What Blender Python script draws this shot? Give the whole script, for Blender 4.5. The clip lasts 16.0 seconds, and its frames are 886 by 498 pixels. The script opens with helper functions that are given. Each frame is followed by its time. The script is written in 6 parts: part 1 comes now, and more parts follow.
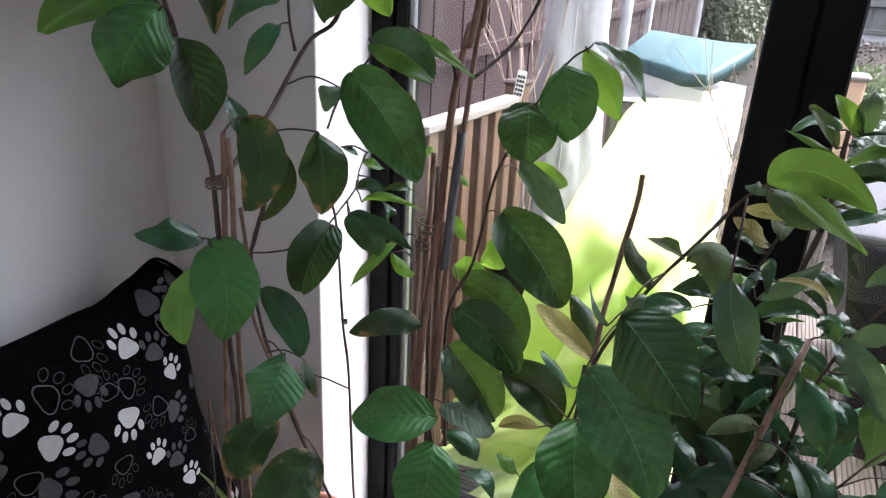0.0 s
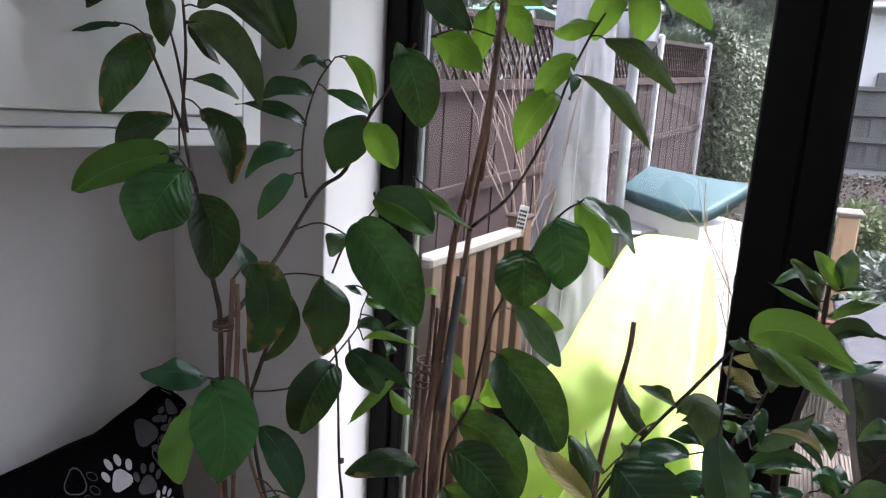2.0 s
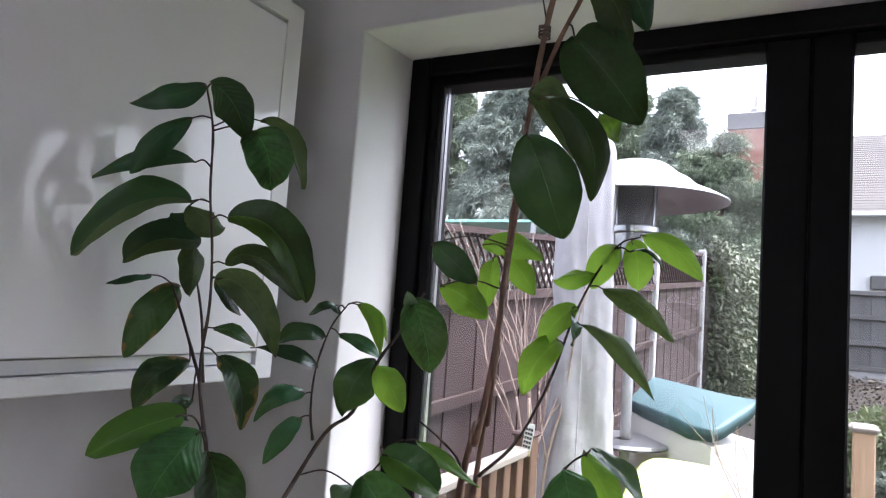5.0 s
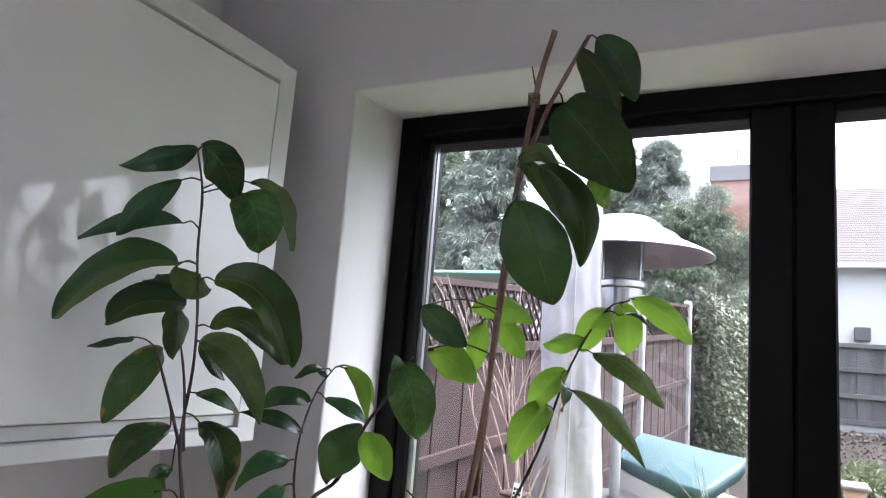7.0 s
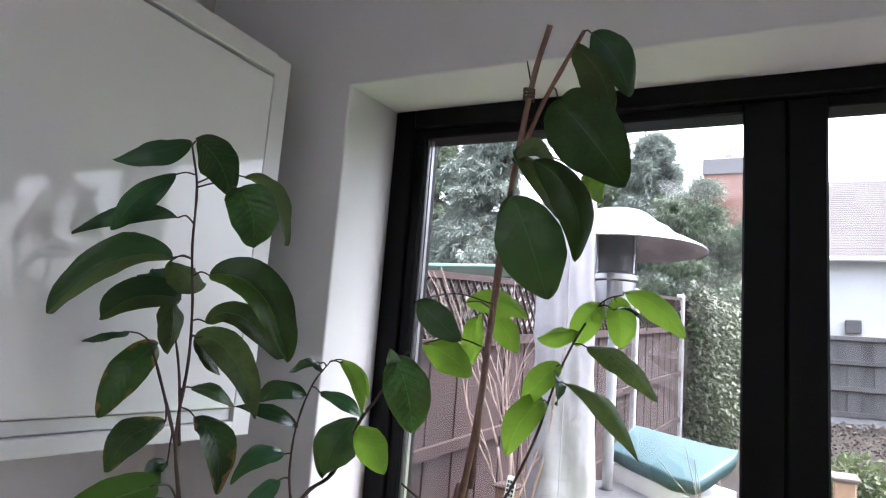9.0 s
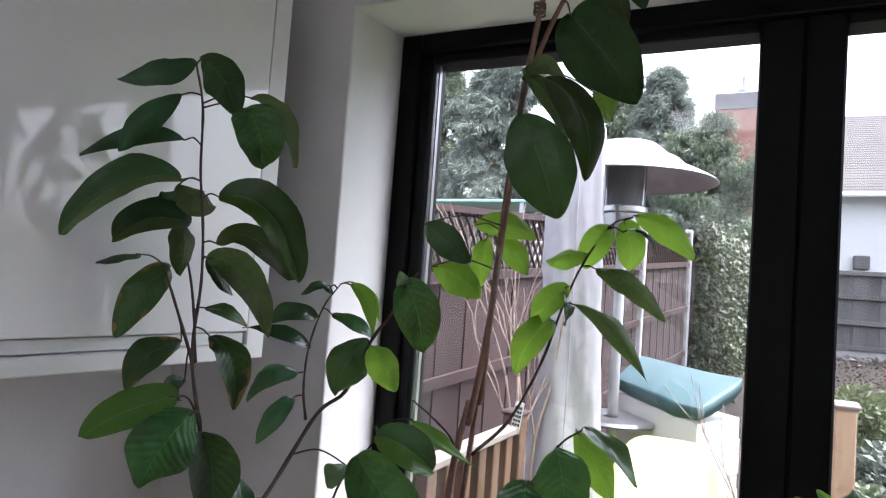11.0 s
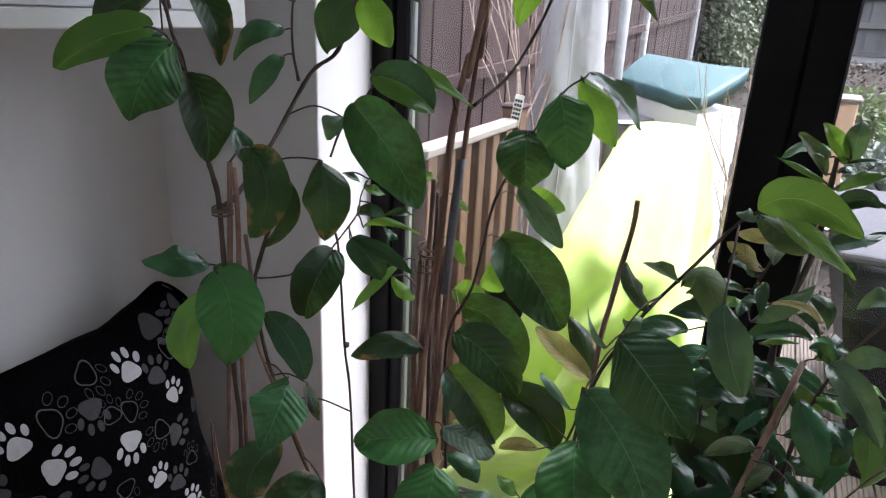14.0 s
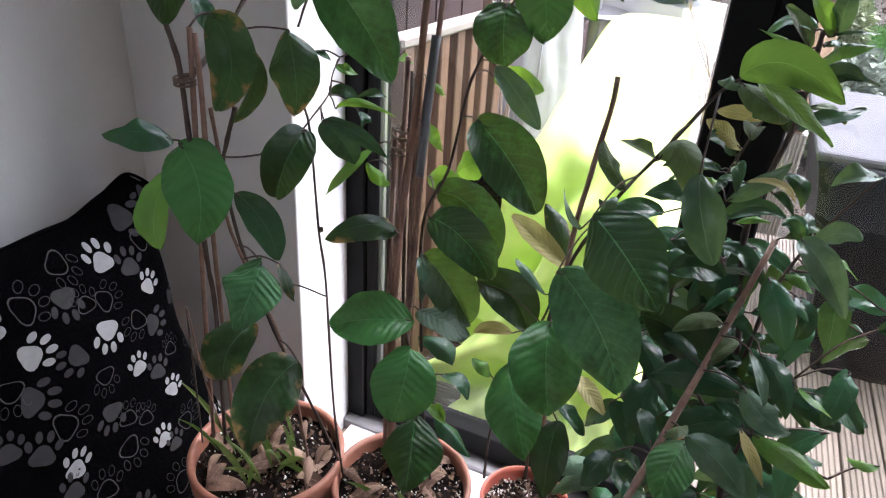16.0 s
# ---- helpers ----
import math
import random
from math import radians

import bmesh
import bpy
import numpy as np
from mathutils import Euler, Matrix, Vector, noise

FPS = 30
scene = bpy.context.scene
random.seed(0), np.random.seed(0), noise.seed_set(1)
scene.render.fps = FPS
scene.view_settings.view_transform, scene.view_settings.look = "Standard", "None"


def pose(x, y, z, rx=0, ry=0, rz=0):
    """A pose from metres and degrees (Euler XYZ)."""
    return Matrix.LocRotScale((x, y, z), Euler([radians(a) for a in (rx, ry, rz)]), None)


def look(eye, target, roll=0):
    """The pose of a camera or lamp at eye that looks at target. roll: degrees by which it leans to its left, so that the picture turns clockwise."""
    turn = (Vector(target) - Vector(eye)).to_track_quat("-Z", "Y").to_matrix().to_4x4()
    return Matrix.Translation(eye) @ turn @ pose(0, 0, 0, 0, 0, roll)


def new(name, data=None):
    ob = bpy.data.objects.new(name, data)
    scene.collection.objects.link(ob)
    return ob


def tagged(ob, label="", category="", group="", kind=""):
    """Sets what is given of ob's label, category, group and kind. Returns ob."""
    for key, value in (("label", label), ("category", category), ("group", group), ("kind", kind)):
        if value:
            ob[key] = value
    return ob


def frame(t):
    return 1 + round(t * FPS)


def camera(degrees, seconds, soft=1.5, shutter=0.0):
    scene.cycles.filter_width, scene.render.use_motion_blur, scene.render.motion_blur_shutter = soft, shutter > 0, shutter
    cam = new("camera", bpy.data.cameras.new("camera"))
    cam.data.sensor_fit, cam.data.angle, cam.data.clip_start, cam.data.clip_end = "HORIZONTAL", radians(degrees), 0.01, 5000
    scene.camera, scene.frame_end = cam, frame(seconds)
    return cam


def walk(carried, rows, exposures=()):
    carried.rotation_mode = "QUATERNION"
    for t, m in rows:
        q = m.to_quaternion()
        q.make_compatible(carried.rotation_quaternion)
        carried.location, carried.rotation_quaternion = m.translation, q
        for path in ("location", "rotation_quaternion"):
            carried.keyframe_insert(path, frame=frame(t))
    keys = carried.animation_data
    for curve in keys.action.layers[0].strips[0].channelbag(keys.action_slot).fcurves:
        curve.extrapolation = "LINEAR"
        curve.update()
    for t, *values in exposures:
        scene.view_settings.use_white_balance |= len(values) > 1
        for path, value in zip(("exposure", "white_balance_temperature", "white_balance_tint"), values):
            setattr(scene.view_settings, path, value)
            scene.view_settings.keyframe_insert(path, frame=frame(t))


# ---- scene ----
cam = camera(66.9, 16.0, soft=1.2)
PATH = [
    (0, (0.824, -1.299, 1.384), (0.017, 0.381, 0.659), 2.9),
    (0.5, (0.835, -1.301, 1.398), (-0.016, 0.402, 0.788), 3.2),
    (1, (0.833, -1.305, 1.412), (-0.048, 0.421, 0.916), 3.8),
    (1.5, (0.839, -1.313, 1.421), (-0.028, 0.441, 1.005), 4.5),
    (2, (0.843, -1.315, 1.426), (-0.044, 0.435, 1.037), 3.6),
    (2.5, (0.84, -1.317, 1.438), (-0.044, 0.451, 1.129), 4.5),
    (3, (0.839, -1.322, 1.45), (-0.053, 0.456, 1.244), 4.5),
    (3.5, (0.841, -1.325, 1.465), (-0.05, 0.463, 1.367), 4.9),
    (4, (0.846, -1.327, 1.475), (-0.044, 0.464, 1.445), 5.0),
    (4.5, (0.843, -1.333, 1.489), (-0.067, 0.448, 1.543), 4.6),
    (5, (0.847, -1.343, 1.507), (-0.099, 0.411, 1.681), 4.2),
    (5.2, (0.849, -1.343, 1.514), (-0.096, 0.406, 1.731), 4.4),
    (7.5, (0.839, -1.344, 1.534), (-0.065, 0.411, 1.852), 4.5),
    (8, (0.839, -1.345, 1.537), (-0.061, 0.414, 1.847), 4.4),
    (10.3, (0.84, -1.347, 1.524), (-0.054, 0.425, 1.769), 4.5),
    (10.5, (0.838, -1.344, 1.522), (-0.072, 0.424, 1.739), 4.0),
    (11, (0.837, -1.343, 1.507), (-0.074, 0.434, 1.623), 4.2),
    (11.5, (0.836, -1.337, 1.491), (-0.061, 0.45, 1.474), 3.9),
    (12, (0.838, -1.332, 1.471), (-0.06, 0.449, 1.328), 3.2),
    (12.5, (0.842, -1.327, 1.454), (-0.04, 0.448, 1.185), 2.9),
    (13, (0.839, -1.321, 1.429), (-0.013, 0.433, 0.988), 3.1),
    (13.5, (0.832, -1.315, 1.409), (-0.011, 0.398, 0.814), 2.6),
    (14, (0.828, -1.314, 1.397), (0.014, 0.385, 0.727), 2.7),
    (14.5, (0.828, -1.314, 1.385), (0.039, 0.36, 0.628), 2.8),
    (15, (0.827, -1.316, 1.379), (0.063, 0.349, 0.576), 3.0),
    (15.5, (0.828, -1.315, 1.367), (0.082, 0.33, 0.509), 3.1),
    (16, (0.838, -1.313, 1.352), (0.132, 0.325, 0.446), 3.6),
]
EXPOSURES = [(0.0, 1.65, 6000, 20), (0.5, 1.45, 6000, 20), (3.0, 1.1, 6000, 20), (4.5, 1.16, 6000, 20), (5.5, 1.56, 6000, 20), (8.0, 1.62, 6000, 20), (10.5, 1.47, 6000, 20), (12.5, 1.1, 6000, 20), (14.0, 1.31, 6000, 19), (16.0, 1.72, 6000, 19)]
walk(cam, [(t, look(eye, target, roll)) for t, eye, target, roll in PATH], EXPOSURES)

# ---- light: an overcast day outside the patio door ----
world = bpy.data.worlds.new("sky")
scene.world = world
world.use_nodes = True
wn = world.node_tree
sky = wn.nodes.new("ShaderNodeTexSky")
sky.sky_type = "NISHITA"
sky.sun_disc = False
sky.sun_elevation, sky.sun_rotation = radians(68), radians(51)
sky.air_density, sky.dust_density, sky.ozone_density = 1.0, 6.0, 0.6
soft = wn.nodes.new("ShaderNodeHueSaturation")  # cloud takes most of the blue out of the sky
soft.inputs["Saturation"].default_value = 0.35
wn.links.new(sky.outputs[0], soft.inputs["Color"])
wn.links.new(soft.outputs[0], wn.nodes["Background"].inputs[0])
wn.nodes["Background"].inputs[1].default_value = 0.45
sun = new("sun", bpy.data.lights.new("sun", "SUN"))
sun.data.energy, sun.data.angle, sun.data.color = 1.25, radians(70), (1.0, 0.98, 0.96)
# veiled sunlight from high over the garden
sun.matrix_world = look((2.9, 2.0, 8.0), (0.4, 0.0, 0.0))


# ---- materials ----
def mat(name, col, rough=0.6, metal=0.0, var=0.15, scale=8.0, bump=0.0, bscale=60.0, col2=None, sheen=0.0, spec=0.5, obj_rand=0.0, trans=0.0, stretch=(1, 1, 1)):
    """A surface with two scales of variation and fine relief, in object space."""
    m = bpy.data.materials.new(name)
    m.use_nodes = True
    nt = m.node_tree
    b = nt.nodes["Principled BSDF"]
    N = lambda k: nt.nodes.new("ShaderNode" + k)
    tc = N("TexCoord")
    mp = N("Mapping")
    mp.inputs["Scale"].default_value = stretch
    nt.links.new(tc.outputs["Object"], mp.inputs[0])
    n1, n2 = N("TexNoise"), N("TexNoise")
    n1.inputs["Scale"].default_value, n1.inputs["Detail"].default_value = scale, 6.0
    n2.inputs["Scale"].default_value, n2.inputs["Detail"].default_value = scale * 7.3, 4.0
    for n in (n1, n2):
        nt.links.new(mp.outputs[0], n.inputs["Vector"])
    add = N("Math")
    add.operation = "MULTIPLY_ADD"
    nt.links.new(n2.outputs[0], add.inputs[0])
    add.inputs[1].default_value = 0.45
    nt.links.new(n1.outputs[0], add.inputs[2])
    fac = add.outputs[0]
    if obj_rand:
        oi = N("ObjectInfo")
        ma = N("Math")
        ma.operation = "MULTIPLY_ADD"
        nt.links.new(oi.outputs["Random"], ma.inputs[0])
        ma.inputs[1].default_value = obj_rand
        nt.links.new(fac, ma.inputs[2])
        fac = ma.outputs[0]
    ramp = N("ValToRGB")
    lo = tuple(c * (1 - var) for c in col)
    hi = tuple(min(1, c * (1 + var)) for c in col)
    if col2:
        lo, hi = col, col2
    ramp.color_ramp.elements[0].position, ramp.color_ramp.elements[0].color = 0.45, (*lo, 1)
    ramp.color_ramp.elements[1].position, ramp.color_ramp.elements[1].color = 0.95 + obj_rand, (*hi, 1)
    nt.links.new(fac, ramp.inputs[0])
    nt.links.new(ramp.outputs[0], b.inputs["Base Color"])
    b.inputs["Roughness"].default_value, b.inputs["Metallic"].default_value = rough, metal
    b.inputs["Specular IOR Level"].default_value = spec
    if trans:
        b.inputs["Transmission Weight"].default_value = 0.0
        tr = N("BsdfTranslucent")
        mix = N("MixShader")
        mix.inputs[0].default_value = trans
        nt.links.new(ramp.outputs[0], tr.inputs[0])
        nt.links.new(b.outputs[0], mix.inputs[1])
        nt.links.new(tr.outputs[0], mix.inputs[2])
        nt.links.new(mix.outputs[0], nt.nodes["Material Output"].inputs[0])
    if bump:
        n3, bp = N("TexNoise"), N("Bump")
        n3.inputs["Scale"].default_value, n3.inputs["Detail"].default_value = bscale, 5.0
        nt.links.new(mp.outputs[0], n3.inputs["Vector"])
        bp.inputs["Strength"].default_value, bp.inputs["Distance"].default_value = bump, 0.004
        nt.links.new(n3.outputs[0], bp.inputs["Height"])
        nt.links.new(bp.outputs[0], b.inputs["Normal"])
    return m


def glass_mat(name):
    m = bpy.data.materials.new(name)
    m.use_nodes = True
    nt = m.node_tree
    for n in list(nt.nodes):
        if n.type == "BSDF_PRINCIPLED":
            nt.nodes.remove(n)
    t, g, mix = (nt.nodes.new("ShaderNode" + k) for k in ("BsdfTransparent", "BsdfGlossy", "MixShader"))
    t.inputs[0].default_value = (0.95, 0.97, 0.96, 1)
    g.inputs["Roughness"].default_value = 0.02
    mix.inputs[0].default_value = 0.035
    nt.links.new(t.outputs[0], mix.inputs[1])
    nt.links.new(g.outputs[0], mix.inputs[2])
    nt.links.new(mix.outputs[0], nt.nodes["Material Output"].inputs[0])
    return m


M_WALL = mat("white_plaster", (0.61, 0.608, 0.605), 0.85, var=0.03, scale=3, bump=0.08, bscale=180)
# lighter copy of the wall paint, so the unseen walls bounce more light
M_WALL2 = mat("bounce_white_paint", (0.87, 0.87, 0.87), 0.85, var=0.03, scale=3, bump=0.08, bscale=180)
M_CEIL = mat("ceiling_paint", (0.9, 0.9, 0.9), 0.9, var=0.03, scale=2, bump=0.05)
M_FLOOR = mat("floor_laminate", (0.26, 0.19, 0.14), 0.45, var=0.25, scale=6, stretch=(6, 0.6, 1))
M_GLOSS = mat("white_gloss_laminate", (0.77, 0.77, 0.785), 0.05, var=0.02, scale=1.5, spec=0.5)
M_CARCASS = mat("white_melamine", (0.69, 0.69, 0.7), 0.4, var=0.03)
M_FRAME = mat("black_aluminium", (0.004, 0.004, 0.0045), 0.5, var=0.2, scale=20, bump=0.05, bscale=300, spec=0.12)
M_GASKET = mat("grey_edge", (0.25, 0.25, 0.26), 0.35, metal=0.6)
M_GLASS = glass_mat("door_glass")
M_SILL = mat("white_sill", (0.5, 0.5, 0.5), 0.4, var=0.08, scale=20)
M_TERRA = mat("terracotta_plastic", (0.29, 0.12, 0.078), 0.5, var=0.2, scale=12, bump=0.1, bscale=120)
M_TERRA_IN = mat("terracotta_red", (0.36, 0.09, 0.06), 0.45, var=0.2, scale=12, bump=0.1)
M_SOIL = mat("potting_soil", (0.005, 0.0035, 0.003), 0.95, col2=(0.018, 0.012, 0.01), scale=60, bump=1.0, bscale=150, spec=0.08)
M_PERL = mat("perlite", (0.62, 0.59, 0.55), 0.9, var=0.2, obj_rand=0.2)
M_DECK = mat("weathered_decking", (0.06, 0.047, 0.038), 0.8, col2=(0.135, 0.108, 0.09), scale=5, bump=0.4, bscale=40, obj_rand=0.35, stretch=(6, 0.7, 1))
M_LIME = mat("lime_sheet", (0.74, 0.9, 0.31), 0.3, var=0.06, scale=6, bump=0.2, bscale=9, trans=0.26)
M_COVER = mat("pale_grey_fabric", (0.36, 0.35, 0.37), 0.8, var=0.12, scale=6, bump=1.0, bscale=11, trans=0.1)
M_TEAL = mat("teal_plastic", (0.05, 0.1, 0.108), 0.5, var=0.22, scale=4, bump=0.1, spec=0.25)
M_POLE = mat("pale_painted_metal", (0.34, 0.335, 0.34), 0.5, var=0.1, scale=20)
M_CREAM = mat("cream_plastic", (0.6, 0.585, 0.555), 0.5, var=0.08, scale=4, bump=0.05)
M_STEEL = mat("brushed_steel", (0.4, 0.4, 0.42), 0.28, metal=0.95, var=0.1, scale=20)
M_FENCE = mat("brown_fence_stain", (0.0265, 0.0115, 0.0107), 0.8, col2=(0.047, 0.0238, 0.022), scale=4, bump=0.15, bscale=7, obj_rand=0.2, stretch=(6, 6, 0.6))
M_FENCE2 = mat("grey_fence_boards", (0.042, 0.04, 0.039), 0.85, col2=(0.125, 0.12, 0.117), scale=3, bump=0.2, bscale=5, obj_rand=0.3, stretch=(9, 6, 0.5))
M_CONC = mat("concrete", (0.36, 0.35, 0.345), 0.85, var=0.2, scale=10, bump=0.3, bscale=60)
M_TIMBER = mat("tan_softwood", (0.05, 0.026, 0.016), 0.7, col2=(0.125, 0.066, 0.04), scale=6, bump=0.3, bscale=30, obj_rand=0.3, stretch=(6, 6, 0.6))
M_RAILTOP = mat("pale_weathered_rail", (0.2, 0.172, 0.155), 0.75, var=0.2, scale=8, stretch=(6, 0.6, 6), bump=0.3)
M_NET = mat("dull_netting", (0.15, 0.14, 0.13), 0.9)
M_BLACKPVC = mat("black_cover_fabric", (0.005, 0.005, 0.008), 0.45, var=0.3, scale=5, bump=0.4, bscale=9, spec=0.16)
M_TOP = mat("sky_sheen_top", (0.072, 0.071, 0.079), 0.8, spec=0.08, var=0.12, scale=5, bump=0.08, bscale=20)
M_GRASS = mat("lawn", (0.045, 0.12, 0.025), 0.9, col2=(0.1, 0.22, 0.05), scale=3, bump=0.8, bscale=60)
M_STONE = mat("border_stone", (0.06, 0.05, 0.042), 0.9, col2=(0.16, 0.14, 0.12), scale=10, bump=0.5)
M_TAN = mat("tan_post_wood", (0.3, 0.18, 0.11), 0.7, col2=(0.46, 0.31, 0.2), scale=6, bump=0.3, stretch=(6, 6, 0.6))
M_SLATS = mat("pale_weathered_slat", (0.2, 0.175, 0.155), 0.8, var=0.2, scale=8, bump=0.2, obj_rand=0.2, stretch=(6, 6, 0.6))
M_EARTH = mat("garden_earth", (0.008, 0.006, 0.0045), 0.97, col2=(0.034, 0.026, 0.02), scale=4, bump=1.0, bscale=12)
M_BRICK = mat("red_brick", (0.26, 0.115, 0.085), 0.9, col2=(0.42, 0.25, 0.2), scale=3, bump=0.2)
M_ROOF = mat("roof_tiles", (0.06, 0.052, 0.05), 0.9, col2=(0.1, 0.09, 0.086), scale=1.2, bump=0.2)
M_RENDER = mat("white_render", (0.66, 0.66, 0.65), 0.85, var=0.05, scale=2)
M_SLATE = mat("grey_coping", (0.26, 0.25, 0.25), 0.8, var=0.2)
M_BARK = mat("tree_bark", (0.1, 0.08, 0.06), 0.9, var=0.3, scale=10, bump=0.6)
# conifer greens are lightened, with the haze of distance put into the colour
M_CONIF = mat("conifer_foliage", (0.1, 0.135, 0.088), 0.75, col2=(0.26, 0.31, 0.21), scale=2.2, trans=0.15)
M_CONIF2 = mat("hazy_conifer_foliage", (0.14, 0.175, 0.15), 0.75, col2=(0.34, 0.38, 0.325), scale=2.2, trans=0.15)
M_IVY = mat("ivy_foliage", (0.012, 0.026, 0.011), 0.5, col2=(0.12, 0.14, 0.075), scale=9, trans=0.2)


# ---- building helpers ----
OFF = {}


def link_bm(name, bm, m, smooth=False):
    me = bpy.data.meshes.new(name)
    bmesh.ops.recalc_face_normals(bm, faces=bm.faces)
    bm.to_mesh(me)
    bm.free()
    if m:
        me.materials.append(m)
    if smooth:
        for p in me.polygons:
            p.use_smooth = True
    return me


def thing(name, loc, label, category, group="", kind=""):
    e = new(name)
    e.location = loc
    e.empty_display_size = 0.05
    OFF[e] = Vector(loc)
    return tagged(e, label, category, group, kind)


def part(name, bm, m, parent, label="", smooth=False):
    """One mesh under a thing or a part; bm is in world metres."""
    o = OFF[parent]
    bmesh.ops.translate(bm, vec=-o, verts=bm.verts)
    ob = new(name, link_bm(name, bm, m, smooth))
    ob.parent = parent
    OFF[ob] = o
    if label:
        tagged(ob, label)
    return ob


def solo(name, bm, m, label, category, kind="", group="", smooth=False, at=None):
    """A thing of one mesh, with its origin at its base."""
    c = Vector(at) if at else Vector((0, 0, 0))
    bmesh.ops.translate(bm, vec=-c, verts=bm.verts)
    ob = new(name, link_bm(name, bm, m, smooth))
    ob.location = c
    OFF[ob] = c
    return tagged(ob, label, category, group, kind)


def box(x0, x1, y0, y1, z0, z1, bevel=0.0, bm=None, seg=1):
    bm = bm or bmesh.new()
    r = bmesh.ops.create_cube(bm, size=1)
    vs = r["verts"]
    for v in vs:
        v.co = Vector(((x0 + x1) / 2 + v.co.x * (x1 - x0), (y0 + y1) / 2 + v.co.y * (y1 - y0), (z0 + z1) / 2 + v.co.z * (z1 - z0)))
    if bevel:
        es = list({e for v in vs for e in v.link_edges})
        bmesh.ops.bevel(bm, geom=es, offset=bevel, segments=seg, affect="EDGES", profile=0.5)
    return bm


def prism(pts, z0, z1, bm=None):
    """Upright solid over a plan of points."""
    bm = bm or bmesh.new()
    lo = [bm.verts.new((x, y, z0)) for x, y in pts]
    hi = [bm.verts.new((x, y, z1)) for x, y in pts]
    bm.faces.new(lo[::-1])
    bm.faces.new(hi)
    n = len(pts)
    for i in range(n):
        bm.faces.new((lo[i], lo[(i + 1) % n], hi[(i + 1) % n], hi[i]))
    return bm


def lathe(profile, center, n=40, bm=None, wob=0.0):
    """Turned form from (radius, z) pairs, closed when the profile returns to its start."""
    bm = bm or bmesh.new()
    cx, cy = center
    rings = []
    for r, z in profile:
        if r < 1e-5:
            rings.append([bm.verts.new((cx, cy, z))])
        else:
            rings.append([bm.verts.new((cx + r * (1 + wob * math.sin(3 * k * 2 * math.pi / n)) * math.cos(2 * math.pi * k / n), cy + r * math.sin(2 * math.pi * k / n), z)) for k in range(n)])
    for a, b in zip(rings, rings[1:]):
        for k in range(n):
            q = [a[k % len(a)], a[(k + 1) % len(a)], b[(k + 1) % len(b)], b[k % len(b)]]
            q2 = []
            for v in q:
                if v not in q2:
                    q2.append(v)
            if len(q2) > 2:
                bm.faces.new(q2)
    return bm


def tube(pts, r0, r1=None, n=7, bm=None, knots=0.0):
    """A tapered round stem along points, smoothed by a spline."""
    bm = bm or bmesh.new()
    r1 = r0 if r1 is None else r1
    P = [Vector(p) for p in pts]
    path = []
    if len(P) > 2:
        Q = [P[0] * 2 - P[1]] + P + [P[-1] * 2 - P[-2]]
        for i in range(1, len(Q) - 2):
            for k in range(5):
                u = k / 5
                path.append(0.5 * ((2 * Q[i]) + (Q[i + 1] - Q[i - 1]) * u + (2 * Q[i - 1] - 5 * Q[i] + 4 * Q[i + 1] - Q[i + 2]) * u * u + (3 * Q[i] - Q[i - 1] - 3 * Q[i + 1] + Q[i + 2]) * u ** 3))
        path.append(P[-1])
    else:
        path = [P[0].lerp(P[1], k / 8) for k in range(9)] if knots else P
    rings = []
    up = None
    for i, p in enumerate(path):
        d = (path[min(i + 1, len(path) - 1)] - path[max(i - 1, 0)]).normalized()
        if up is None:
            up = d.orthogonal().normalized()
        up = (up - d * up.dot(d)).normalized()
        s = d.cross(up)
        r = r0 + (r1 - r0) * i / max(1, len(path) - 1)
        if knots:
            r *= 1 + knots * (noise.noise(p * 55) + 0.6 * (i % 4 == 0))
        rings.append([bm.verts.new(p + (up * math.cos(a) + s * math.sin(a)) * r) for a in (2 * math.pi * k / n for k in range(n))])
    for a, b in zip(rings, rings[1:]):
        for k in range(n):
            bm.faces.new((a[k], a[(k + 1) % n], b[(k + 1) % n], b[k]))
    bm.faces.new(rings[0][::-1])
    bm.faces.new(rings[-1])
    return bm


# ---- the room ----
DECK_Z = -0.10
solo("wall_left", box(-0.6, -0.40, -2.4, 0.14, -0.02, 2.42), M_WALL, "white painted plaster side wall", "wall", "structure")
# the wall round the patio door: one rounded section swept up the reveal, over the corner and along the soffit
def door_wall():
    sec = [(0.0, 0.14), (0.0, 0.0), (0.0283, -0.232)]
    for k in range(9):
        a = math.pi / 2 * k / 8
        sec.append((0.0285 - 0.004 * (1 - math.cos(a)), -0.236 - 0.004 * math.sin(a)))
    bm = bmesh.new()
    stations = []
    for at in (lambda o: (o, -0.02), lambda o: (o, 2.1 - o), lambda o: (2.4, 2.1 - o)):
        stations.append([bm.verts.new((at(o)[0], y, at(o)[1])) for o, y in sec])
    for st, (x, z) in zip(stations, ((-0.40, -0.02), (-0.40, 2.42), (2.4, 2.42))):
        st += [bm.verts.new((x, -0.24, z)), bm.verts.new((x, 0.14, z))]
    n = len(stations[0])
    for a, b in zip(stations, stations[1:]):
        for k in range(n):
            bm.faces.new((a[k], a[(k + 1) % n], b[(k + 1) % n], b[k]))
    bm.faces.new(stations[0])
    bm.faces.new(stations[2][::-1])
    return bm


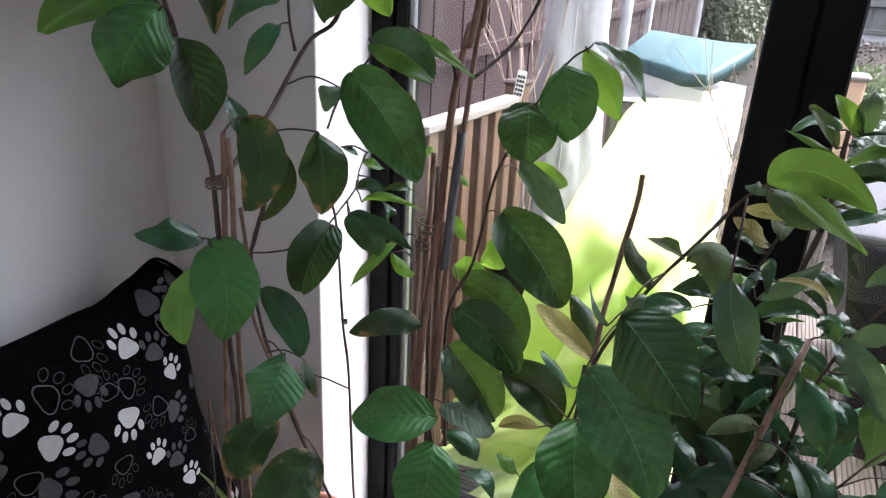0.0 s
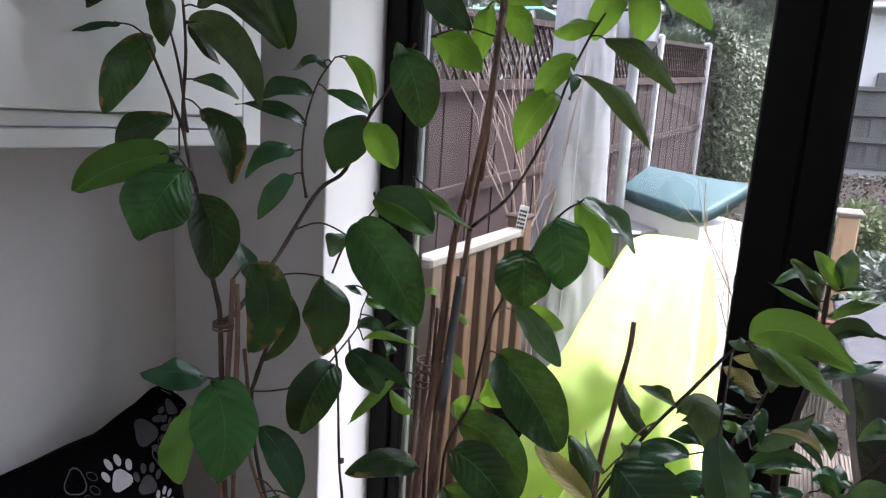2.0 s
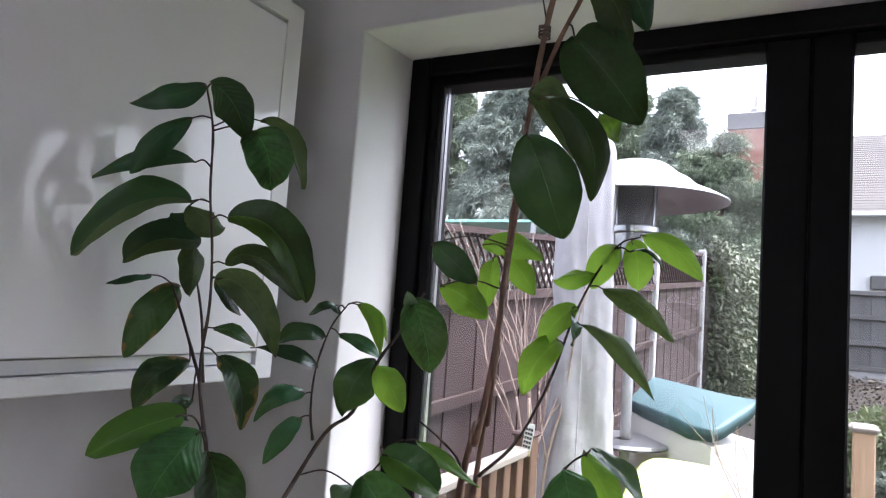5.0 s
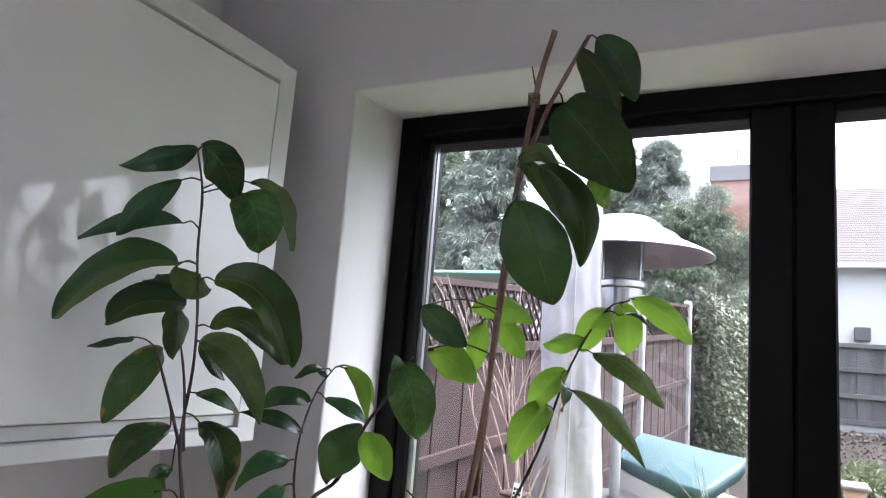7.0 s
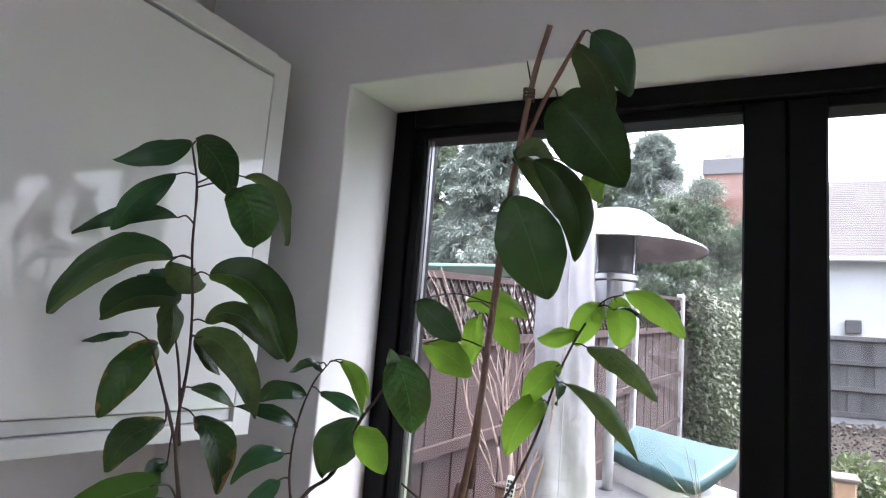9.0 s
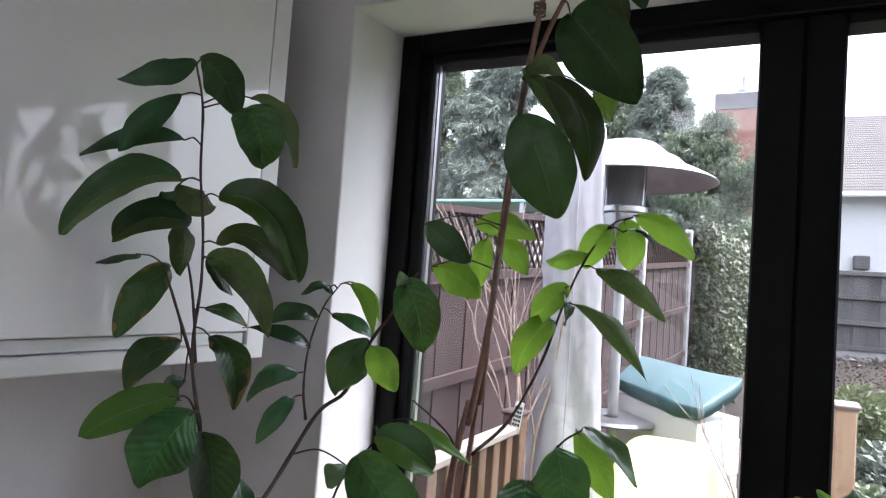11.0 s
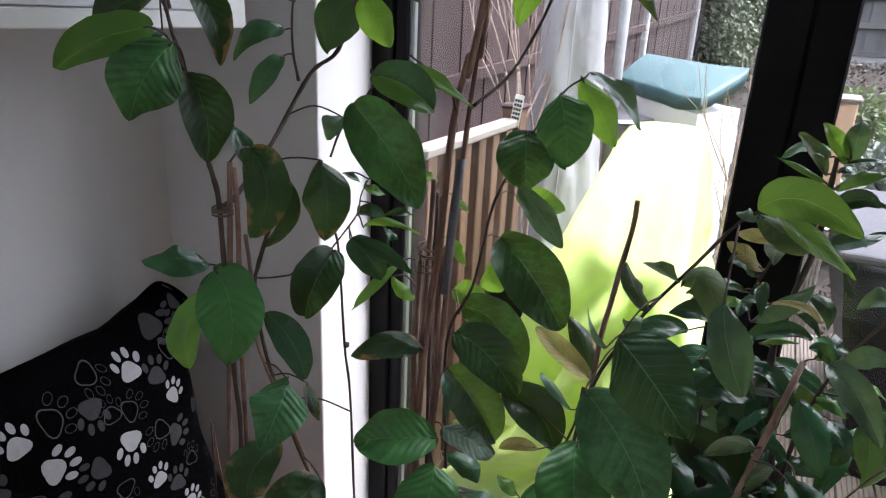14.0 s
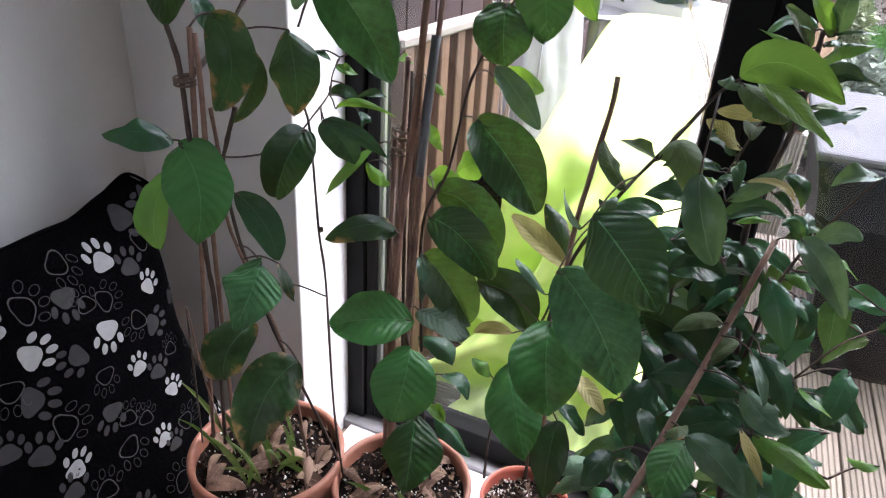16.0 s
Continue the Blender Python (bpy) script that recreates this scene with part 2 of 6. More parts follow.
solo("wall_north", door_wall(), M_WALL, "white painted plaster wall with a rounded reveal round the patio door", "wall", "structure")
# unseen end wall, added in place of more glass to cut side light
solo("wall_north_end", box(2.4, 3.2, -0.24, 0.14, -0.02, 2.42), M_WALL, "unseen plaster wall added to cut daylight past the patio door", "wall", "structure")
# unseen walls, kept close and lightened to reflect light onto the plants
solo("wall_right", box(3.2, 3.4, -2.4, 0.14, -0.02, 2.42), M_WALL2, "white painted plaster side wall", "wall", "structure")
solo("wall_back", box(-0.6, 3.4, -2.6, -2.4, -0.02, 2.42), M_WALL2, "unseen white back wall set close to bounce light", "wall", "structure")
# ceiling with an unseen opening added at the back for more sky light
bm = bmesh.new()
LX0, LX1, LY0, LY1 = 0.3, 0.9, -2.25, -1.82
for x0, x1, y0, y1 in ((-0.6, LX0, -2.6, 0.14), (LX1, 3.4, -2.6, 0.14), (LX0, LX1, -2.6, LY0), (LX0, LX1, LY1, 0.14)):
    box(x0, x1, y0, y1, 2.42, 2.55, bm=bm)
solo("ceiling", bm, M_CEIL, "white painted flat ceiling with an unseen opening added for light", "ceiling", "structure")
solo("floor", box(-0.6, 3.4, -2.6, 0.0, -0.16, -0.0205), M_FLOOR, "brown wood-look floor", "floor", "structure")

solo("trim_sill", box(0.03, 2.4, -0.232, -0.031, -0.0204, 0.006, 0.003), M_SILL, "white painted sill inside the patio door", "sill", "structure")

# patio door: black frame, two glazed leaves
GX = [(0.081, 0.778), (0.921, 1.614)]
door = thing("door_1", (0.0, 0.0, 0.0), "black aluminium patio door with two large glass panes", "patio door", kind="structure")
part("door_frame", box(0.0, 0.052, 0.0, 0.075, 0.0, 2.1, 0.003), M_FRAME, door)
part("door_frame", box(0.0525, 2.4, 0.0, 0.075, 2.055, 2.1, 0.003), M_FRAME, door)
part("door_frame", box(2.367, 2.4, 0.0, 0.075, 0.0, 2.0545, 0.003), M_FRAME, door)
part("threshold", box(0.0, 2.4, -0.03, 0.16, -0.1, 0.016, 0.004), M_GASKET, door, "grey aluminium door threshold")
for i, (x0, x1) in enumerate(GX):
    leaf_frame = box(x0 - 0.028 if i == 0 else x0 - 0.0672, x0, 0.012, 0.082, 0.02, 2.053, 0.004)
    part("stile", leaf_frame, M_FRAME, door)
    part("stile", box(x1, x1 + 0.0755, 0.012, 0.082, 0.02, 2.053, 0.004), M_FRAME, door)
    part("top_rail", box(x0, x1, 0.0125, 0.0815, 2.031, 2.0525, 0.003), M_FRAME, door)
    part("bottom_rail", box(x0, x1, 0.0125, 0.0815, 0.0205, 0.09, 0.003), M_FRAME, door)
    if i == 0:
        part("glazing_bead", box(x0 + 0.0005, x0 + 0.004, 0.024, 0.036, 0.09, 2.031), M_GASKET, door, "pale grey glazing edge")
        part("glazing_bead", box(x0 + 0.0085, x0 + 0.012, 0.028, 0.0395, 0.09, 2.031), M_GASKET, door, "pale grey glazing edge")
    g = part("glass_pane", box(x0, x1, 0.04, 0.046, 0.088, 2.033), M_GLASS, door, "clear glass pane")
    g.visible_shadow = False
for x0, x1 in ((1.764, 2.29),):
    part("stile", box(x0 - 0.074, x0, 0.012, 0.082, 0.02, 2.053, 0.004), M_FRAME, door)
    part("stile", box(x1, x1 + 0.0755, 0.012, 0.082, 0.02, 2.053, 0.004), M_FRAME, door)
    g = part("glass_pane", box(x0, x1, 0.04, 0.046, 0.03, 2.05), M_GLASS, door, "clear glass pane")
    g.visible_shadow = False

# white gloss wall cupboards
def wall_cupboard(y0, y1):
    c = thing("wall_cupboard", (-0.40, (y0 + y1) / 2, 1.352), "white high-gloss wall cupboard with a recessed handle lip", "cupboard", "wall cupboards")
    part("body", box(-0.398, -0.056, y0 + 0.001, y1 - 0.001, 1.352, 2.03, 0.001), M_CARCASS, c)
    front = part("door", box(-0.054, -0.034, y0 + 0.002, y1 - 0.002, 1.402, 2.028, 0.002), M_GLOSS, c, "mirror-smooth white gloss door")
    part("bottom_rail", box(-0.0555, -0.032, y0 + 0.001, y1 - 0.001, 1.352, 1.378, 0.002), M_CARCASS, c)
    part("handle_lip", box(-0.0555, -0.044, y0 + 0.001, y1 - 0.001, 1.38, 1.3995, 0.001), M_CARCASS, front)
    part("cornice", box(-0.0555, -0.030, y0 + 0.001, y1 - 0.001, 2.034, 2.075, 0.002), M_CARCASS, c)
    return c


wall_cupboard(-1.0, -0.4)
wall_cupboard(-1.6, -1.0)
wall_cupboard(-2.2, -1.6)
solo("filler_panel", box(-0.398, -0.036, -0.399, -0.355, 1.352, 2.075, 0.001), M_CARCASS, "white filler panel between cupboard and wall", "panel", at=(-0.2, -0.32, 1.352))

# ---- outdoors ----
def ground_z(y):
    if y < 2.4:
        return -0.35
    return -0.35 + 1.3 * min(1.0, (y - 2.4) / 6.0)


bm = bmesh.new()
ys = [0.16, 1.0, 2.0, 2.4] + [2.4 + 0.5 * k for k in range(1, 14)] + [12, 18, 30, 60, 150, 400]
xs = [-300, -60, -20, -8, -4, -2, -1, -0.5, 0, 0.5, 1, 1.5, 2, 3, 4, 6, 10, 20, 60, 300]
grid = [[bm.verts.new((x, y, ground_z(y) + (0.04 * noise.noise((x * 1.3, y * 1.3, 0)) if 2.4 < y < 12 and abs(x) < 8 else 0))) for x in xs] for y in ys]
for r0, r1 in zip(grid, grid[1:]):
    for k in range(len(xs) - 1):
        bm.faces.new((r0[k], r0[k + 1], r1[k + 1], r1[k]))
solo("ground", bm, M_EARTH, "bare garden earth rising gently away from the house", "ground", "structure", smooth=True)

def fence_x(y):
    return -0.45 + 0.0905 * (y - 2.4)


def fence_top(y):
    return 1.78 + 0.082 * y


def fence_bay(y0, y1):
    """One stained panel: boards, a rail and a trellis strip on top."""
    f = thing("garden_fence", (fence_x(y0), y0, ground_z(y0)), "brown stained timber fence panel with a trellis top", "fence", "boundary fence panels")
    n = 14
    for k in range(n):
        a, b = y0 + (y1 - y0) * k / n, y0 + (y1 - y0) * (k + 1) / n - 0.004
        bm = bmesh.new()
        off = 0.006 * (k % 2)
        prism([(fence_x(a) - 0.018 + off, a), (fence_x(a) + off, a), (fence_x(b) + off, b), (fence_x(b) - 0.018 + off, b)], ground_z(a) - 0.02, fence_top(a) - 0.36, bm)
        part("board", bm, M_FENCE, f)
    for dz in (-0.36, -0.83, -1.3):
        bm = bmesh.new()
        va = []
        for y in (y0, y1):
            for dx, dzz in ((0.008, 0), (0.034, 0), (0.034, 0.05), (0.008, 0.05)):
                va.append(bm.verts.new((fence_x(y) + dx, y, fence_top(y) + dz + dzz)))
        for q in ((0, 1, 2, 3), (7, 6, 5, 4), (0, 4, 5, 1), (1, 5, 6, 2), (2, 6, 7, 3), (3, 7, 4, 0)):
            bm.faces.new([va[i] for i in q])
        part("rail", bm, M_FENCE, f)
    # trellis laths, crossing, and its capping
    tr = bmesh.new()
    m = int((y1 - y0) / 0.075)
    for k in range(-3, m):
        for sgn, dx in ((1, 0.004), (-1, 0.012)):
            ya = y0 + 0.075 * (k if sgn > 0 else k + 3)
            yb = ya + sgn * 0.225
            za, zb = -0.31, -0.03
            if min(ya, yb) < y0:
                t0 = (y0 - ya) / (yb - ya)
                if sgn > 0:
                    za, ya = za + (zb - za) * t0, y0
                else:
                    zb, yb = za + (zb - za) * t0, y0
            if max(ya, yb) > y1:
                t0 = (y1 - ya) / (yb - ya)
                if sgn > 0:
                    zb, yb = za + (zb - za) * t0, y1
                else:
                    za, ya = za + (zb - za) * t0, y1
            tube([(fence_x(ya) + dx, ya, fence_top(ya) + za), (fence_x(yb) + dx, yb, fence_top(yb) + zb)], 0.009, n=4, bm=tr)
    tagged(part("trellis", tr, M_FENCE, f, "crossed trellis laths"), kind="stuff")
    if y0 > 2.0:
        net = bmesh.new()
        for k in range(17):
            pts = []
            for i in range(9):
                y = y0 + (y1 - y0) * i / 8
                pts.append((fence_x(y) + 0.05, y, fence_top(y) - 0.4 - 0.064 * k + 0.06 * noise.noise((y * 3, k * 2.0, 0)) - 0.02 * math.sin(math.pi * i / 8)))
            tube(pts, 0.0014, n=4, bm=net)
        for k in range(22):
            y = y0 + (y1 - y0) * (k + 0.5) / 22
            tube([(fence_x(y) + 0.05, y + 0.05 * noise.noise((y * 4, i * 0.7, 8)), fence_top(y) - 0.4 - 0.2 * i) for i in range(6)], 0.0013, n=3, bm=net)
        tagged(part("netting", net, M_NET, f, "sagging garden netting"), kind="stuff")
    cap = bmesh.new()
    tube([(fence_x(y0) + 0.008, y0, fence_top(y0) - 0.02), (fence_x(y1) + 0.008, y1, fence_top(y1) - 0.02)], 0.022, n=4, bm=cap)
    part("capping", cap, M_FENCE, f)
    return f


POSTS = [-0.9, 0.93, 2.74, 4.5, 6.26, 8.05]
for y0, y1 in zip(POSTS, POSTS[1:]):
    if y1 > 0.5:
        fence_bay(max(y0, 0.2) + 0.05, y1 - 0.05)
for y in POSTS[1:]:
    bm = box(fence_x(y) - 0.04, fence_x(y) + 0.04, y - 0.04, y + 0.04, ground_z(y) - 0.1, fence_top(y) + 0.03, 0.012)
    solo("fence_post", bm, M_CONC, "pale grey concrete fence post", "post", group="fence posts", at=(fence_x(y), y, ground_z(y)))

# decking: boards along x beside the rail, along y elsewhere
deck = thing("deck", (1.0, 1.0, DECK_Z), "weathered grooved timber decking outside the door", "decking", kind="structure")


def board_mesh(length, width=0.118, grooves=7):
    bm = bmesh.new()
    sec = [(-width / 2, -0.028)]
    w = width / grooves
    sec.append((-width / 2, -0.003))
    for k in range(grooves):
        x = -width / 2 + k * w
        sec += [(x + w * 0.18, 0.0), (x + w * 0.72, 0.0), (x + w * 0.84, -0.005), (x + w * 0.97, -0.005)]
    sec += [(width / 2, -0.003), (width / 2, -0.028)]
    a = [bm.verts.new((x, 0, z)) for x, z in sec]
    b = [bm.verts.new((x, length, z)) for x, z in sec]
    for i in range(len(sec)):
        j = (i + 1) % len(sec)
        bm.faces.new((a[i], a[j], b[j], b[i]))
    bm.faces.new(a[::-1])
    bm.faces.new(b)
    return link_bm("board", bm, M_DECK)


long_board, short_board = board_mesh(2.2), board_mesh(0.5)
for k in range(22):
    ob = new("board", long_board)
    ob.parent = deck
    ob.matrix_basis = pose(0.57 + 0.124 * k - 1.0, 0.17 - 1.0, 0.0)
for k in range(18):
    ob = new("board", short_board)
    ob.parent = deck
    ob.matrix_basis = pose(0.505 - 1.0, 0.235 + 0.124 * k - 1.0, 0.0, 0, 0, 90)
part("bearer", box(0.01, 3.2, 0.165, 2.36, -0.34, -0.135), M_TIMBER, deck)

# handrail with balusters, running out from the house
rail = thing("railing", (0.04, 0.5, DECK_Z), "timber deck railing with pale weathered handrail and brown balusters", "railing")
part("handrail", box(0.015, 0.072, 0.15, 0.80, 1.042, 1.07, 0.006), M_RAILTOP, rail, "pale weathered handrail")
part("bottom_rail", box(0.02, 0.065, 0.15, 0.80, -0.02, 0.02, 0.004), M_TIMBER, rail)
for k in range(6):
    y = 0.2 + 0.108 * k
    part("baluster", box(0.022, 0.064, y - 0.026, y + 0.026, -0.0, 1.042, 0.003), M_TIMBER, rail)
newel = part("newel_post", box(0.01, 0.075, 0.802, 0.867, DECK_Z, 1.1, 0.004), M_TIMBER, rail)
part("newel_cap", box(0.002, 0.083, 0.794, 0.875, 1.1, 1.115, 0.006), M_FENCE, newel)

# lime green sheet draped over garden furniture
bm = bmesh.new()
NU, NV = 96, 56
vs = []
jit = random.Random(5)
for j in range(NV + 1):
    v = j / NV
    row = []
    for i in range(NU):
        a = 2 * math.pi * i / NU
        ca, sa = math.cos(a), math.sin(a)
        sq = 1.0 / max(abs(ca), abs(sa)) ** 0.8
        w = max(0.0, (v - 0.12) / 0.88)
        if v < 0.12:
            k = v / 0.12
            rx, ry, z = 0.105 * k, 0.06 * k, 1.118 - 0.014 * k * k
            fold = 1.0
        else:
            rx = 0.105 + (0.29 if ca < 0 else 0.11) * w ** 0.75
            wc = 0.27 + 0.05 * ca + 0.03 * noise.noise((ca * 3, sa * 3, 2))
            under = max(0.0, w - wc)
            ry = 0.06 + (0.3 * min(1.0, w / wc) ** 0.9 - 0.03 * min(1.0, under / 0.25) + 0.1 * max(0.0, under - 0.25) if sa < 0 else 0.21 * w ** 0.85)
            z = 1.104 - 1.18 * w
            # sharp pleats that deepen downwards, and crumples
            pl = abs(((11 * a / (2 * math.pi) + 1.1 * noise.noise((ca, sa, v * 2.2)) + 2.2 * v) % 1.0) - 0.5) * 2
            cr = 1 - abs(noise.noise((ca * 2.6 + 5, sa * 2.6, v * 5.5))) * 3
            deep = min(1.0, max(0.08, under / 0.08)) if sa < 0 else 1.0
            fold = 1 + deep * (0.42 * w ** 0.5 * (pl - 0.5) + 0.3 * w ** 0.6 * cr) + 0.02 * w * noise.noise((ca * 6, sa * 6, v * 11))
        j0 = 0.0015 * w ** 0.5
        row.append(bm.verts.new((0.558 + rx * ca * sq * fold + jit.uniform(-j0, j0), 0.73 - 0.05 * w + ry * sa * sq * fold + jit.uniform(-j0, j0), z + jit.uniform(-j0, j0))))
    vs.append(row)
for j in range(NV):
    for i in range(NU):
        bm.faces.new([vs[j][i], vs[j][(i + 1) % NU], vs[j + 1][(i + 1) % NU], vs[j + 1][i]])
bmesh.ops.remove_doubles(bm, verts=bm.verts, dist=1e-5)
bmesh.ops.triangulate(bm, faces=bm.faces[:], quad_method="SHORT_EDGE")
bmesh.ops.smooth_vert(bm, verts=bm.verts, factor=0.1, use_axis_x=True, use_axis_y=True, use_axis_z=True)
solo("lime_sheet", bm, M_LIME, "bright lime green waterproof sheet draped over garden furniture", "cover sheet", smooth=True, at=(0.55, 0.65, DECK_Z))

# closed parasol in a pale cover
par = thing("covered_parasol", (0.09, 1.22, DECK_Z), "closed parasol wrapped in a pale grey fabric cover", "parasol")
bm = bmesh.new()
vs = []
NR, NA = 96, 72
for j in range(NR + 1):
    v = j / NR
    z = -0.02 + 2.32 * v
    r = 0.16 - 0.075 * v ** 1.3 + 0.012 * math.sin(9 * v)
    if v > 0.94:
        r *= max(0.12, 1 - ((v - 0.94) / 0.06) ** 2)
    row = []
    for i in range(NA):
        a = 2 * math.pi * i / NA
        side = 2 * math.pi / 5
        flat = math.cos(side / 2) / math.cos((a + 0.35 + 0.12 * math.sin(3 * v)) % side - side / 2)
        slant = (z * 3.1 + 1.3 * math.sin(a) + 0.5 * noise.noise((z * 2, a, 1))) % 0.62 - 0.31
        pleat = (a * 2.1 + 0.4 * noise.noise((z * 1.5, 3, a))) % 1.1 - 0.55
        f = 0.55 + 0.45 * flat + 0.05 * math.exp(-(slant / 0.05) ** 2) * max(0.0, noise.noise((a * 1.5, z * 1.5, 8)) + 0.25) + 0.05 * math.exp(-(pleat / 0.07) ** 2)
        f += 0.05 * math.sin(4 * a + 5 * v) + 0.06 * (1 - abs(noise.noise((math.cos(a) * 2 + 4, math.sin(a) * 2, z * 2.2 + a))) * 3) + 0.09 * noise.noise((math.cos(a) * 1.6, math.sin(a) * 1.6, z * 3.2)) + 0.045 * noise.noise((math.cos(a) * 4, math.sin(a) * 4, z * 11))
        row.append(bm.verts.new((0.125 - 0.035 * v + 1.06 * r * f * math.cos(a), 1.22 + r * f * math.sin(a), z)))
    vs.append(row)
for j in range(NR):
    for i in range(NA):
        bm.faces.new((vs[j][i], vs[j][(i + 1) % NA], vs[j + 1][(i + 1) % NA], vs[j + 1][i]))
bm.faces.new(vs[0][::-1])
bm.faces.new(vs[-1])
cover = part("fabric_cover", bm, M_COVER, par, smooth=True)
bm = bmesh.new()
tube([(0.135, 1.062, 0.05), (0.142, 1.075, 0.8), (0.14, 1.095, 1.4), (0.13, 1.12, 2.05)], 0.003, n=6, bm=bm)
part("zip_seam", bm, M_COVER, cover, "raised zip seam", smooth=True)
part("foot", lathe([(0, -0.1), (0.2, -0.1), (0.2, -0.06), (0.05, -0.03), (0.04, 0.0), (0, 0.0)], (0.09, 1.22), 28), M_CONC, par, smooth=False)

# mushroom patio heater
hx, hy = 0.205, 1.58
heat = thing("patio_heater", (hx, hy, DECK_Z), "stainless steel mushroom patio heater with a domed reflector", "patio heater")
dome = [(0, 2.2), (0.07, 2.199), (0.11, 2.192), (0.135, 2.178), (0.16, 2.157), (0.178, 2.139), (0.196, 2.133), (0.222, 2.119), (0.248, 2.094), (0.266, 2.084), (0.3, 2.069), (0.345, 2.047), (0.374, 2.03), (0.378, 2.024), (0.37, 2.022), (0.33, 2.046), (0.25, 2.075), (0.15, 2.11), (0, 2.13)]
part("reflector_dome", lathe(dome, (hx, hy), 48), M_STEEL, heat, "pale domed reflector", smooth=True)
screen = part("emitter", lathe([(0, 1.916), (0.087, 1.916), (0.087, 2.1), (0, 2.1)], (hx, hy), 32), mat("emitter_mesh", (0.1, 0.095, 0.11), 0.6, metal=0.3, var=0.3, scale=80), heat, "dark perforated emitter screen", smooth=False)
part("burner_ring", lathe([(0, 1.884), (0.094, 1.884), (0.097, 1.889), (0.097, 1.91), (0.093, 1.915), (0, 1.9155)], (hx, hy), 36), M_STEEL, heat)
part("burner_head", lathe([(0, 1.74), (0.06, 1.74), (0.082, 1.77), (0.086, 1.88), (0, 1.8835)], (hx, hy), 32), M_STEEL, heat)
part("pole", lathe([(0, 0.7), (0.022, 0.7), (0.022, 1.74), (0, 1.74)], (hx, hy), 20), M_POLE, heat, smooth=True)
part("gas_housing", lathe([(0, -0.1), (0.09, -0.1), (0.09, 0.66), (0.06, 0.7), (0, 0.7)], (hx, hy), 32), M_STEEL, heat)
for k in range(3):
    a = 2 * math.pi * k / 3 + 1.75
    bm = tube([(hx + 0.085 * math.cos(a), hy + 0.085 * math.sin(a), 1.915), (hx + 0.09 * math.cos(a), hy + 0.09 * math.sin(a), 2.11)], 0.006, n=6)
    part("support_rod", bm, M_STEEL, screen)

# cream storage box with a teal sloping lid
sb = thing("storage_box", (0.42, 1.7, DECK_Z), "cream plastic garden storage box with a teal sloping lid", "storage box")
A, B, C, D = Vector((0.587, 1.22, 1.145)), Vector((0.147, 1.846, 1.15)), Vector((0.715, 1.53, 1.236)), Vector((0.222, 2.067, 1.25))
bm = bmesh.new()
n = 28
top = []
for j in range(n + 1):
    row = []
    for i in range(n + 1):
        p, q = math.sin(math.pi * (i / n - 0.5)), math.sin(math.pi * (j / n - 0.5))
        k = 1 - 0.035 * (p * q) ** 4
        p, q = p * k, q * k
        e = max(abs(p), abs(q))
        z = 0.007 * (1 - q * q) * (1 - 0.4 * p * p) - 0.01 * max(0.0, (e - 0.96) / 0.04) ** 2 - 0.004 * max(0.0, -q) ** 3 * (1 - abs(p)) + 0.012 * max(0.0, q) ** 4 * max(0.0, -p) ** 3 - 0.008 * math.exp(-((p + 0.55) / 0.2) ** 2) * max(0.0, -q)
        row.append(bm.verts.new(A.lerp(B, (p + 1) / 2).lerp(C.lerp(D, (p + 1) / 2), (q + 1) / 2) + Vector((0, 0, z))))
    top.append(row)
for j in range(n):
    for i in range(n):
        bm.faces.new((top[j][i], top[j][i + 1], top[j + 1][i + 1], top[j + 1][i]))
ext = bmesh.ops.extrude_face_region(bm, geom=bm.faces[:])
bmesh.ops.translate(bm, vec=(0, 0, -0.042), verts=[v for v in ext["geom"] if isinstance(v, bmesh.types.BMVert)])
part("lid", bm, M_TEAL, sb, "teal plastic lid with rounded, slightly warped edges", smooth=True)
cen = (A + B + C + D) / 4
pl = [cen.lerp(p, 0.95) for p in (A, B, D, C)]
part("body", prism([(p.x, p.y) for p in pl], DECK_Z, 1.09), M_CREAM, sb)
for k in range(5):
    z = 0.12 + 0.19 * k
    pr = [cen.lerp(p, 0.965) for p in (A, B, D, C)]
    part("rib", prism([(p.x, p.y) for p in pr], z, z + 0.13), M_CREAM, sb)

# round steel tray round the heater's pole
part("tray", lathe([(0.032, 1.0), (0.185, 1.0), (0.197, 1.01), (0.19, 1.022), (0.032, 1.02)], (hx, hy - 0.03), 40), M_STEEL, heat, "round steel tray")

# black covered furniture by the second pane
bc = thing("covered_table", (1.8, 1.5, DECK_Z), "garden table under a black waterproof cover, its top painted with sky sheen", "garden table")
bm = box(1.3, 2.6, 1.14, 2.1, DECK_Z, 0.7)
bmesh.ops.subdivide_edges(bm, edges=bm.edges[:], cuts=26, use_grid_fill=True)
for v in bm.verts:
    p = v.co.copy()
    t = (p.z - DECK_Z) / 0.8
    front = max(0.0, (2.1 - p.y) / 0.96)
    v.co.y += -0.1 * t * front + 0.025 * noise.noise(p * 5) + 0.03 * (1 - t) * (1 - abs(noise.noise(Vector((p.x * 7, 3, p.z * 2.5)))) * 3)
    v.co.x -= 0.2 * t * (2.6 - p.x) / 1.3 - 0.02 * noise.noise(p * 4 + Vector((9, 0, 0)))
    v.co.z += 0.012 * noise.noise(p * 3 + Vector((0, 5, 0))) * t
part("fabric_cover", bm, M_BLACKPVC, bc, smooth=True)
# pale slab on the black cover, coloured to stand in for its sky reflection
bm = box(1.09, 2.56, 1.045, 2.13, 0.7, 0.735, 0.012, seg=2)
part("tabletop", bm, M_TOP, bc, "cover top in a lavender-grey painted as sky sheen")

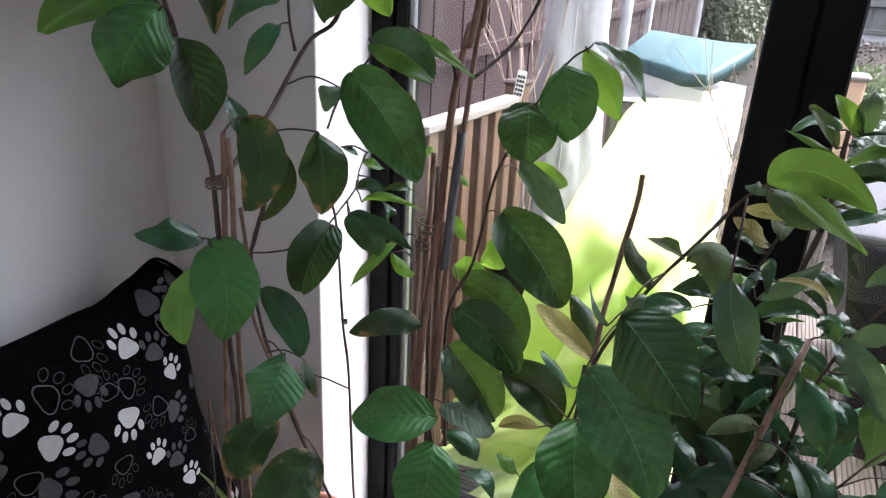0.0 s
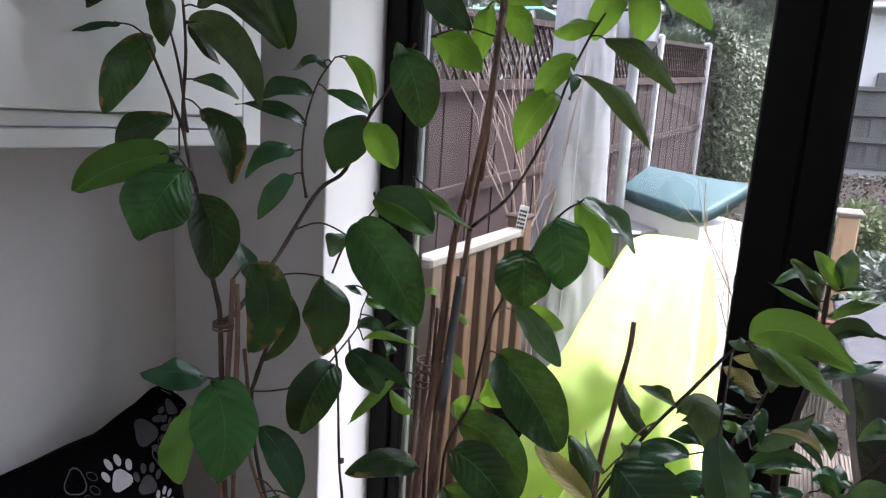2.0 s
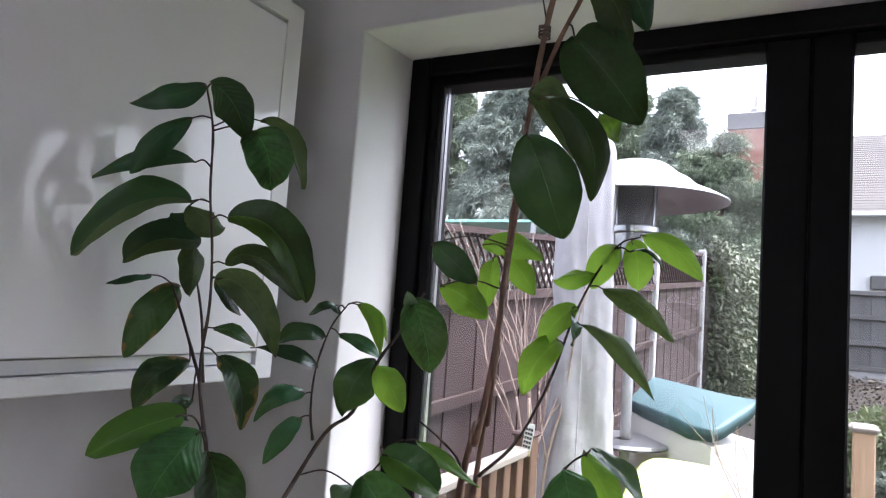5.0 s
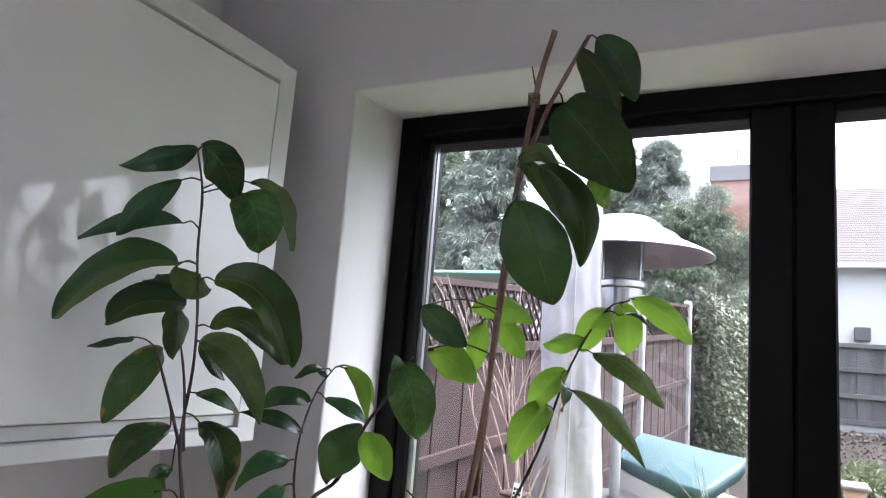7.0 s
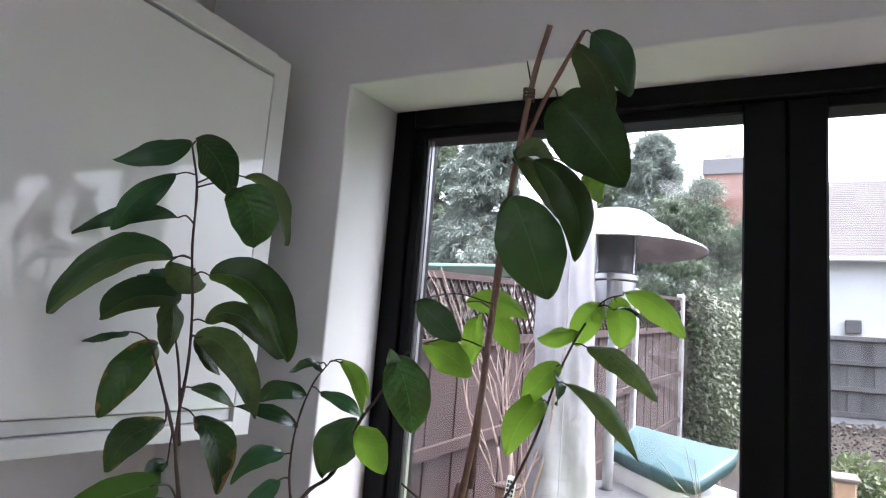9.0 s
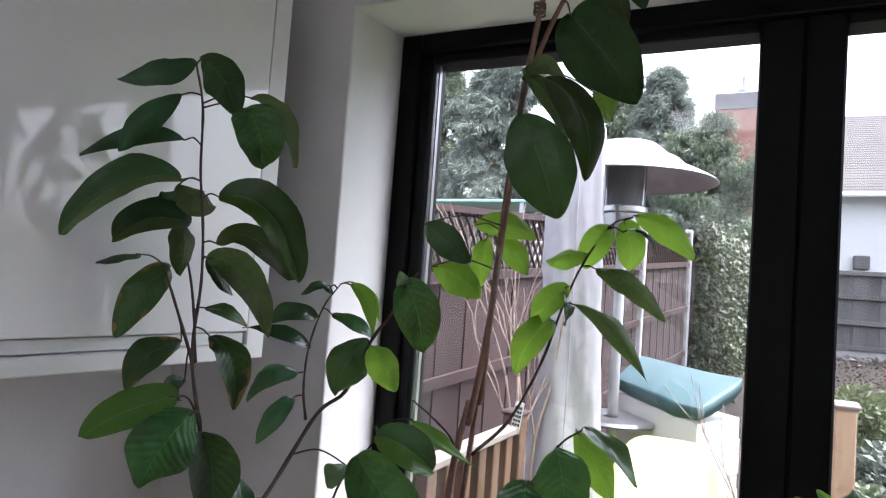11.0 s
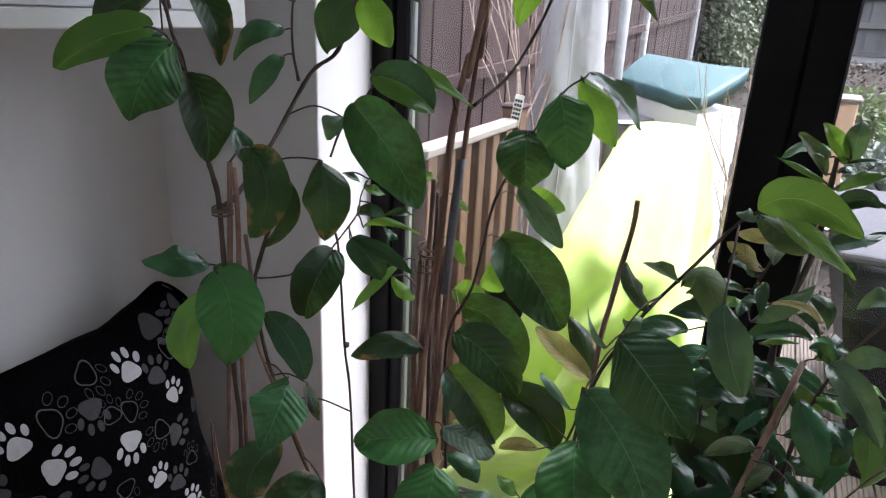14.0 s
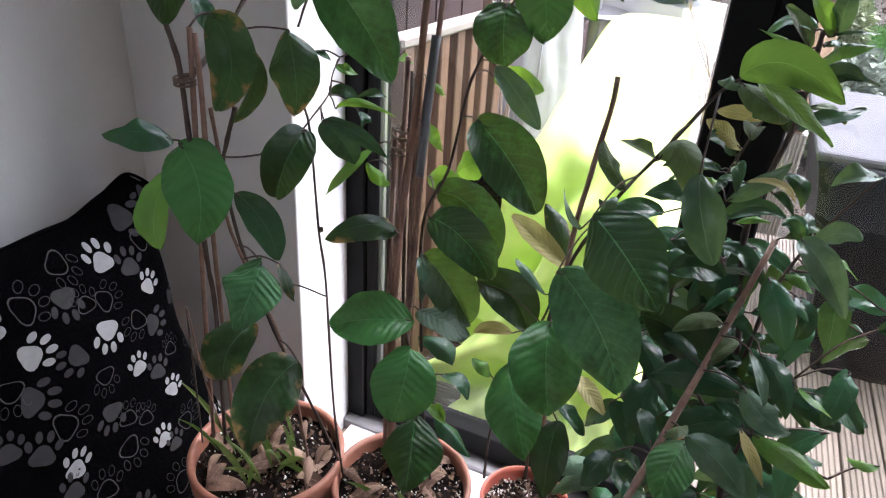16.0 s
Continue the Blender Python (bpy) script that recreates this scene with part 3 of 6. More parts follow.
# square timber post past the deck
tp = thing("timber_post", (1.12, 2.45, -0.35), "square tan timber garden post with a pale cap", "post")
part("shaft", box(1.075, 1.165, 2.4, 2.49, 0.56, 1.07, 0.006), M_TAN, tp)
part("terracotta_collar", box(1.068, 1.15, 2.393, 2.483, 0.45, 0.56, 0.01), M_TERRA, tp, "short terracotta-coloured collar")
base = part("ribbed_base", box(1.068, 1.172, 2.412, 2.497, -0.4, 0.45, 0.003), M_CONC, tp, "pale ribbed lower post clad in grooved boards")
for k in range(6):
    x = 1.069 + 0.0175 * k
    part("slat", box(x, x + 0.0135, 2.4, 2.4118, -0.38, 0.445, 0.002), M_SLATS, base)
part("cap", box(1.058, 1.182, 2.383, 2.507, 1.07, 1.105, 0.014), M_RAILTOP, tp, "pale bevelled cap")

# back fence of grey feathered boards on a concrete base
fb = thing("back_fence", (4.0, 9.0, 0.95), "weathered grey timber fence on concrete gravel boards", "fence")
part("gravel_board", box(0.3, 9, 8.97, 9.03, 0.7, 1.085, 0.01), M_CONC, fb, "pale concrete base")
for k in range(58):
    x = 0.3 + 0.15 * k
    part("board", box(x, x + 0.1495, 8.99 - 0.008 * (k % 2), 9.012, 1.087, 2.125, 0.002), M_FENCE2, fb)
for z in (1.09, 1.415, 1.75, 2.066):
    part("rail", box(0.3, 9, 8.94, 8.984, z, z + 0.06, 0.004), M_FENCE2, fb)

# neighbouring houses
def far_house(name, x0, x1, y0, y1, z_eave, z_ridge, wall_m, roof_m, label):
    h = thing(name, ((x0 + x1) / 2, (y0 + y1) / 2, 0.9), label, "house")
    part("wall", box(x0, x1, y0, y1, 0.5, z_eave), wall_m, h)
    bm = bmesh.new()
    o = 0.35
    ym = (y0 + y1) / 2
    n = 34
    for side in (-1, 1):
        ye = y0 - o if side < 0 else y1 + o
        for k in range(n):
            u0, u1 = k / n, (k + 1) / n
            ya, yb = ye + (ym - ye) * u0, ye + (ym - ye) * u1
            za, zb = z_eave + (z_ridge - z_eave) * u0, z_eave + (z_ridge - z_eave) * u1
            v = [bm.verts.new(p) for p in ((x0 - o, ya, za + 0.008), (x1 + o, ya, za + 0.008), (x1 + o, yb, zb), (x0 - o, yb, zb), (x0 - o, ya, za), (x1 + o, ya, za))]
            bm.faces.new(v[:4])
            bm.faces.new((v[4], v[5], v[1], v[0]))
    part("roof", bm, roof_m, h, "tiled roof")
    part("gutter", box(x0 - o, x1 + o, y0 - o - 0.08, y0 - o, z_eave - 0.1, z_eave, 0.02), M_RENDER, h)
    return h


hs = far_house("white_house", 0.75, 14, 15.5, 23, 4.17, 6.89, M_RENDER, M_ROOF, "white rendered house with a brown tiled roof")
part("meter_box", box(2.12, 2.42, 15.3, 15.5, 2.55, 2.84, 0.02), M_FENCE2, hs, "small grey box on the wall")
br = thing("brick_house", (-1.0, 27, 0.9), "tall red brick building with a grey coping", "house")
part("wall", box(-1.75, 2.0, 25.5, 30, 0.5, 8.98), M_BRICK, br)
brick_bm = bmesh.new()
for k in range(111):
    z = 0.6 + 0.075 * k
    box(-1.75, 2.0, 25.485, 25.499, z, z + 0.062, bm=brick_bm)
tagged(part("brick_courses", brick_bm, M_BRICK, br, "courses of red brick"), kind="stuff")
part("parapet", box(-1.8, 2.05, 25.45, 30.05, 8.98, 9.62, 0.03), M_SLATE, br, "grey stone coping")
part("finial", lathe([(0, 9.62), (0.2, 9.62), (0.2, 9.85), (0.06, 9.95), (0.05, 10.35), (0, 10.45)], (-0.85, 26), 10), M_CONC, br)


# ---- trees and ivy ----
def leaf_cloud(count, place, size, seed, fine=False):
    """Many small pointed leaves; place(rng) gives a point, an outward direction."""
    rng = np.random.default_rng(seed)
    verts, faces = [], []
    for _ in range(count):
        p, d = place(rng)
        d = Vector(d) + Vector(rng.normal(0, 0.45, 3))
        d.normalize()
        s = d.cross(Vector(rng.normal(0, 1, 3)))
        if s.length < 1e-4:
            continue
        s.normalize()
        nrm = d.cross(s)
        L = size * (0.6 + 0.8 * rng.random())
        p = Vector(p)
        if fine:
            for q in (-0.8, -0.15, 0.5):
                e = (d + s * q + nrm * 0.3 * (rng.random() - 0.5)).normalized()
                k = len(verts)
                verts += [p, p + e * L * 0.5 + s * L * 0.07, p + e * L - nrm * L * 0.2, p + e * L * 0.5 - s * L * 0.07]
                faces += [(k, k + 1, k + 2), (k, k + 2, k + 3)]
            continue
        W = L * 0.33
        k = len(verts)
        verts += [p, p + d * L * 0.45 + s * W + nrm * L * 0.06, p + d * L - nrm * L * 0.15, p + d * L * 0.45 - s * W + nrm * L * 0.06]
        faces += [(k, k + 1, k + 2), (k, k + 2, k + 3)]
    me = bpy.data.meshes.new("crown")
    me.from_pydata([tuple(v) for v in verts], [], faces)
    return me


def conifer(x, y, z0, h, r, m, seed, count, droop=0.35, taper=0.75, label="tall conifer with drooping feathery branches", size=0.16):
    t = thing("conifer_tree", (x, y, z0), label, "tree", "conifers")
    part("trunk", tube([(x, y, z0 - 0.2), (x + 0.05, y, z0 + h * 0.5), (x, y, z0 + h * 0.97)], 0.16, 0.02, 8), M_BARK, t, smooth=True)
    rng = random.Random(seed)
    limbs = []
    for k in range(int(h * 11)):
        u = rng.random() ** 0.8
        a = rng.uniform(0, 2 * math.pi)
        ln = r * (1.02 - u) ** taper * rng.uniform(0.55, 1.12)
        limbs.append((u, a, ln))
    bm = bmesh.new()
    for u, a, ln in limbs[:60]:
        z = z0 + h * (0.05 + 0.93 * u)
        tube([(x, y, z), (x + 0.6 * ln * math.cos(a), y + 0.6 * ln * math.sin(a), z + 0.02), (x + ln * math.cos(a), y + ln * math.sin(a), z - droop * ln)], 0.02, 0.005, 4, bm=bm)
    part("limbs", bm, M_BARK, t)

    def place(g):
        u, a, ln = limbs[int(g.integers(len(limbs)))]
        w = g.random() ** 0.55
        z = z0 + h * (0.05 + 0.93 * u) - droop * ln * w * w - abs(g.normal(0, 0.12)) * w
        sx = g.normal(0, 0.09 + 0.08 * w)
        return (x + ln * w * math.cos(a) - sx * math.sin(a), y + ln * w * math.sin(a) + sx * math.cos(a), z + g.normal(0, 0.04)), (0.5 * math.cos(a), 0.5 * math.sin(a), -0.7)
    me = leaf_cloud(count, place, size, seed, True)
    me.materials.append(m)
    c = new("crown", me)
    c.parent = t
    c.matrix_parent_inverse = Matrix.Translation(-OFF[t])
    tagged(c, kind="stuff")
    return t


conifer(-5.2, 13.5, 0.9, 8.6, 2.9, M_CONIF2, 3, 34000, size=0.2)
conifer(-3.2, 15.5, 0.9, 7.2, 2.3, M_CONIF, 4, 22000, size=0.2)
conifer(-1.73, 14.0, 0.9, 6.0, 2.3, M_CONIF2, 5, 28000, size=0.19)
conifer(-0.45, 10.6, 0.9, 3.85, 1.35, M_CONIF, 6, 30000, droop=-0.3, taper=0.42, label="dense upright green juniper", size=0.11)
conifer(-7.8, 15.0, 0.9, 7.5, 2.4, M_CONIF, 7, 14000, size=0.2)
iv = thing("ivy", (0.1, 7.6, 0.6), "variegated ivy climbing thickly over the fence", "ivy")


def ivy_place(g):
    y = g.uniform(6.4, 9.2)
    w = 0.32 + 0.2 * noise.noise((y * 1.5, 0, 3))
    z = 0.35 + 2.1 * g.random()
    w *= 0.55 + 1.1 * max(0.0, 0.5 + noise.noise((y * 3.5, z * 3.5, 11)))
    x = fence_x(y) + 0.03 + abs(g.normal(0, 0.5)) * w * (1.1 - 0.3 * abs(z - 1.3))
    return (x, y, z + 0.25 * noise.noise((y * 2, z, 0))), (0.5, -0.6, -0.5)


me = leaf_cloud(21000, ivy_place, 0.062, 9)
me.materials.append(M_IVY)
c = new("leaves", me)
c.parent = iv
c.matrix_parent_inverse = Matrix.Translation(-OFF[iv])
tagged(c, kind="stuff")

# ---- pots ----
def pot(x, y, r, h, name, m, label, soil=0.03, grit=190):
    t = thing(name, (x, y, -0.02), label, "plant pot")
    prof = [(0, -0.02), (r * 0.72, -0.02), (r * 0.9, h - 0.07), (r * 0.93, h - 0.062), (r * 0.965, h - 0.06), (r, h - 0.006), (r * 0.985, h), (r * 0.93, h), (r * 0.91, h - 0.01), (r * 0.86, h - 0.09), (0, h - 0.1)]
    part("shell", lathe(prof, (x, y), 64), m, t, smooth=True)
    bm = lathe([(0, h - soil)] + [(r * 0.915 * k / 18, h - soil) for k in range(1, 19)], (x, y), 64)
    for v in bm.verts:
        v.co.z += 0.008 * noise.noise(v.co * 60) + 0.008 * noise.noise(v.co * 18)
    soil_bed = part("soil", bm, M_SOIL, t, "dark crumbly potting soil", smooth=True)
    # white perlite crumbs on the soil
    rng = random.Random(int(x * 1000))
    bm = bmesh.new()
    for k in range(grit):
        a, q = rng.uniform(0, 6.283), r * 0.88 * math.sqrt(rng.random())
        c = Vector((x + q * math.cos(a), y + q * math.sin(a), h - soil + 0.004))
        s0 = rng.uniform(0.0009, 0.0034)
        bmesh.ops.create_icosphere(bm, subdivisions=1, radius=s0, matrix=Matrix.Translation(c) @ Matrix.Rotation(rng.uniform(0, 3), 4, (0.3, 0.5, 0.8)) @ Matrix.Diagonal((1, 0.75, 0.6, 1)))
    tagged(part("grit", bm, M_PERL, soil_bed, "white perlite crumbs"), kind="stuff")
    return t


pot(0.175, -0.557, 0.146, 0.42, "terracotta_pot", M_TERRA, "tall terracotta-coloured plastic pot on the floor beside the cushion")
pot(0.428, -0.487, 0.131, 0.40, "terracotta_pot", M_TERRA, "tall terracotta-coloured plastic pot on the floor by the door")
pot(0.635, -0.36, 0.089, 0.33, "red_pot", M_TERRA_IN, "slim red plastic pot of gritty compost", grit=480)


# ---- plants ----
def leaf_mat(name, dark, light, rough=0.38, trans=0.3, rib=0.3, brown=0.0, back=(0.22, 0.36, 0.05)):
    """A leaf blade: midrib and side veins along its own coordinates, mottling, scorched edges where brown is set."""
    m = bpy.data.materials.new(name)
    m.use_nodes = True
    nt = m.node_tree
    b = nt.nodes["Principled BSDF"]
    N = lambda k: nt.nodes.new("ShaderNode" + k)
    L = nt.links.new

    def mth(op, x, y=None, z=None):
        n = N("Math")
        n.operation = op
        for i, v in enumerate((x, y, z)):
            if v is None:
                continue
            if isinstance(v, (int, float)):
                n.inputs[i].default_value = v
            else:
                L(v, n.inputs[i])
        return n.outputs[0]

    def mixc(f, c1, c2):
        n = N("Mix")
        n.data_type = "RGBA"
        for i, v in ((0, f), (6, c1), (7, c2)):
            if isinstance(v, (int, float)):
                n.inputs[i].default_value = v
            elif isinstance(v, tuple):
                n.inputs[i].default_value = (*v, 1)
            else:
                L(v, n.inputs[i])
        return n.outputs[2]

    uv, sep = N("UVMap"), N("SeparateXYZ")
    uv.uv_map = "blade"
    L(uv.outputs[0], sep.inputs[0])
    u, v = sep.outputs[0], sep.outputs[1]
    a = mth("ABSOLUTE", mth("MULTIPLY_ADD", u, 2.0, -1.0))
    tc, oi = N("TexCoord"), N("ObjectInfo")
    n1, n2 = N("TexNoise"), N("TexNoise")
    n1.inputs["Scale"].default_value, n1.inputs["Detail"].default_value = 22.0, 5.0
    n2.inputs["Scale"].default_value, n2.inputs["Detail"].default_value = 160.0, 3.0
    n3 = N("TexNoise")
    n3.inputs["Scale"].default_value, n3.inputs["Detail"].default_value = 48.0, 6.0
    L(tc.outputs["Object"], n3.inputs["Vector"])
    L(tc.outputs["Object"], n1.inputs["Vector"])
    L(tc.outputs["Object"], n2.inputs["Vector"])
    warp = mth("ADD", mth("MULTIPLY", n1.outputs[0], 1.1), mth("MULTIPLY", oi.outputs["Random"], 3.0))
    ph = mth("ADD", mth("SUBTRACT", mth("MULTIPLY", mth("POWER", v, 1.15), 9.5), mth("MULTIPLY", a, 2.3)), warp)
    wave = mth("SINE", mth("MULTIPLY", ph, 6.2832))
    vein = mth("POWER", mth("MAXIMUM", wave, 0.0), 14.0)
    rib_m = mth("SUBTRACT", 1.0, mth("MINIMUM", mth("MULTIPLY", a, 34.0), 1.0))
    f = mth("ADD", mth("MULTIPLY_ADD", n2.outputs[0], 0.35, n1.outputs[0]), mth("MULTIPLY", mth("SUBTRACT", oi.outputs["Random"], 0.5), 0.6))
    f = mth("MINIMUM", mth("MAXIMUM", mth("MULTIPLY_ADD", f, 2.5, -1.2), 0.0), 1.0)
    col = mixc(f, dark, light)
    lite = tuple(min(1.0, c * 1.7 + 0.03) for c in light)
    fade = mth("MULTIPLY", mth("SUBTRACT", 1.0, mth("MULTIPLY", a, 0.75)), min(1.0, rib * 1.5))
    col = mixc(mth("MULTIPLY", mth("MULTIPLY", vein, fade), 0.2), col, lite)
    col = mixc(mth("MULTIPLY", rib_m, 0.62), col, lite)
    if brown:
        e = mth("ADD", mth("MULTIPLY", a, 0.55), mth("MULTIPLY", mth("ABSOLUTE", mth("SUBTRACT", v, 0.45)), 0.75))
        e = mth("ADD", e, mth("MULTIPLY", mth("SUBTRACT", n3.outputs[0], 0.5), 1.7))
        e = mth("MINIMUM", mth("MAXIMUM", mth("MULTIPLY_ADD", e, 4.0, -4.0 * (1.05 - brown)), 0.0), 1.0)
        ring = mixc(mth("MINIMUM", mth("MULTIPLY", n2.outputs[0], 1.3), 1.0), (0.10, 0.045, 0.015), (0.34, 0.2, 0.09))
        col = mixc(e, col, ring)
    L(col, b.inputs["Base Color"])
    b.inputs["Roughness"].default_value = rough
    b.inputs["Specular IOR Level"].default_value = 0.3
    tr, mix = N("BsdfTranslucent"), N("MixShader")
    L(mixc(0.6, col, back), tr.inputs[0])
    mix.inputs[0].default_value = trans
    L(b.outputs[0], mix.inputs[1])
    L(tr.outputs[0], mix.inputs[2])
    L(mix.outputs[0], nt.nodes["Material Output"].inputs[0])
    bp = N("Bump")
    bp.inputs["Strength"].default_value, bp.inputs["Distance"].default_value = 0.5, 0.005
    h = mth("ADD", mth("MULTIPLY", mth("MULTIPLY", wave, n1.outputs[0]), -0.45 * rib), mth("MULTIPLY", rib_m, -0.2))
    h = mth("ADD", h, mth("MULTIPLY", n2.outputs[0], 0.12))
    h = mth("ADD", h, mth("MULTIPLY", n1.outputs[0], 0.5))
    L(h, bp.inputs["Height"])
    L(bp.outputs[0], b.inputs["Normal"])
    return m


LEAF_GREEN = leaf_mat("leaf_mature", (0.0092, 0.0395, 0.0102), (0.039, 0.156, 0.039), 0.37, 0.13, 0.75)
LEAF_RIBBED = leaf_mat("leaf_ribbed", (0.0165, 0.058, 0.0235), (0.059, 0.196, 0.072), 0.37, 0.12, 1.05)
# darker copy of the mature green, with shade put into its colour
LEAF_DARK = leaf_mat("leaf_shaded", (0.0059, 0.0215, 0.0070), (0.0250, 0.0776, 0.0248), 0.33, 0.1, 0.15)
LEAF_BROWN = leaf_mat("leaf_scorched", (0.0065, 0.0244, 0.0080), (0.0285, 0.0824, 0.0238), 0.36, 0.13, 0.25, brown=0.36)
LEAF_PALE = leaf_mat("leaf_grey_green", (0.0192, 0.0409, 0.0267), (0.0825, 0.1375, 0.0988), 0.38, 0.2, 0.55)
LEAF_LIGHT = leaf_mat("leaf_light_green", (0.0198, 0.0527, 0.0099), (0.0813, 0.1812, 0.0375), 0.42, 0.3, 0.4)
# brighter green copy with sunlight put into its colour
LEAF_SUNNY = leaf_mat("leaf_sunny", (0.05, 0.12, 0.02), (0.12, 0.24, 0.05), 0.5, 0.35, 0.25, back=(0.3, 0.5, 0.06))
LEAF_UNDER = leaf_mat("leaf_underside", (0.0207, 0.0351, 0.0152), (0.0798, 0.1179, 0.0490), 0.6, 0.2, 0.2, brown=0.12)
# brighter yellow-green copy that paints in the backlight from the door
LEAF_LIT = leaf_mat("leaf_backlit", (0.04, 0.12, 0.016), (0.08, 0.2, 0.028), 0.42, 0.5, 0.4, brown=0.06, back=(0.34, 0.55, 0.05))
LEAF_YELLOW = leaf_mat("leaf_yellowing", (0.3, 0.27, 0.09), (0.45, 0.42, 0.2), 0.5, 0.3, 0.5, brown=0.15, back=(0.5, 0.45, 0.15))
SMALL = {}
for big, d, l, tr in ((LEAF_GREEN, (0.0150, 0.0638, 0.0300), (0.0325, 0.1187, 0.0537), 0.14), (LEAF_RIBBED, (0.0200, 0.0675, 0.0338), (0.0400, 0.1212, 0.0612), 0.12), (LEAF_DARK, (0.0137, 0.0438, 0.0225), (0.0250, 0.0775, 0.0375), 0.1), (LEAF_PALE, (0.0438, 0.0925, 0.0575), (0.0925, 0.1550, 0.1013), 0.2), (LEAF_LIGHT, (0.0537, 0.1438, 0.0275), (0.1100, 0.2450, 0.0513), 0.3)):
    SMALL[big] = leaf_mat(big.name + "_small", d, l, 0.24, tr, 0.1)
M_TAPE = mat("grey_tape", (0.09, 0.092, 0.1), 0.45, var=0.3, scale=30, bump=0.3)
M_STEM = mat("woody_stem", (0.035, 0.023, 0.018), 0.75, col2=(0.085, 0.055, 0.043), scale=30, bump=0.5, bscale=200)
M_CANE = mat("bamboo_cane", (0.11, 0.058, 0.042), 0.65, col2=(0.27, 0.165, 0.12), scale=25, bump=0.3, bscale=150)
M_CANE2 = mat("thick_bamboo", (0.12, 0.058, 0.042), 0.6, col2=(0.24, 0.13, 0.09), scale=20, bump=0.3, bscale=120)

STEM_POINTS = {}


def stem(plant, name, pts, r0, r1, m, knots):
    if m is M_STEM:
        r0, r1, knots = 0.74 * r0, 0.74 * r1, 2 * knots
    bm = tube(pts, r0, r1, 8, knots=knots)
    P = STEM_POINTS.setdefault(plant, [])
    for p, q in zip(pts, pts[1:]):
        for k in range(10):
            P.append(Vector(p).lerp(Vector(q), k / 10))
    P.append(Vector(pts[-1]))
    return part(name, bm, m, plant, smooth=True)


def blade_width(u, skew=0.9, full=0.58, drip=0.2):
    """Half-width along a broad oval leaf: skew moves its widest place, full rounds its ends, drip draws out the tip."""
    return max(0.0, math.sin(math.pi * min(1, u) ** skew)) ** full * (1 - drip * max(0.0, (u - 0.4) / 0.6) ** 2)


LEAF_SEED = [0]


def leaf(plant, base, mid, tip, normal, width, m, petiole=True, half_tone=None):
    """One blade from its base over its middle to its tip. Last argument: the half (1 or -1) recoloured for its
    underside and the fold's light and shade, and that surface.
    """
    LEAF_SEED[0] += 1
    sd = LEAF_SEED[0] * 3.7
    width *= 0.95
    if width < 0.055:
        m = SMALL.get(m, m)
    B, C, T, n0 = Vector(base), Vector(mid), Vector(tip), Vector(normal).normalized()
    K = C * 2 - (B + T) / 2
    NU, NV = 20, 8
    bm = bmesh.new()
    uvl = bm.loops.layers.uv.new("blade")
    grid, par = [], {}
    rv = random.Random(LEAF_SEED[0])
    fold = rv.uniform(0.15, 0.62) * rv.choice((1, 1, -0.7))
    if half_tone:
        fold = 0.75
    skew, full = rv.uniform(0.82, 1.1), rv.uniform(0.44, 0.56)
    if width < 0.3 * (T - B).length:
        full = 0.85
    drip = rv.uniform(0.1, 0.45)
    for i in range(NU + 1):
        u = 0.5 - 0.5 * math.cos(math.pi * i / NU)
        p = B * (1 - u) ** 2 + K * 2 * u * (1 - u) + T * u * u
        d = ((K - B) * (1 - u) + (T - K) * u).normalized()
        n = (n0 - d * n0.dot(d)).normalized()
        s = d.cross(n)
        w = width / 2 * blade_width(u, skew, full, drip)
        row = []
        for j in range(NV + 1):
            x = 2 * j / NV - 1
            lift = fold * w * abs(x) ** 1.3 - 0.18 * w * x * x
            wav = 0.2 * width * x * x * noise.noise((u * 3.2 + sd, x * 1.2, sd)) + 0.06 * width * noise.noise((u * 7 + sd, x * 2.5, sd))
            edge = 1 + 0.075 * noise.noise((u * 5, sd, 2.0 * (x > 0))) + 0.03 * noise.noise((u * 15, sd, 5.0 + 2.0 * (x > 0)))
            v = bm.verts.new(p + s * (w * x * edge) + n * (lift + wav))
            par[v] = ((x + 1) / 2, u)
            row.append(v)
        grid.append(row)
    for i in range(NU):
        for j in range(NV):
            f = bm.faces.new((grid[i][j], grid[i][j + 1], grid[i + 1][j + 1], grid[i + 1][j]))
            # the second green on one half paints in its underside and fold shading
            if half_tone and (j >= NV / 2) == (half_tone[0] > 0):
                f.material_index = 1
            for lp in f.loops:
                lp[uvl].uv = par[lp.vert]
    bmesh.ops.remove_doubles(bm, verts=bm.verts, dist=1e-6)
    stalk = None
    if petiole and plant in STEM_POINTS:
        q = min(STEM_POINTS[plant], key=lambda s_: (s_ - B).length_squared)
        dist = (q - B).length
        if 0.004 < dist < 0.16:
            d = (K - B).normalized()
            stalk = tube([q, q.lerp(B, 0.5) + Vector((0, 0, 0.12 * dist)), B, B + d * 0.01], 0.0014, 0.0011, 5)
    o = OFF[plant]
    bmesh.ops.translate(bm, vec=-o, verts=bm.verts)
    for f in bm.faces:
        f.smooth = True
    me = bpy.data.meshes.new("leaf")
    bm.to_mesh(me)
    bm.free()
    me.materials.append(m)
    if half_tone:
        me.materials.append(SMALL.get(half_tone[1], half_tone[1]) if width < 0.055 else half_tone[1])
    ob = new("leaf", me)
    ob.parent = plant
    OFF[ob] = o
    if stalk:
        part("petiole", stalk, M_STEM, ob, smooth=True)
    return ob


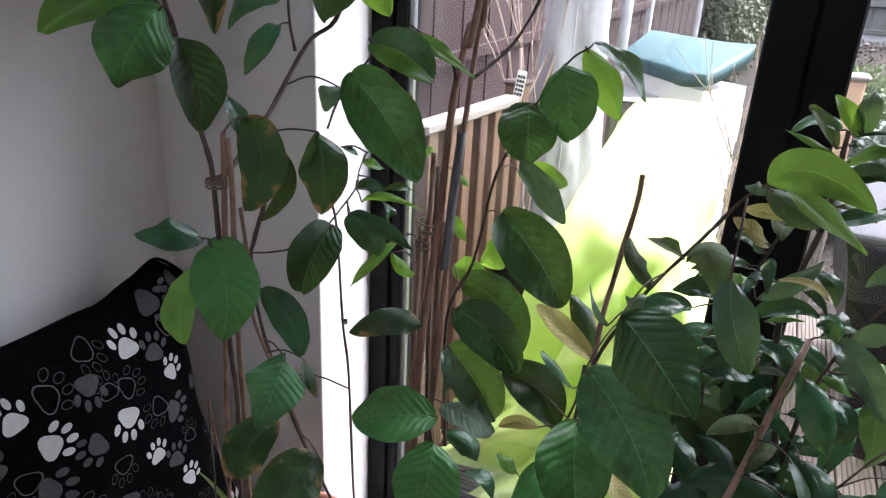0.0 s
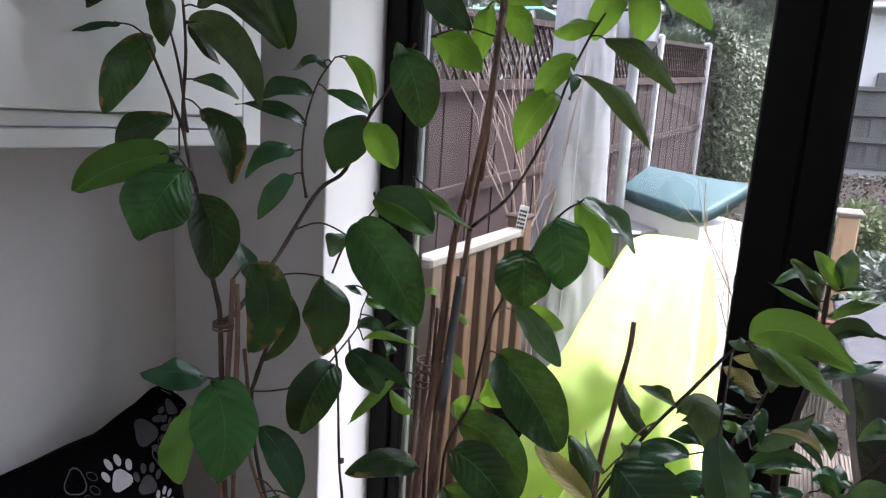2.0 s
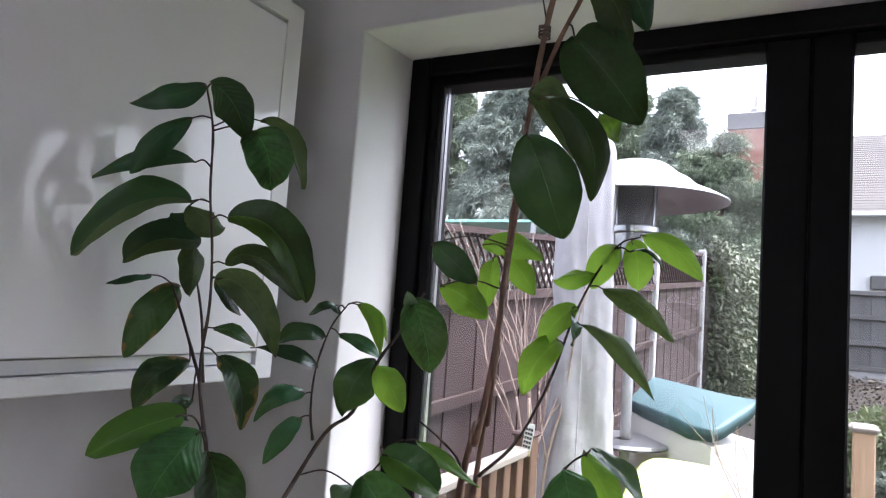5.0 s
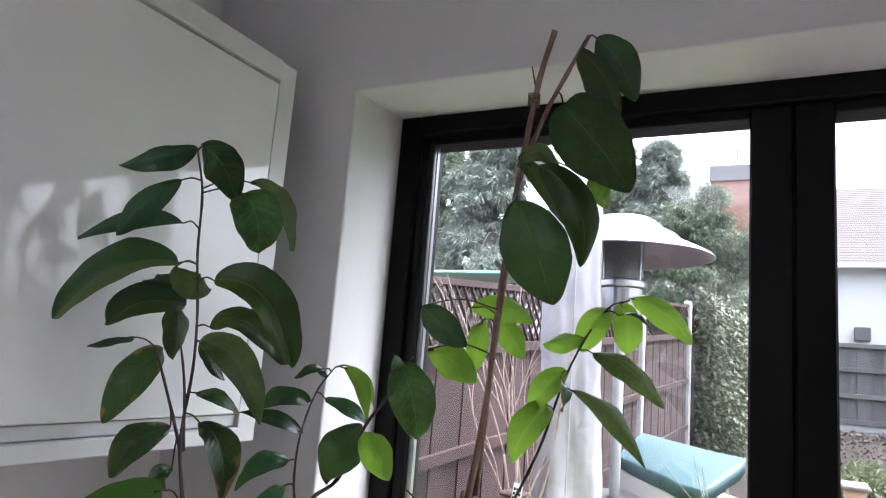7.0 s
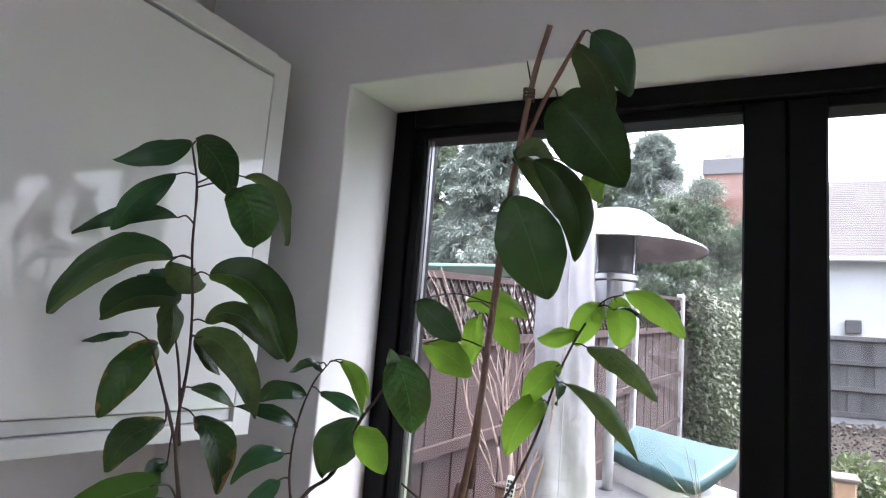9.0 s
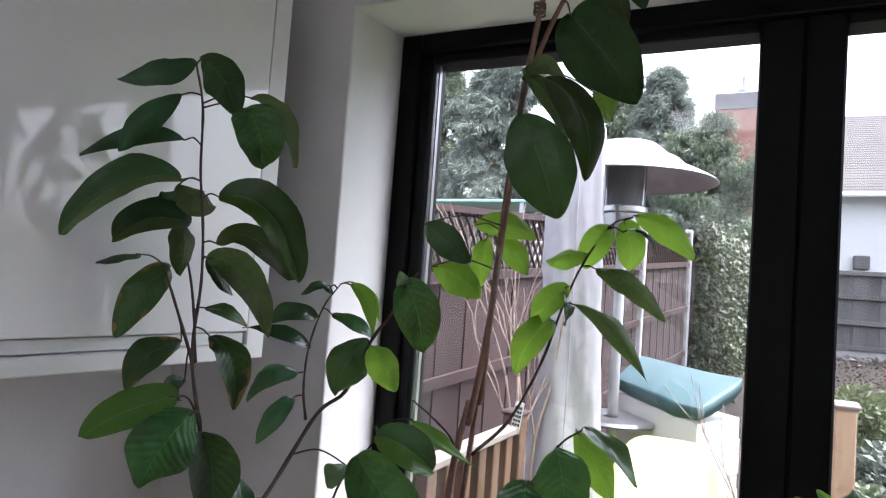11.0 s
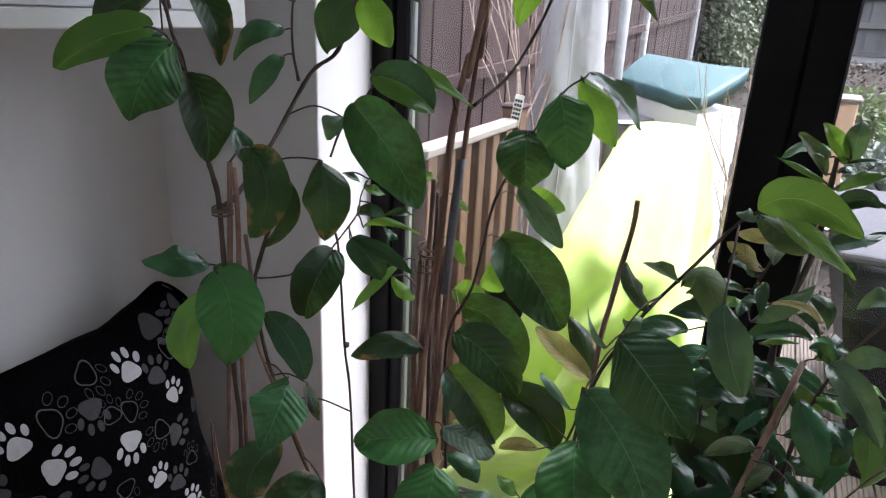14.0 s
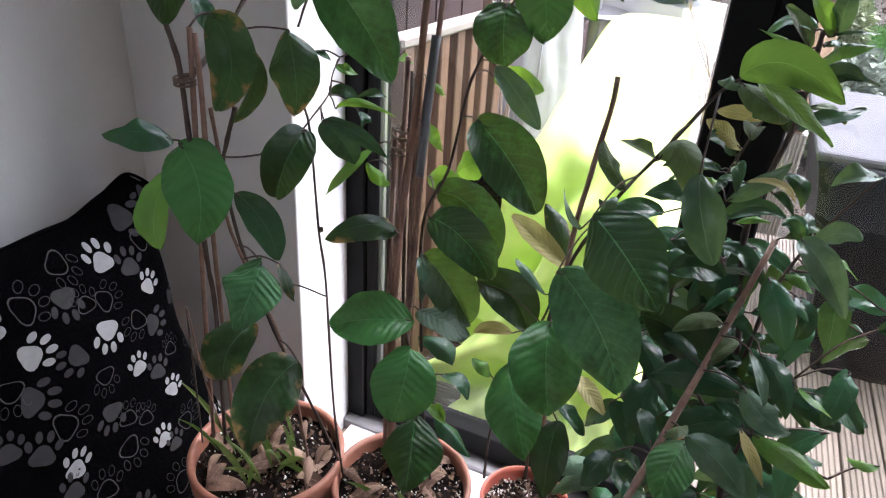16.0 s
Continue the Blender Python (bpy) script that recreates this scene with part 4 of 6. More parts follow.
plant_a = thing("fruit_tree_plant", (0.175, -0.557, 0.39), "tall potted fruit tree sapling with large drooping oval leaves, some scorched", "potted plant", "potted saplings")
plant_b = thing("fruit_tree_plant", (0.428, -0.487, 0.37), "tall sapling tied to bamboo canes with broad green leaves", "potted plant", "potted saplings")
plant_c = thing("fruit_tree_plant", (0.635, -0.36, 0.30), "short sapling with very large ribbed leaves leaning towards the room", "potted plant", "potted saplings")
pot(0.95, -0.52, 0.15, 0.42, "terracotta_pot", M_TERRA, "tall terracotta-coloured plastic pot under the citrus plant")
citrus = thing("citrus_plant", (0.95, -0.52, 0.39), "bushy citrus plant with narrow glossy leaves and a thick cane", "potted plant")
# >>> plants
# stems and canes
stem(plant_a, "main_stem", [(0.083, -0.569, 0.400), (0.185, -0.658, 0.770), (0.224, -0.702, 0.905), (0.251, -0.734, 1.079), (0.267, -0.752, 1.175), (0.269, -0.760, 1.207), (0.259, -0.758, 1.232), (0.229, -0.739, 1.282), (0.194, -0.725, 1.337), (0.134, -0.685, 1.400), (0.103, -0.651, 1.490), (0.094, -0.649, 1.570), (0.093, -0.662, 1.649), (0.108, -0.682, 1.732), (0.110, -0.702, 1.787)], 0.0048, 0.002, M_STEM, 0.12)
stem(plant_a, "side_stem", [(0.144, -0.692, 1.386), (0.068, -0.649, 1.431), (0.029, -0.643, 1.486), (0.014, -0.645, 1.513)], 0.0035, 0.002, M_STEM, 0.12)
stem(plant_a, "side_stem", [(0.146, -0.689, 1.386), (0.077, -0.637, 1.456), (0.053, -0.631, 1.512), (0.035, -0.639, 1.57)], 0.003, 0.002, M_STEM, 0.12)
stem(plant_a, "branch", [(0.245, -0.724, 1.159), (0.229, -0.679, 1.165), (0.196, -0.571, 1.210), (0.202, -0.488, 1.300), (0.227, -0.453, 1.334), (0.269, -0.455, 1.418), (0.288, -0.440, 1.455), (0.327, -0.428, 1.528)], 0.005, 0.003, M_STEM, 0.12)
stem(plant_a, "twig", [(0.187, -0.497, 1.290), (0.190, -0.512, 1.337), (0.186, -0.503, 1.399), (0.190, -0.480, 1.462), (0.210, -0.465, 1.502)], 0.003, 0.0015, M_STEM, 0.12)
stem(plant_a, "brown_stem", [(0.258, -0.659, 1.113), (0.237, -0.659, 1.058), (0.228, -0.657, 1.022), (0.233, -0.646, 0.914), (0.273, -0.634, 0.768), (0.285, -0.594, 0.648), (0.301, -0.531, 0.467), (0.323, -0.517, 0.38)], 0.004, 0.003, M_STEM, 0.12)
stem(plant_a, "petiole", [(0.208, -0.683, 1.05), (0.235, -0.673, 1.047), (0.254, -0.657, 1.045), (0.275, -0.638, 1.047)], 0.0018, 0.0018, M_STEM, 0.12)
stem(plant_a, "bamboo_cane", [(0.077, -0.591, 0.433), (0.160, -0.652, 0.819), (0.251, -0.726, 1.066), (0.277, -0.741, 1.222)], 0.0036, 0.0032, M_CANE, 0.1)
stem(plant_a, "bamboo_cane", [(0.089, -0.548, 0.400), (0.229, -0.691, 0.945), (0.281, -0.738, 1.143), (0.281, -0.739, 1.216)], 0.0034, 0.003, M_CANE, 0.1)
stem(plant_a, "thin_cane", [(0.249, -0.530, 0.400), (0.257, -0.590, 0.692), (0.247, -0.676, 0.943), (0.264, -0.701, 1.054), (0.274, -0.719, 1.127)], 0.0026, 0.0024, M_CANE, 0.1)
stem(plant_a, "dry_stick", [(0.045, -0.59, 0.4), (0.125, -0.66, 0.643), (0.13, -0.663, 0.778)], 0.002, 0.0015, M_STEM, 0.12)
stem(plant_a, "dry_stick", [(0.072, -0.557, 0.4), (0.14, -0.654, 0.634), (0.132, -0.663, 0.775)], 0.0016, 0.001, M_CANE, 0.12)
stem(plant_b, "long_twig", [(0.321, -0.521, 0.38), (0.327, -0.556, 0.577), (0.313, -0.55, 0.818), (0.305, -0.553, 0.907), (0.295, -0.552, 1.057), (0.286, -0.555, 1.101)], 0.0028, 0.0022, M_STEM, 0.12)
stem(plant_b, "main_stem", [(0.37, -0.424, 0.38), (0.425, -0.535, 0.789), (0.418, -0.498, 0.954), (0.417, -0.468, 1.079), (0.411, -0.43, 1.237), (0.416, -0.396, 1.336), (0.436, -0.439, 1.317), (0.439, -0.398, 1.443), (0.445, -0.386, 1.582)], 0.006, 0.005, M_CANE2, 0.12)
stem(plant_b, "upper_stem", [(0.445, -0.386, 1.582), (0.457, -0.392, 1.669), (0.474, -0.409, 1.796), (0.517, -0.432, 1.893), (0.559, -0.459, 1.948), (0.599, -0.496, 1.982)], 0.005, 0.003, M_CANE2, 0.12)
stem(plant_b, "bamboo_cane", [(0.443, -0.520, 0.711), (0.435, -0.489, 0.868), (0.428, -0.453, 1.042), (0.422, -0.408, 1.211), (0.420, -0.372, 1.343), (0.440, -0.407, 1.359), (0.452, -0.391, 1.671), (0.512, -0.459, 1.914), (0.550, -0.497, 1.998)], 0.0048, 0.004, M_CANE, 0.1)
stem(plant_b, "cane", [(0.36, -0.394, 0.38), (0.413, -0.506, 0.74), (0.402, -0.482, 0.931), (0.388, -0.44, 1.114), (0.389, -0.44, 1.159)], 0.0045, 0.004, M_CANE, 0.15)
stem(plant_b, "cane", [(0.375, -0.386, 0.38), (0.433, -0.514, 0.752), (0.415, -0.485, 0.935), (0.397, -0.441, 1.14)], 0.004, 0.0035, M_STEM, 0.15)
stem(plant_b, "cane", [(0.345, -0.402, 0.38), (0.403, -0.512, 0.74), (0.388, -0.478, 0.926), (0.379, -0.453, 1.054)], 0.0045, 0.004, M_CANE, 0.15)
stem(plant_b, "cane", [(0.442, -0.515, 0.711), (0.423, -0.481, 0.936), (0.416, -0.454, 1.062)], 0.0035, 0.0035, M_CANE, 0.15)
stem(plant_b, "side_branch", [(0.447, -0.445, 1.272), (0.476, -0.379, 1.317), (0.502, -0.325, 1.401), (0.522, -0.282, 1.503), (0.546, -0.257, 1.574), (0.576, -0.224, 1.633), (0.605, -0.199, 1.649)], 0.0035, 0.0018, M_STEM, 0.12)
stem(plant_b, "side_branch", [(0.463, -0.504, 0.712), (0.431, -0.455, 0.908), (0.460, -0.435, 0.999), (0.476, -0.422, 1.115), (0.491, -0.416, 1.165), (0.526, -0.418, 1.236), (0.564, -0.409, 1.299), (0.591, -0.400, 1.322)], 0.0035, 0.002, M_STEM, 0.12)
stem(plant_b, "twig", [(0.412, -0.426, 1.264), (0.415, -0.454, 1.294), (0.376, -0.445, 1.317), (0.345, -0.446, 1.335)], 0.0028, 0.002, M_STEM, 0.12)
stem(plant_b, "twig", [(0.276, -0.555, 1.052), (0.283, -0.529, 1.074), (0.287, -0.492, 1.1), (0.283, -0.475, 1.125), (0.284, -0.456, 1.147)], 0.002, 0.0012, M_STEM, 0.12)
stem(plant_b, "twig", [(0.514, -0.461, 1.926), (0.513, -0.469, 1.941), (0.512, -0.479, 1.957)], 0.002, 0.0012, M_STEM, 0.12)
stem(plant_b, "lower_stem", [(0.472, -0.453, 0.38), (0.476, -0.517, 0.609), (0.453, -0.527, 0.723), (0.441, -0.52, 0.758)], 0.003, 0.002, M_STEM, 0.12)
stem(plant_b, "twig", [(0.32, -0.605, 1.211), (0.328, -0.592, 1.246), (0.355, -0.581, 1.286), (0.373, -0.578, 1.311), (0.375, -0.596, 1.322)], 0.0022, 0.0014, M_STEM, 0.12)
stem(plant_c, "thin_cane", [(0.636, -0.289, 0.310), (0.648, -0.373, 0.853), (0.667, -0.405, 1.025), (0.683, -0.423, 1.128), (0.685, -0.425, 1.171)], 0.0042, 0.0036, M_CANE, 0.14)
stem(plant_c, "main_stem", [(0.614, -0.288, 0.310), (0.633, -0.398, 0.706), (0.655, -0.397, 0.869), (0.701, -0.428, 0.981), (0.724, -0.448, 1.033), (0.774, -0.487, 1.119), (0.810, -0.546, 1.190), (0.831, -0.572, 1.217)], 0.0048, 0.0022, M_STEM, 0.12)
stem(plant_c, "lower_stem", [(0.568, -0.428, 0.416), (0.574, -0.443, 0.544), (0.593, -0.477, 0.686)], 0.0035, 0.002, M_STEM, 0.12)
stem(plant_c, "side_stem", [(0.642, -0.407, 0.864), (0.637, -0.409, 0.802), (0.624, -0.421, 0.75), (0.621, -0.472, 0.715)], 0.003, 0.002, M_STEM, 0.12)
stem(citrus, "thick_cane", [(0.821, -0.710, 0.742), (0.836, -0.655, 0.771), (0.875, -0.524, 0.857), (0.919, -0.413, 0.991)], 0.0044, 0.004, M_CANE, 0.22)
stem(citrus, "main_stem", [(0.95, -0.52, 0.534), (0.94, -0.49, 0.637), (0.917, -0.468, 0.795), (0.901, -0.429, 0.896), (0.882, -0.409, 0.986), (0.891, -0.399, 1.073), (0.903, -0.392, 1.14), (0.905, -0.369, 1.206), (0.906, -0.353, 1.245)], 0.007, 0.004, M_STEM, 0.12)
stem(citrus, "side_stem", [(0.917, -0.468, 0.795), (0.929, -0.446, 0.914), (0.948, -0.444, 0.994), (0.976, -0.437, 1.052), (1.002, -0.436, 1.102)], 0.004, 0.002, M_STEM, 0.12)
stem(citrus, "side_stem", [(0.901, -0.429, 0.896), (0.827, -0.391, 0.999), (0.842, -0.4, 1.063), (0.859, -0.405, 1.121)], 0.004, 0.002, M_STEM, 0.12)
stem(citrus, "side_stem", [(0.929, -0.489, 0.716), (0.869, -0.466, 0.774), (0.813, -0.422, 0.864), (0.817, -0.4, 0.929)], 0.004, 0.002, M_STEM, 0.12)
stem(citrus, "side_stem", [(0.929, -0.489, 0.716), (0.953, -0.514, 0.823), (0.976, -0.517, 0.861)], 0.004, 0.002, M_STEM, 0.12)
stem(citrus, "side_stem", [(0.937, -0.512, 0.688), (0.943, -0.56, 0.79), (0.98, -0.588, 0.795), (1.028, -0.601, 0.794)], 0.004, 0.002, M_STEM, 0.12)
stem(plant_b, "tape_wrap", [(0.428, -0.431, 1.192), (0.431, -0.456, 1.107), (0.439, -0.49, 1.002)], 0.0075, 0.0065, M_TAPE, 0.05)
# leaves
leaf(plant_a, (0.241, -0.742, 1.084), (0.285, -0.762, 1.043), (0.283, -0.774, 0.976), (0.624, -0.637, 0.453), 0.083, LEAF_GREEN)
leaf(plant_a, (0.185, -0.712, 1.022), (0.201, -0.758, 0.990), (0.203, -0.760, 0.940), (0.303, -0.794, 0.527), 0.044, LEAF_LIGHT)
leaf(plant_a, (0.229, -0.739, 1.086), (0.218, -0.779, 1.104), (0.181, -0.796, 1.097), (0.590, -0.328, 0.738), 0.044, LEAF_GREEN)
leaf(plant_a, (0.263, -0.678, 1.003), (0.313, -0.687, 0.977), (0.330, -0.682, 0.923), (0.612, -0.558, 0.561), 0.046, LEAF_RIBBED)
leaf(plant_a, (0.308, -0.691, 0.919), (0.325, -0.732, 0.902), (0.313, -0.759, 0.850), (0.563, -0.592, 0.576), 0.084, LEAF_RIBBED)
leaf(plant_a, (0.304, -0.712, 0.831), (0.304, -0.765, 0.819), (0.307, -0.776, 0.781), (0.246, -0.628, 0.738), 0.065, LEAF_BROWN)
leaf(plant_a, (0.331, -0.655, 0.742), (0.324, -0.722, 0.721), (0.326, -0.768, 0.657), (0.446, -0.562, 0.696), 0.092, LEAF_BROWN)
leaf(plant_a, (0.318, -0.666, 0.907), (0.346, -0.688, 0.896), (0.352, -0.681, 0.866), (0.717, -0.211, 0.665), 0.019, LEAF_BROWN)
leaf(plant_a, (0.308, -0.579, 1.072), (0.308, -0.628, 1.039), (0.298, -0.638, 0.990), (0.497, -0.741, 0.452), 0.067, LEAF_GREEN, half_tone=(1, LEAF_DARK))
leaf(plant_a, (0.264, -0.693, 1.230), (0.301, -0.707, 1.184), (0.283, -0.718, 1.126), (0.795, -0.530, 0.294), 0.059, LEAF_BROWN)
leaf(plant_a, (0.277, -0.651, 1.187), (0.297, -0.669, 1.151), (0.273, -0.683, 1.101), (-0.043, -0.954, 0.298), 0.034, LEAF_BROWN)
leaf(plant_a, (0.319, -0.628, 1.211), (0.347, -0.651, 1.169), (0.343, -0.649, 1.115), (0.555, -0.772, 0.309), 0.065, LEAF_BROWN)
leaf(plant_a, (0.244, -0.762, 1.320), (0.275, -0.770, 1.279), (0.268, -0.766, 1.228), (0.786, -0.572, 0.235), 0.058, LEAF_GREEN, half_tone=(1, LEAF_PALE))
leaf(plant_a, (0.276, -0.805, 1.355), (0.277, -0.845, 1.325), (0.256, -0.851, 1.281), (0.783, -0.597, 0.176), 0.076, LEAF_GREEN)
leaf(plant_a, (0.248, -0.808, 1.368), (0.236, -0.859, 1.356), (0.201, -0.884, 1.328), (0.681, -0.607, 0.409), 0.045, LEAF_LIGHT)
leaf(plant_a, (0.234, -0.687, 1.253), (0.262, -0.700, 1.228), (0.260, -0.687, 1.193), (0.888, -0.124, 0.442), 0.030, LEAF_RIBBED)
leaf(plant_a, (0.314, -0.564, 1.256), (0.315, -0.591, 1.251), (0.300, -0.584, 1.229), (0.172, -0.854, 0.491), 0.037, LEAF_PALE)
leaf(plant_a, (0.098, -0.697, 1.795), (0.089, -0.741, 1.767), (0.039, -0.767, 1.752), (0.695, -0.704, 0.148), 0.040, LEAF_GREEN)
leaf(plant_a, (0.121, -0.704, 1.792), (0.154, -0.693, 1.764), (0.149, -0.658, 1.725), (0.721, -0.676, -0.154), 0.060, LEAF_GREEN)
leaf(plant_a, (0.082, -0.699, 1.747), (0.068, -0.743, 1.702), (0.031, -0.747, 1.659), (0.671, -0.742, 0.005), 0.043, LEAF_GREEN)
leaf(plant_a, (0.043, -0.652, 1.696), (0.023, -0.719, 1.689), (-0.049, -0.766, 1.644), (0.711, -0.687, 0.149), 0.031, LEAF_DARK)
leaf(plant_a, (0.162, -0.659, 1.734), (0.189, -0.655, 1.700), (0.175, -0.629, 1.655), (0.738, -0.674, -0.026), 0.071, LEAF_GREEN)
leaf(plant_a, (0.128, -0.612, 1.765), (0.173, -0.597, 1.733), (0.171, -0.556, 1.671), (0.930, -0.156, 0.332), 0.048, LEAF_UNDER)
leaf(plant_a, (0.075, -0.677, 1.633), (0.045, -0.754, 1.613), (-0.013, -0.788, 1.540), (0.516, -0.763, 0.389), 0.062, LEAF_DARK, half_tone=(-1, LEAF_UNDER))
leaf(plant_a, (0.050, -0.631, 1.577), (0.027, -0.688, 1.574), (-0.018, -0.709, 1.538), (0.557, -0.733, 0.390), 0.056, LEAF_DARK, half_tone=(-1, LEAF_UNDER))
leaf(plant_a, (0.020, -0.631, 1.621), (0.025, -0.660, 1.601), (-0.005, -0.665, 1.607), (0.682, -0.712, 0.167), 0.036, LEAF_DARK)
leaf(plant_a, (0.035, -0.645, 1.632), (0.069, -0.640, 1.612), (0.071, -0.609, 1.604), (0.819, -0.446, 0.361), 0.054, LEAF_UNDER)
leaf(plant_a, (0.137, -0.665, 1.610), (0.202, -0.635, 1.593), (0.222, -0.586, 1.500), (0.824, -0.475, 0.309), 0.068, LEAF_LIGHT, half_tone=(-1, LEAF_DARK))
leaf(plant_a, (0.120, -0.646, 1.547), (0.170, -0.631, 1.558), (0.202, -0.577, 1.502), (0.700, -0.443, 0.560), 0.053, LEAF_UNDER)
leaf(plant_a, (0.127, -0.666, 1.524), (0.178, -0.647, 1.503), (0.200, -0.612, 1.420), (0.826, -0.464, 0.320), 0.054, LEAF_UNDER)
leaf(plant_a, (0.113, -0.652, 1.526), (0.142, -0.657, 1.5), (0.144, -0.63, 1.476), (0.868, -0.203, 0.453), 0.025, LEAF_BROWN)
leaf(plant_a, (0.005, -0.623, 1.507), (-0.001, -0.666, 1.467), (-0.026, -0.680, 1.400), (0.625, -0.750, 0.215), 0.058, LEAF_BROWN)
leaf(plant_a, (-0.007, -0.667, 1.524), (-0.006, -0.705, 1.520), (-0.038, -0.718, 1.506), (0.286, -0.463, 0.839), 0.025, LEAF_DARK)
leaf(plant_a, (0.039, -0.635, 1.575), (0.056, -0.643, 1.537), (0.043, -0.635, 1.497), (0.972, -0.219, 0.082), 0.045, LEAF_UNDER)
leaf(plant_a, (0.048, -0.627, 1.400), (0.038, -0.678, 1.379), (0.015, -0.688, 1.332), (0.501, -0.741, 0.447), 0.051, LEAF_BROWN)
leaf(plant_a, (0.101, -0.637, 1.454), (0.138, -0.634, 1.451), (0.149, -0.601, 1.431), (0.624, -0.404, 0.668), 0.030, LEAF_BROWN)
leaf(plant_a, (0.110, -0.632, 1.414), (0.152, -0.629, 1.383), (0.153, -0.619, 1.315), (0.894, -0.292, 0.340), 0.054, LEAF_BROWN)
leaf(plant_a, (0.183, -0.486, 1.447), (0.166, -0.528, 1.453), (0.133, -0.534, 1.435), (0.556, -0.629, 0.544), 0.035, LEAF_DARK)
leaf(plant_a, (0.180, -0.492, 1.399), (0.158, -0.534, 1.421), (0.096, -0.555, 1.424), (0.688, -0.362, 0.630), 0.032, LEAF_DARK)
leaf(plant_a, (0.178, -0.513, 1.361), (0.159, -0.557, 1.362), (0.131, -0.569, 1.317), (0.375, -0.727, 0.575), 0.039, LEAF_GREEN)
leaf(plant_a, (0.179, -0.520, 1.325), (0.178, -0.556, 1.303), (0.153, -0.566, 1.259), (0.520, -0.776, 0.357), 0.034, LEAF_GREEN)
leaf(plant_a, (0.101, -0.663, 1.354), (0.103, -0.685, 1.347), (0.099, -0.666, 1.326), (0.708, -0.348, 0.614), 0.026, LEAF_DARK)
leaf(plant_a, (0.252, -0.441, 1.418), (0.243, -0.480, 1.380), (0.228, -0.477, 1.333), (0.432, -0.868, 0.245), 0.072, LEAF_DARK)
leaf(plant_a, (0.267, -0.455, 1.411), (0.300, -0.466, 1.383), (0.313, -0.444, 1.344), (0.531, -0.816, 0.230), 0.052, LEAF_LIT)
leaf(plant_a, (0.309, -0.437, 1.517), (0.341, -0.445, 1.466), (0.346, -0.428, 1.406), (0.527, -0.841, 0.121), 0.073, LEAF_GREEN)
leaf(plant_a, (0.309, -0.411, 1.493), (0.311, -0.440, 1.510), (0.296, -0.430, 1.527), (0.191, -0.977, 0.090), 0.025, LEAF_PALE)
leaf(plant_a, (0.221, -0.458, 1.502), (0.258, -0.462, 1.481), (0.262, -0.441, 1.421), (0.722, -0.638, 0.269), 0.029, LEAF_LIT)
leaf(plant_a, (0.228, -0.442, 1.503), (0.259, -0.448, 1.481), (0.262, -0.427, 1.446), (0.752, -0.533, 0.388), 0.017, LEAF_LIT)
leaf(plant_a, (0.196, -0.463, 1.452), (0.238, -0.463, 1.444), (0.257, -0.432, 1.420), (0.593, -0.547, 0.591), 0.031, LEAF_GREEN)
leaf(plant_a, (0.186, -0.456, 1.498), (0.18, -0.491, 1.494), (0.152, -0.49, 1.479), (0.336, -0.691, 0.64), 0.022, LEAF_DARK)
leaf(plant_a, (0.176, -0.464, 1.497), (0.197, -0.478, 1.493), (0.192, -0.459, 1.485), (0.607, -0.457, 0.651), 0.015, LEAF_DARK)
leaf(plant_b, (0.398, -0.628, 1.323), (0.446, -0.634, 1.314), (0.468, -0.607, 1.286), (0.440, -0.806, 0.395), 0.052, LEAF_GREEN, half_tone=(1, LEAF_LIGHT))
leaf(plant_b, (0.411, -0.571, 1.335), (0.457, -0.580, 1.317), (0.496, -0.549, 1.286), (0.445, -0.470, 0.762), 0.025, LEAF_LIGHT)
leaf(plant_b, (0.353, -0.601, 1.282), (0.410, -0.605, 1.229), (0.442, -0.584, 1.160), (0.471, -0.854, 0.219), 0.084, LEAF_GREEN)
leaf(plant_b, (0.340, -0.436, 1.605), (0.383, -0.437, 1.574), (0.403, -0.406, 1.549), (0.398, -0.917, -0.026), 0.049, LEAF_DARK)
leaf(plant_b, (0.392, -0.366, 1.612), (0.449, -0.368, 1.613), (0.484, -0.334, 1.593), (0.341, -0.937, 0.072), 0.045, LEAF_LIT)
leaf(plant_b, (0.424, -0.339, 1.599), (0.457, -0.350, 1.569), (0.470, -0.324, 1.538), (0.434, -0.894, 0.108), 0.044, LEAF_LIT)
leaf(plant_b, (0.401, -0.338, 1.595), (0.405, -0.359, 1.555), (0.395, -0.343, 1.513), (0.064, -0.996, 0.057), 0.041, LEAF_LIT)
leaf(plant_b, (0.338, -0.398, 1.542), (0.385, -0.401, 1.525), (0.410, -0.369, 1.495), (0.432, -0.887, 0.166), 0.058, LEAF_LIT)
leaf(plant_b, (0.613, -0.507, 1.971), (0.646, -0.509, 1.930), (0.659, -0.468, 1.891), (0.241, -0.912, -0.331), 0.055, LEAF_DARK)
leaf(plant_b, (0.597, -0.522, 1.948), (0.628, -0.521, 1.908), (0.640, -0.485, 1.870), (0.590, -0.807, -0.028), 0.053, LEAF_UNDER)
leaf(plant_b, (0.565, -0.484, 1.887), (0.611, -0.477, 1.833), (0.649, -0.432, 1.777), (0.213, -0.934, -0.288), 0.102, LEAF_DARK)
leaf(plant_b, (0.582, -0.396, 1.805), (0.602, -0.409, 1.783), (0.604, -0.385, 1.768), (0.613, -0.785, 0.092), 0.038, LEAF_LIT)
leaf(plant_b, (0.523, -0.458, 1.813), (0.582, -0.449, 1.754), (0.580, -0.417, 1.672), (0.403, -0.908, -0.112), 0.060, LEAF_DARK)
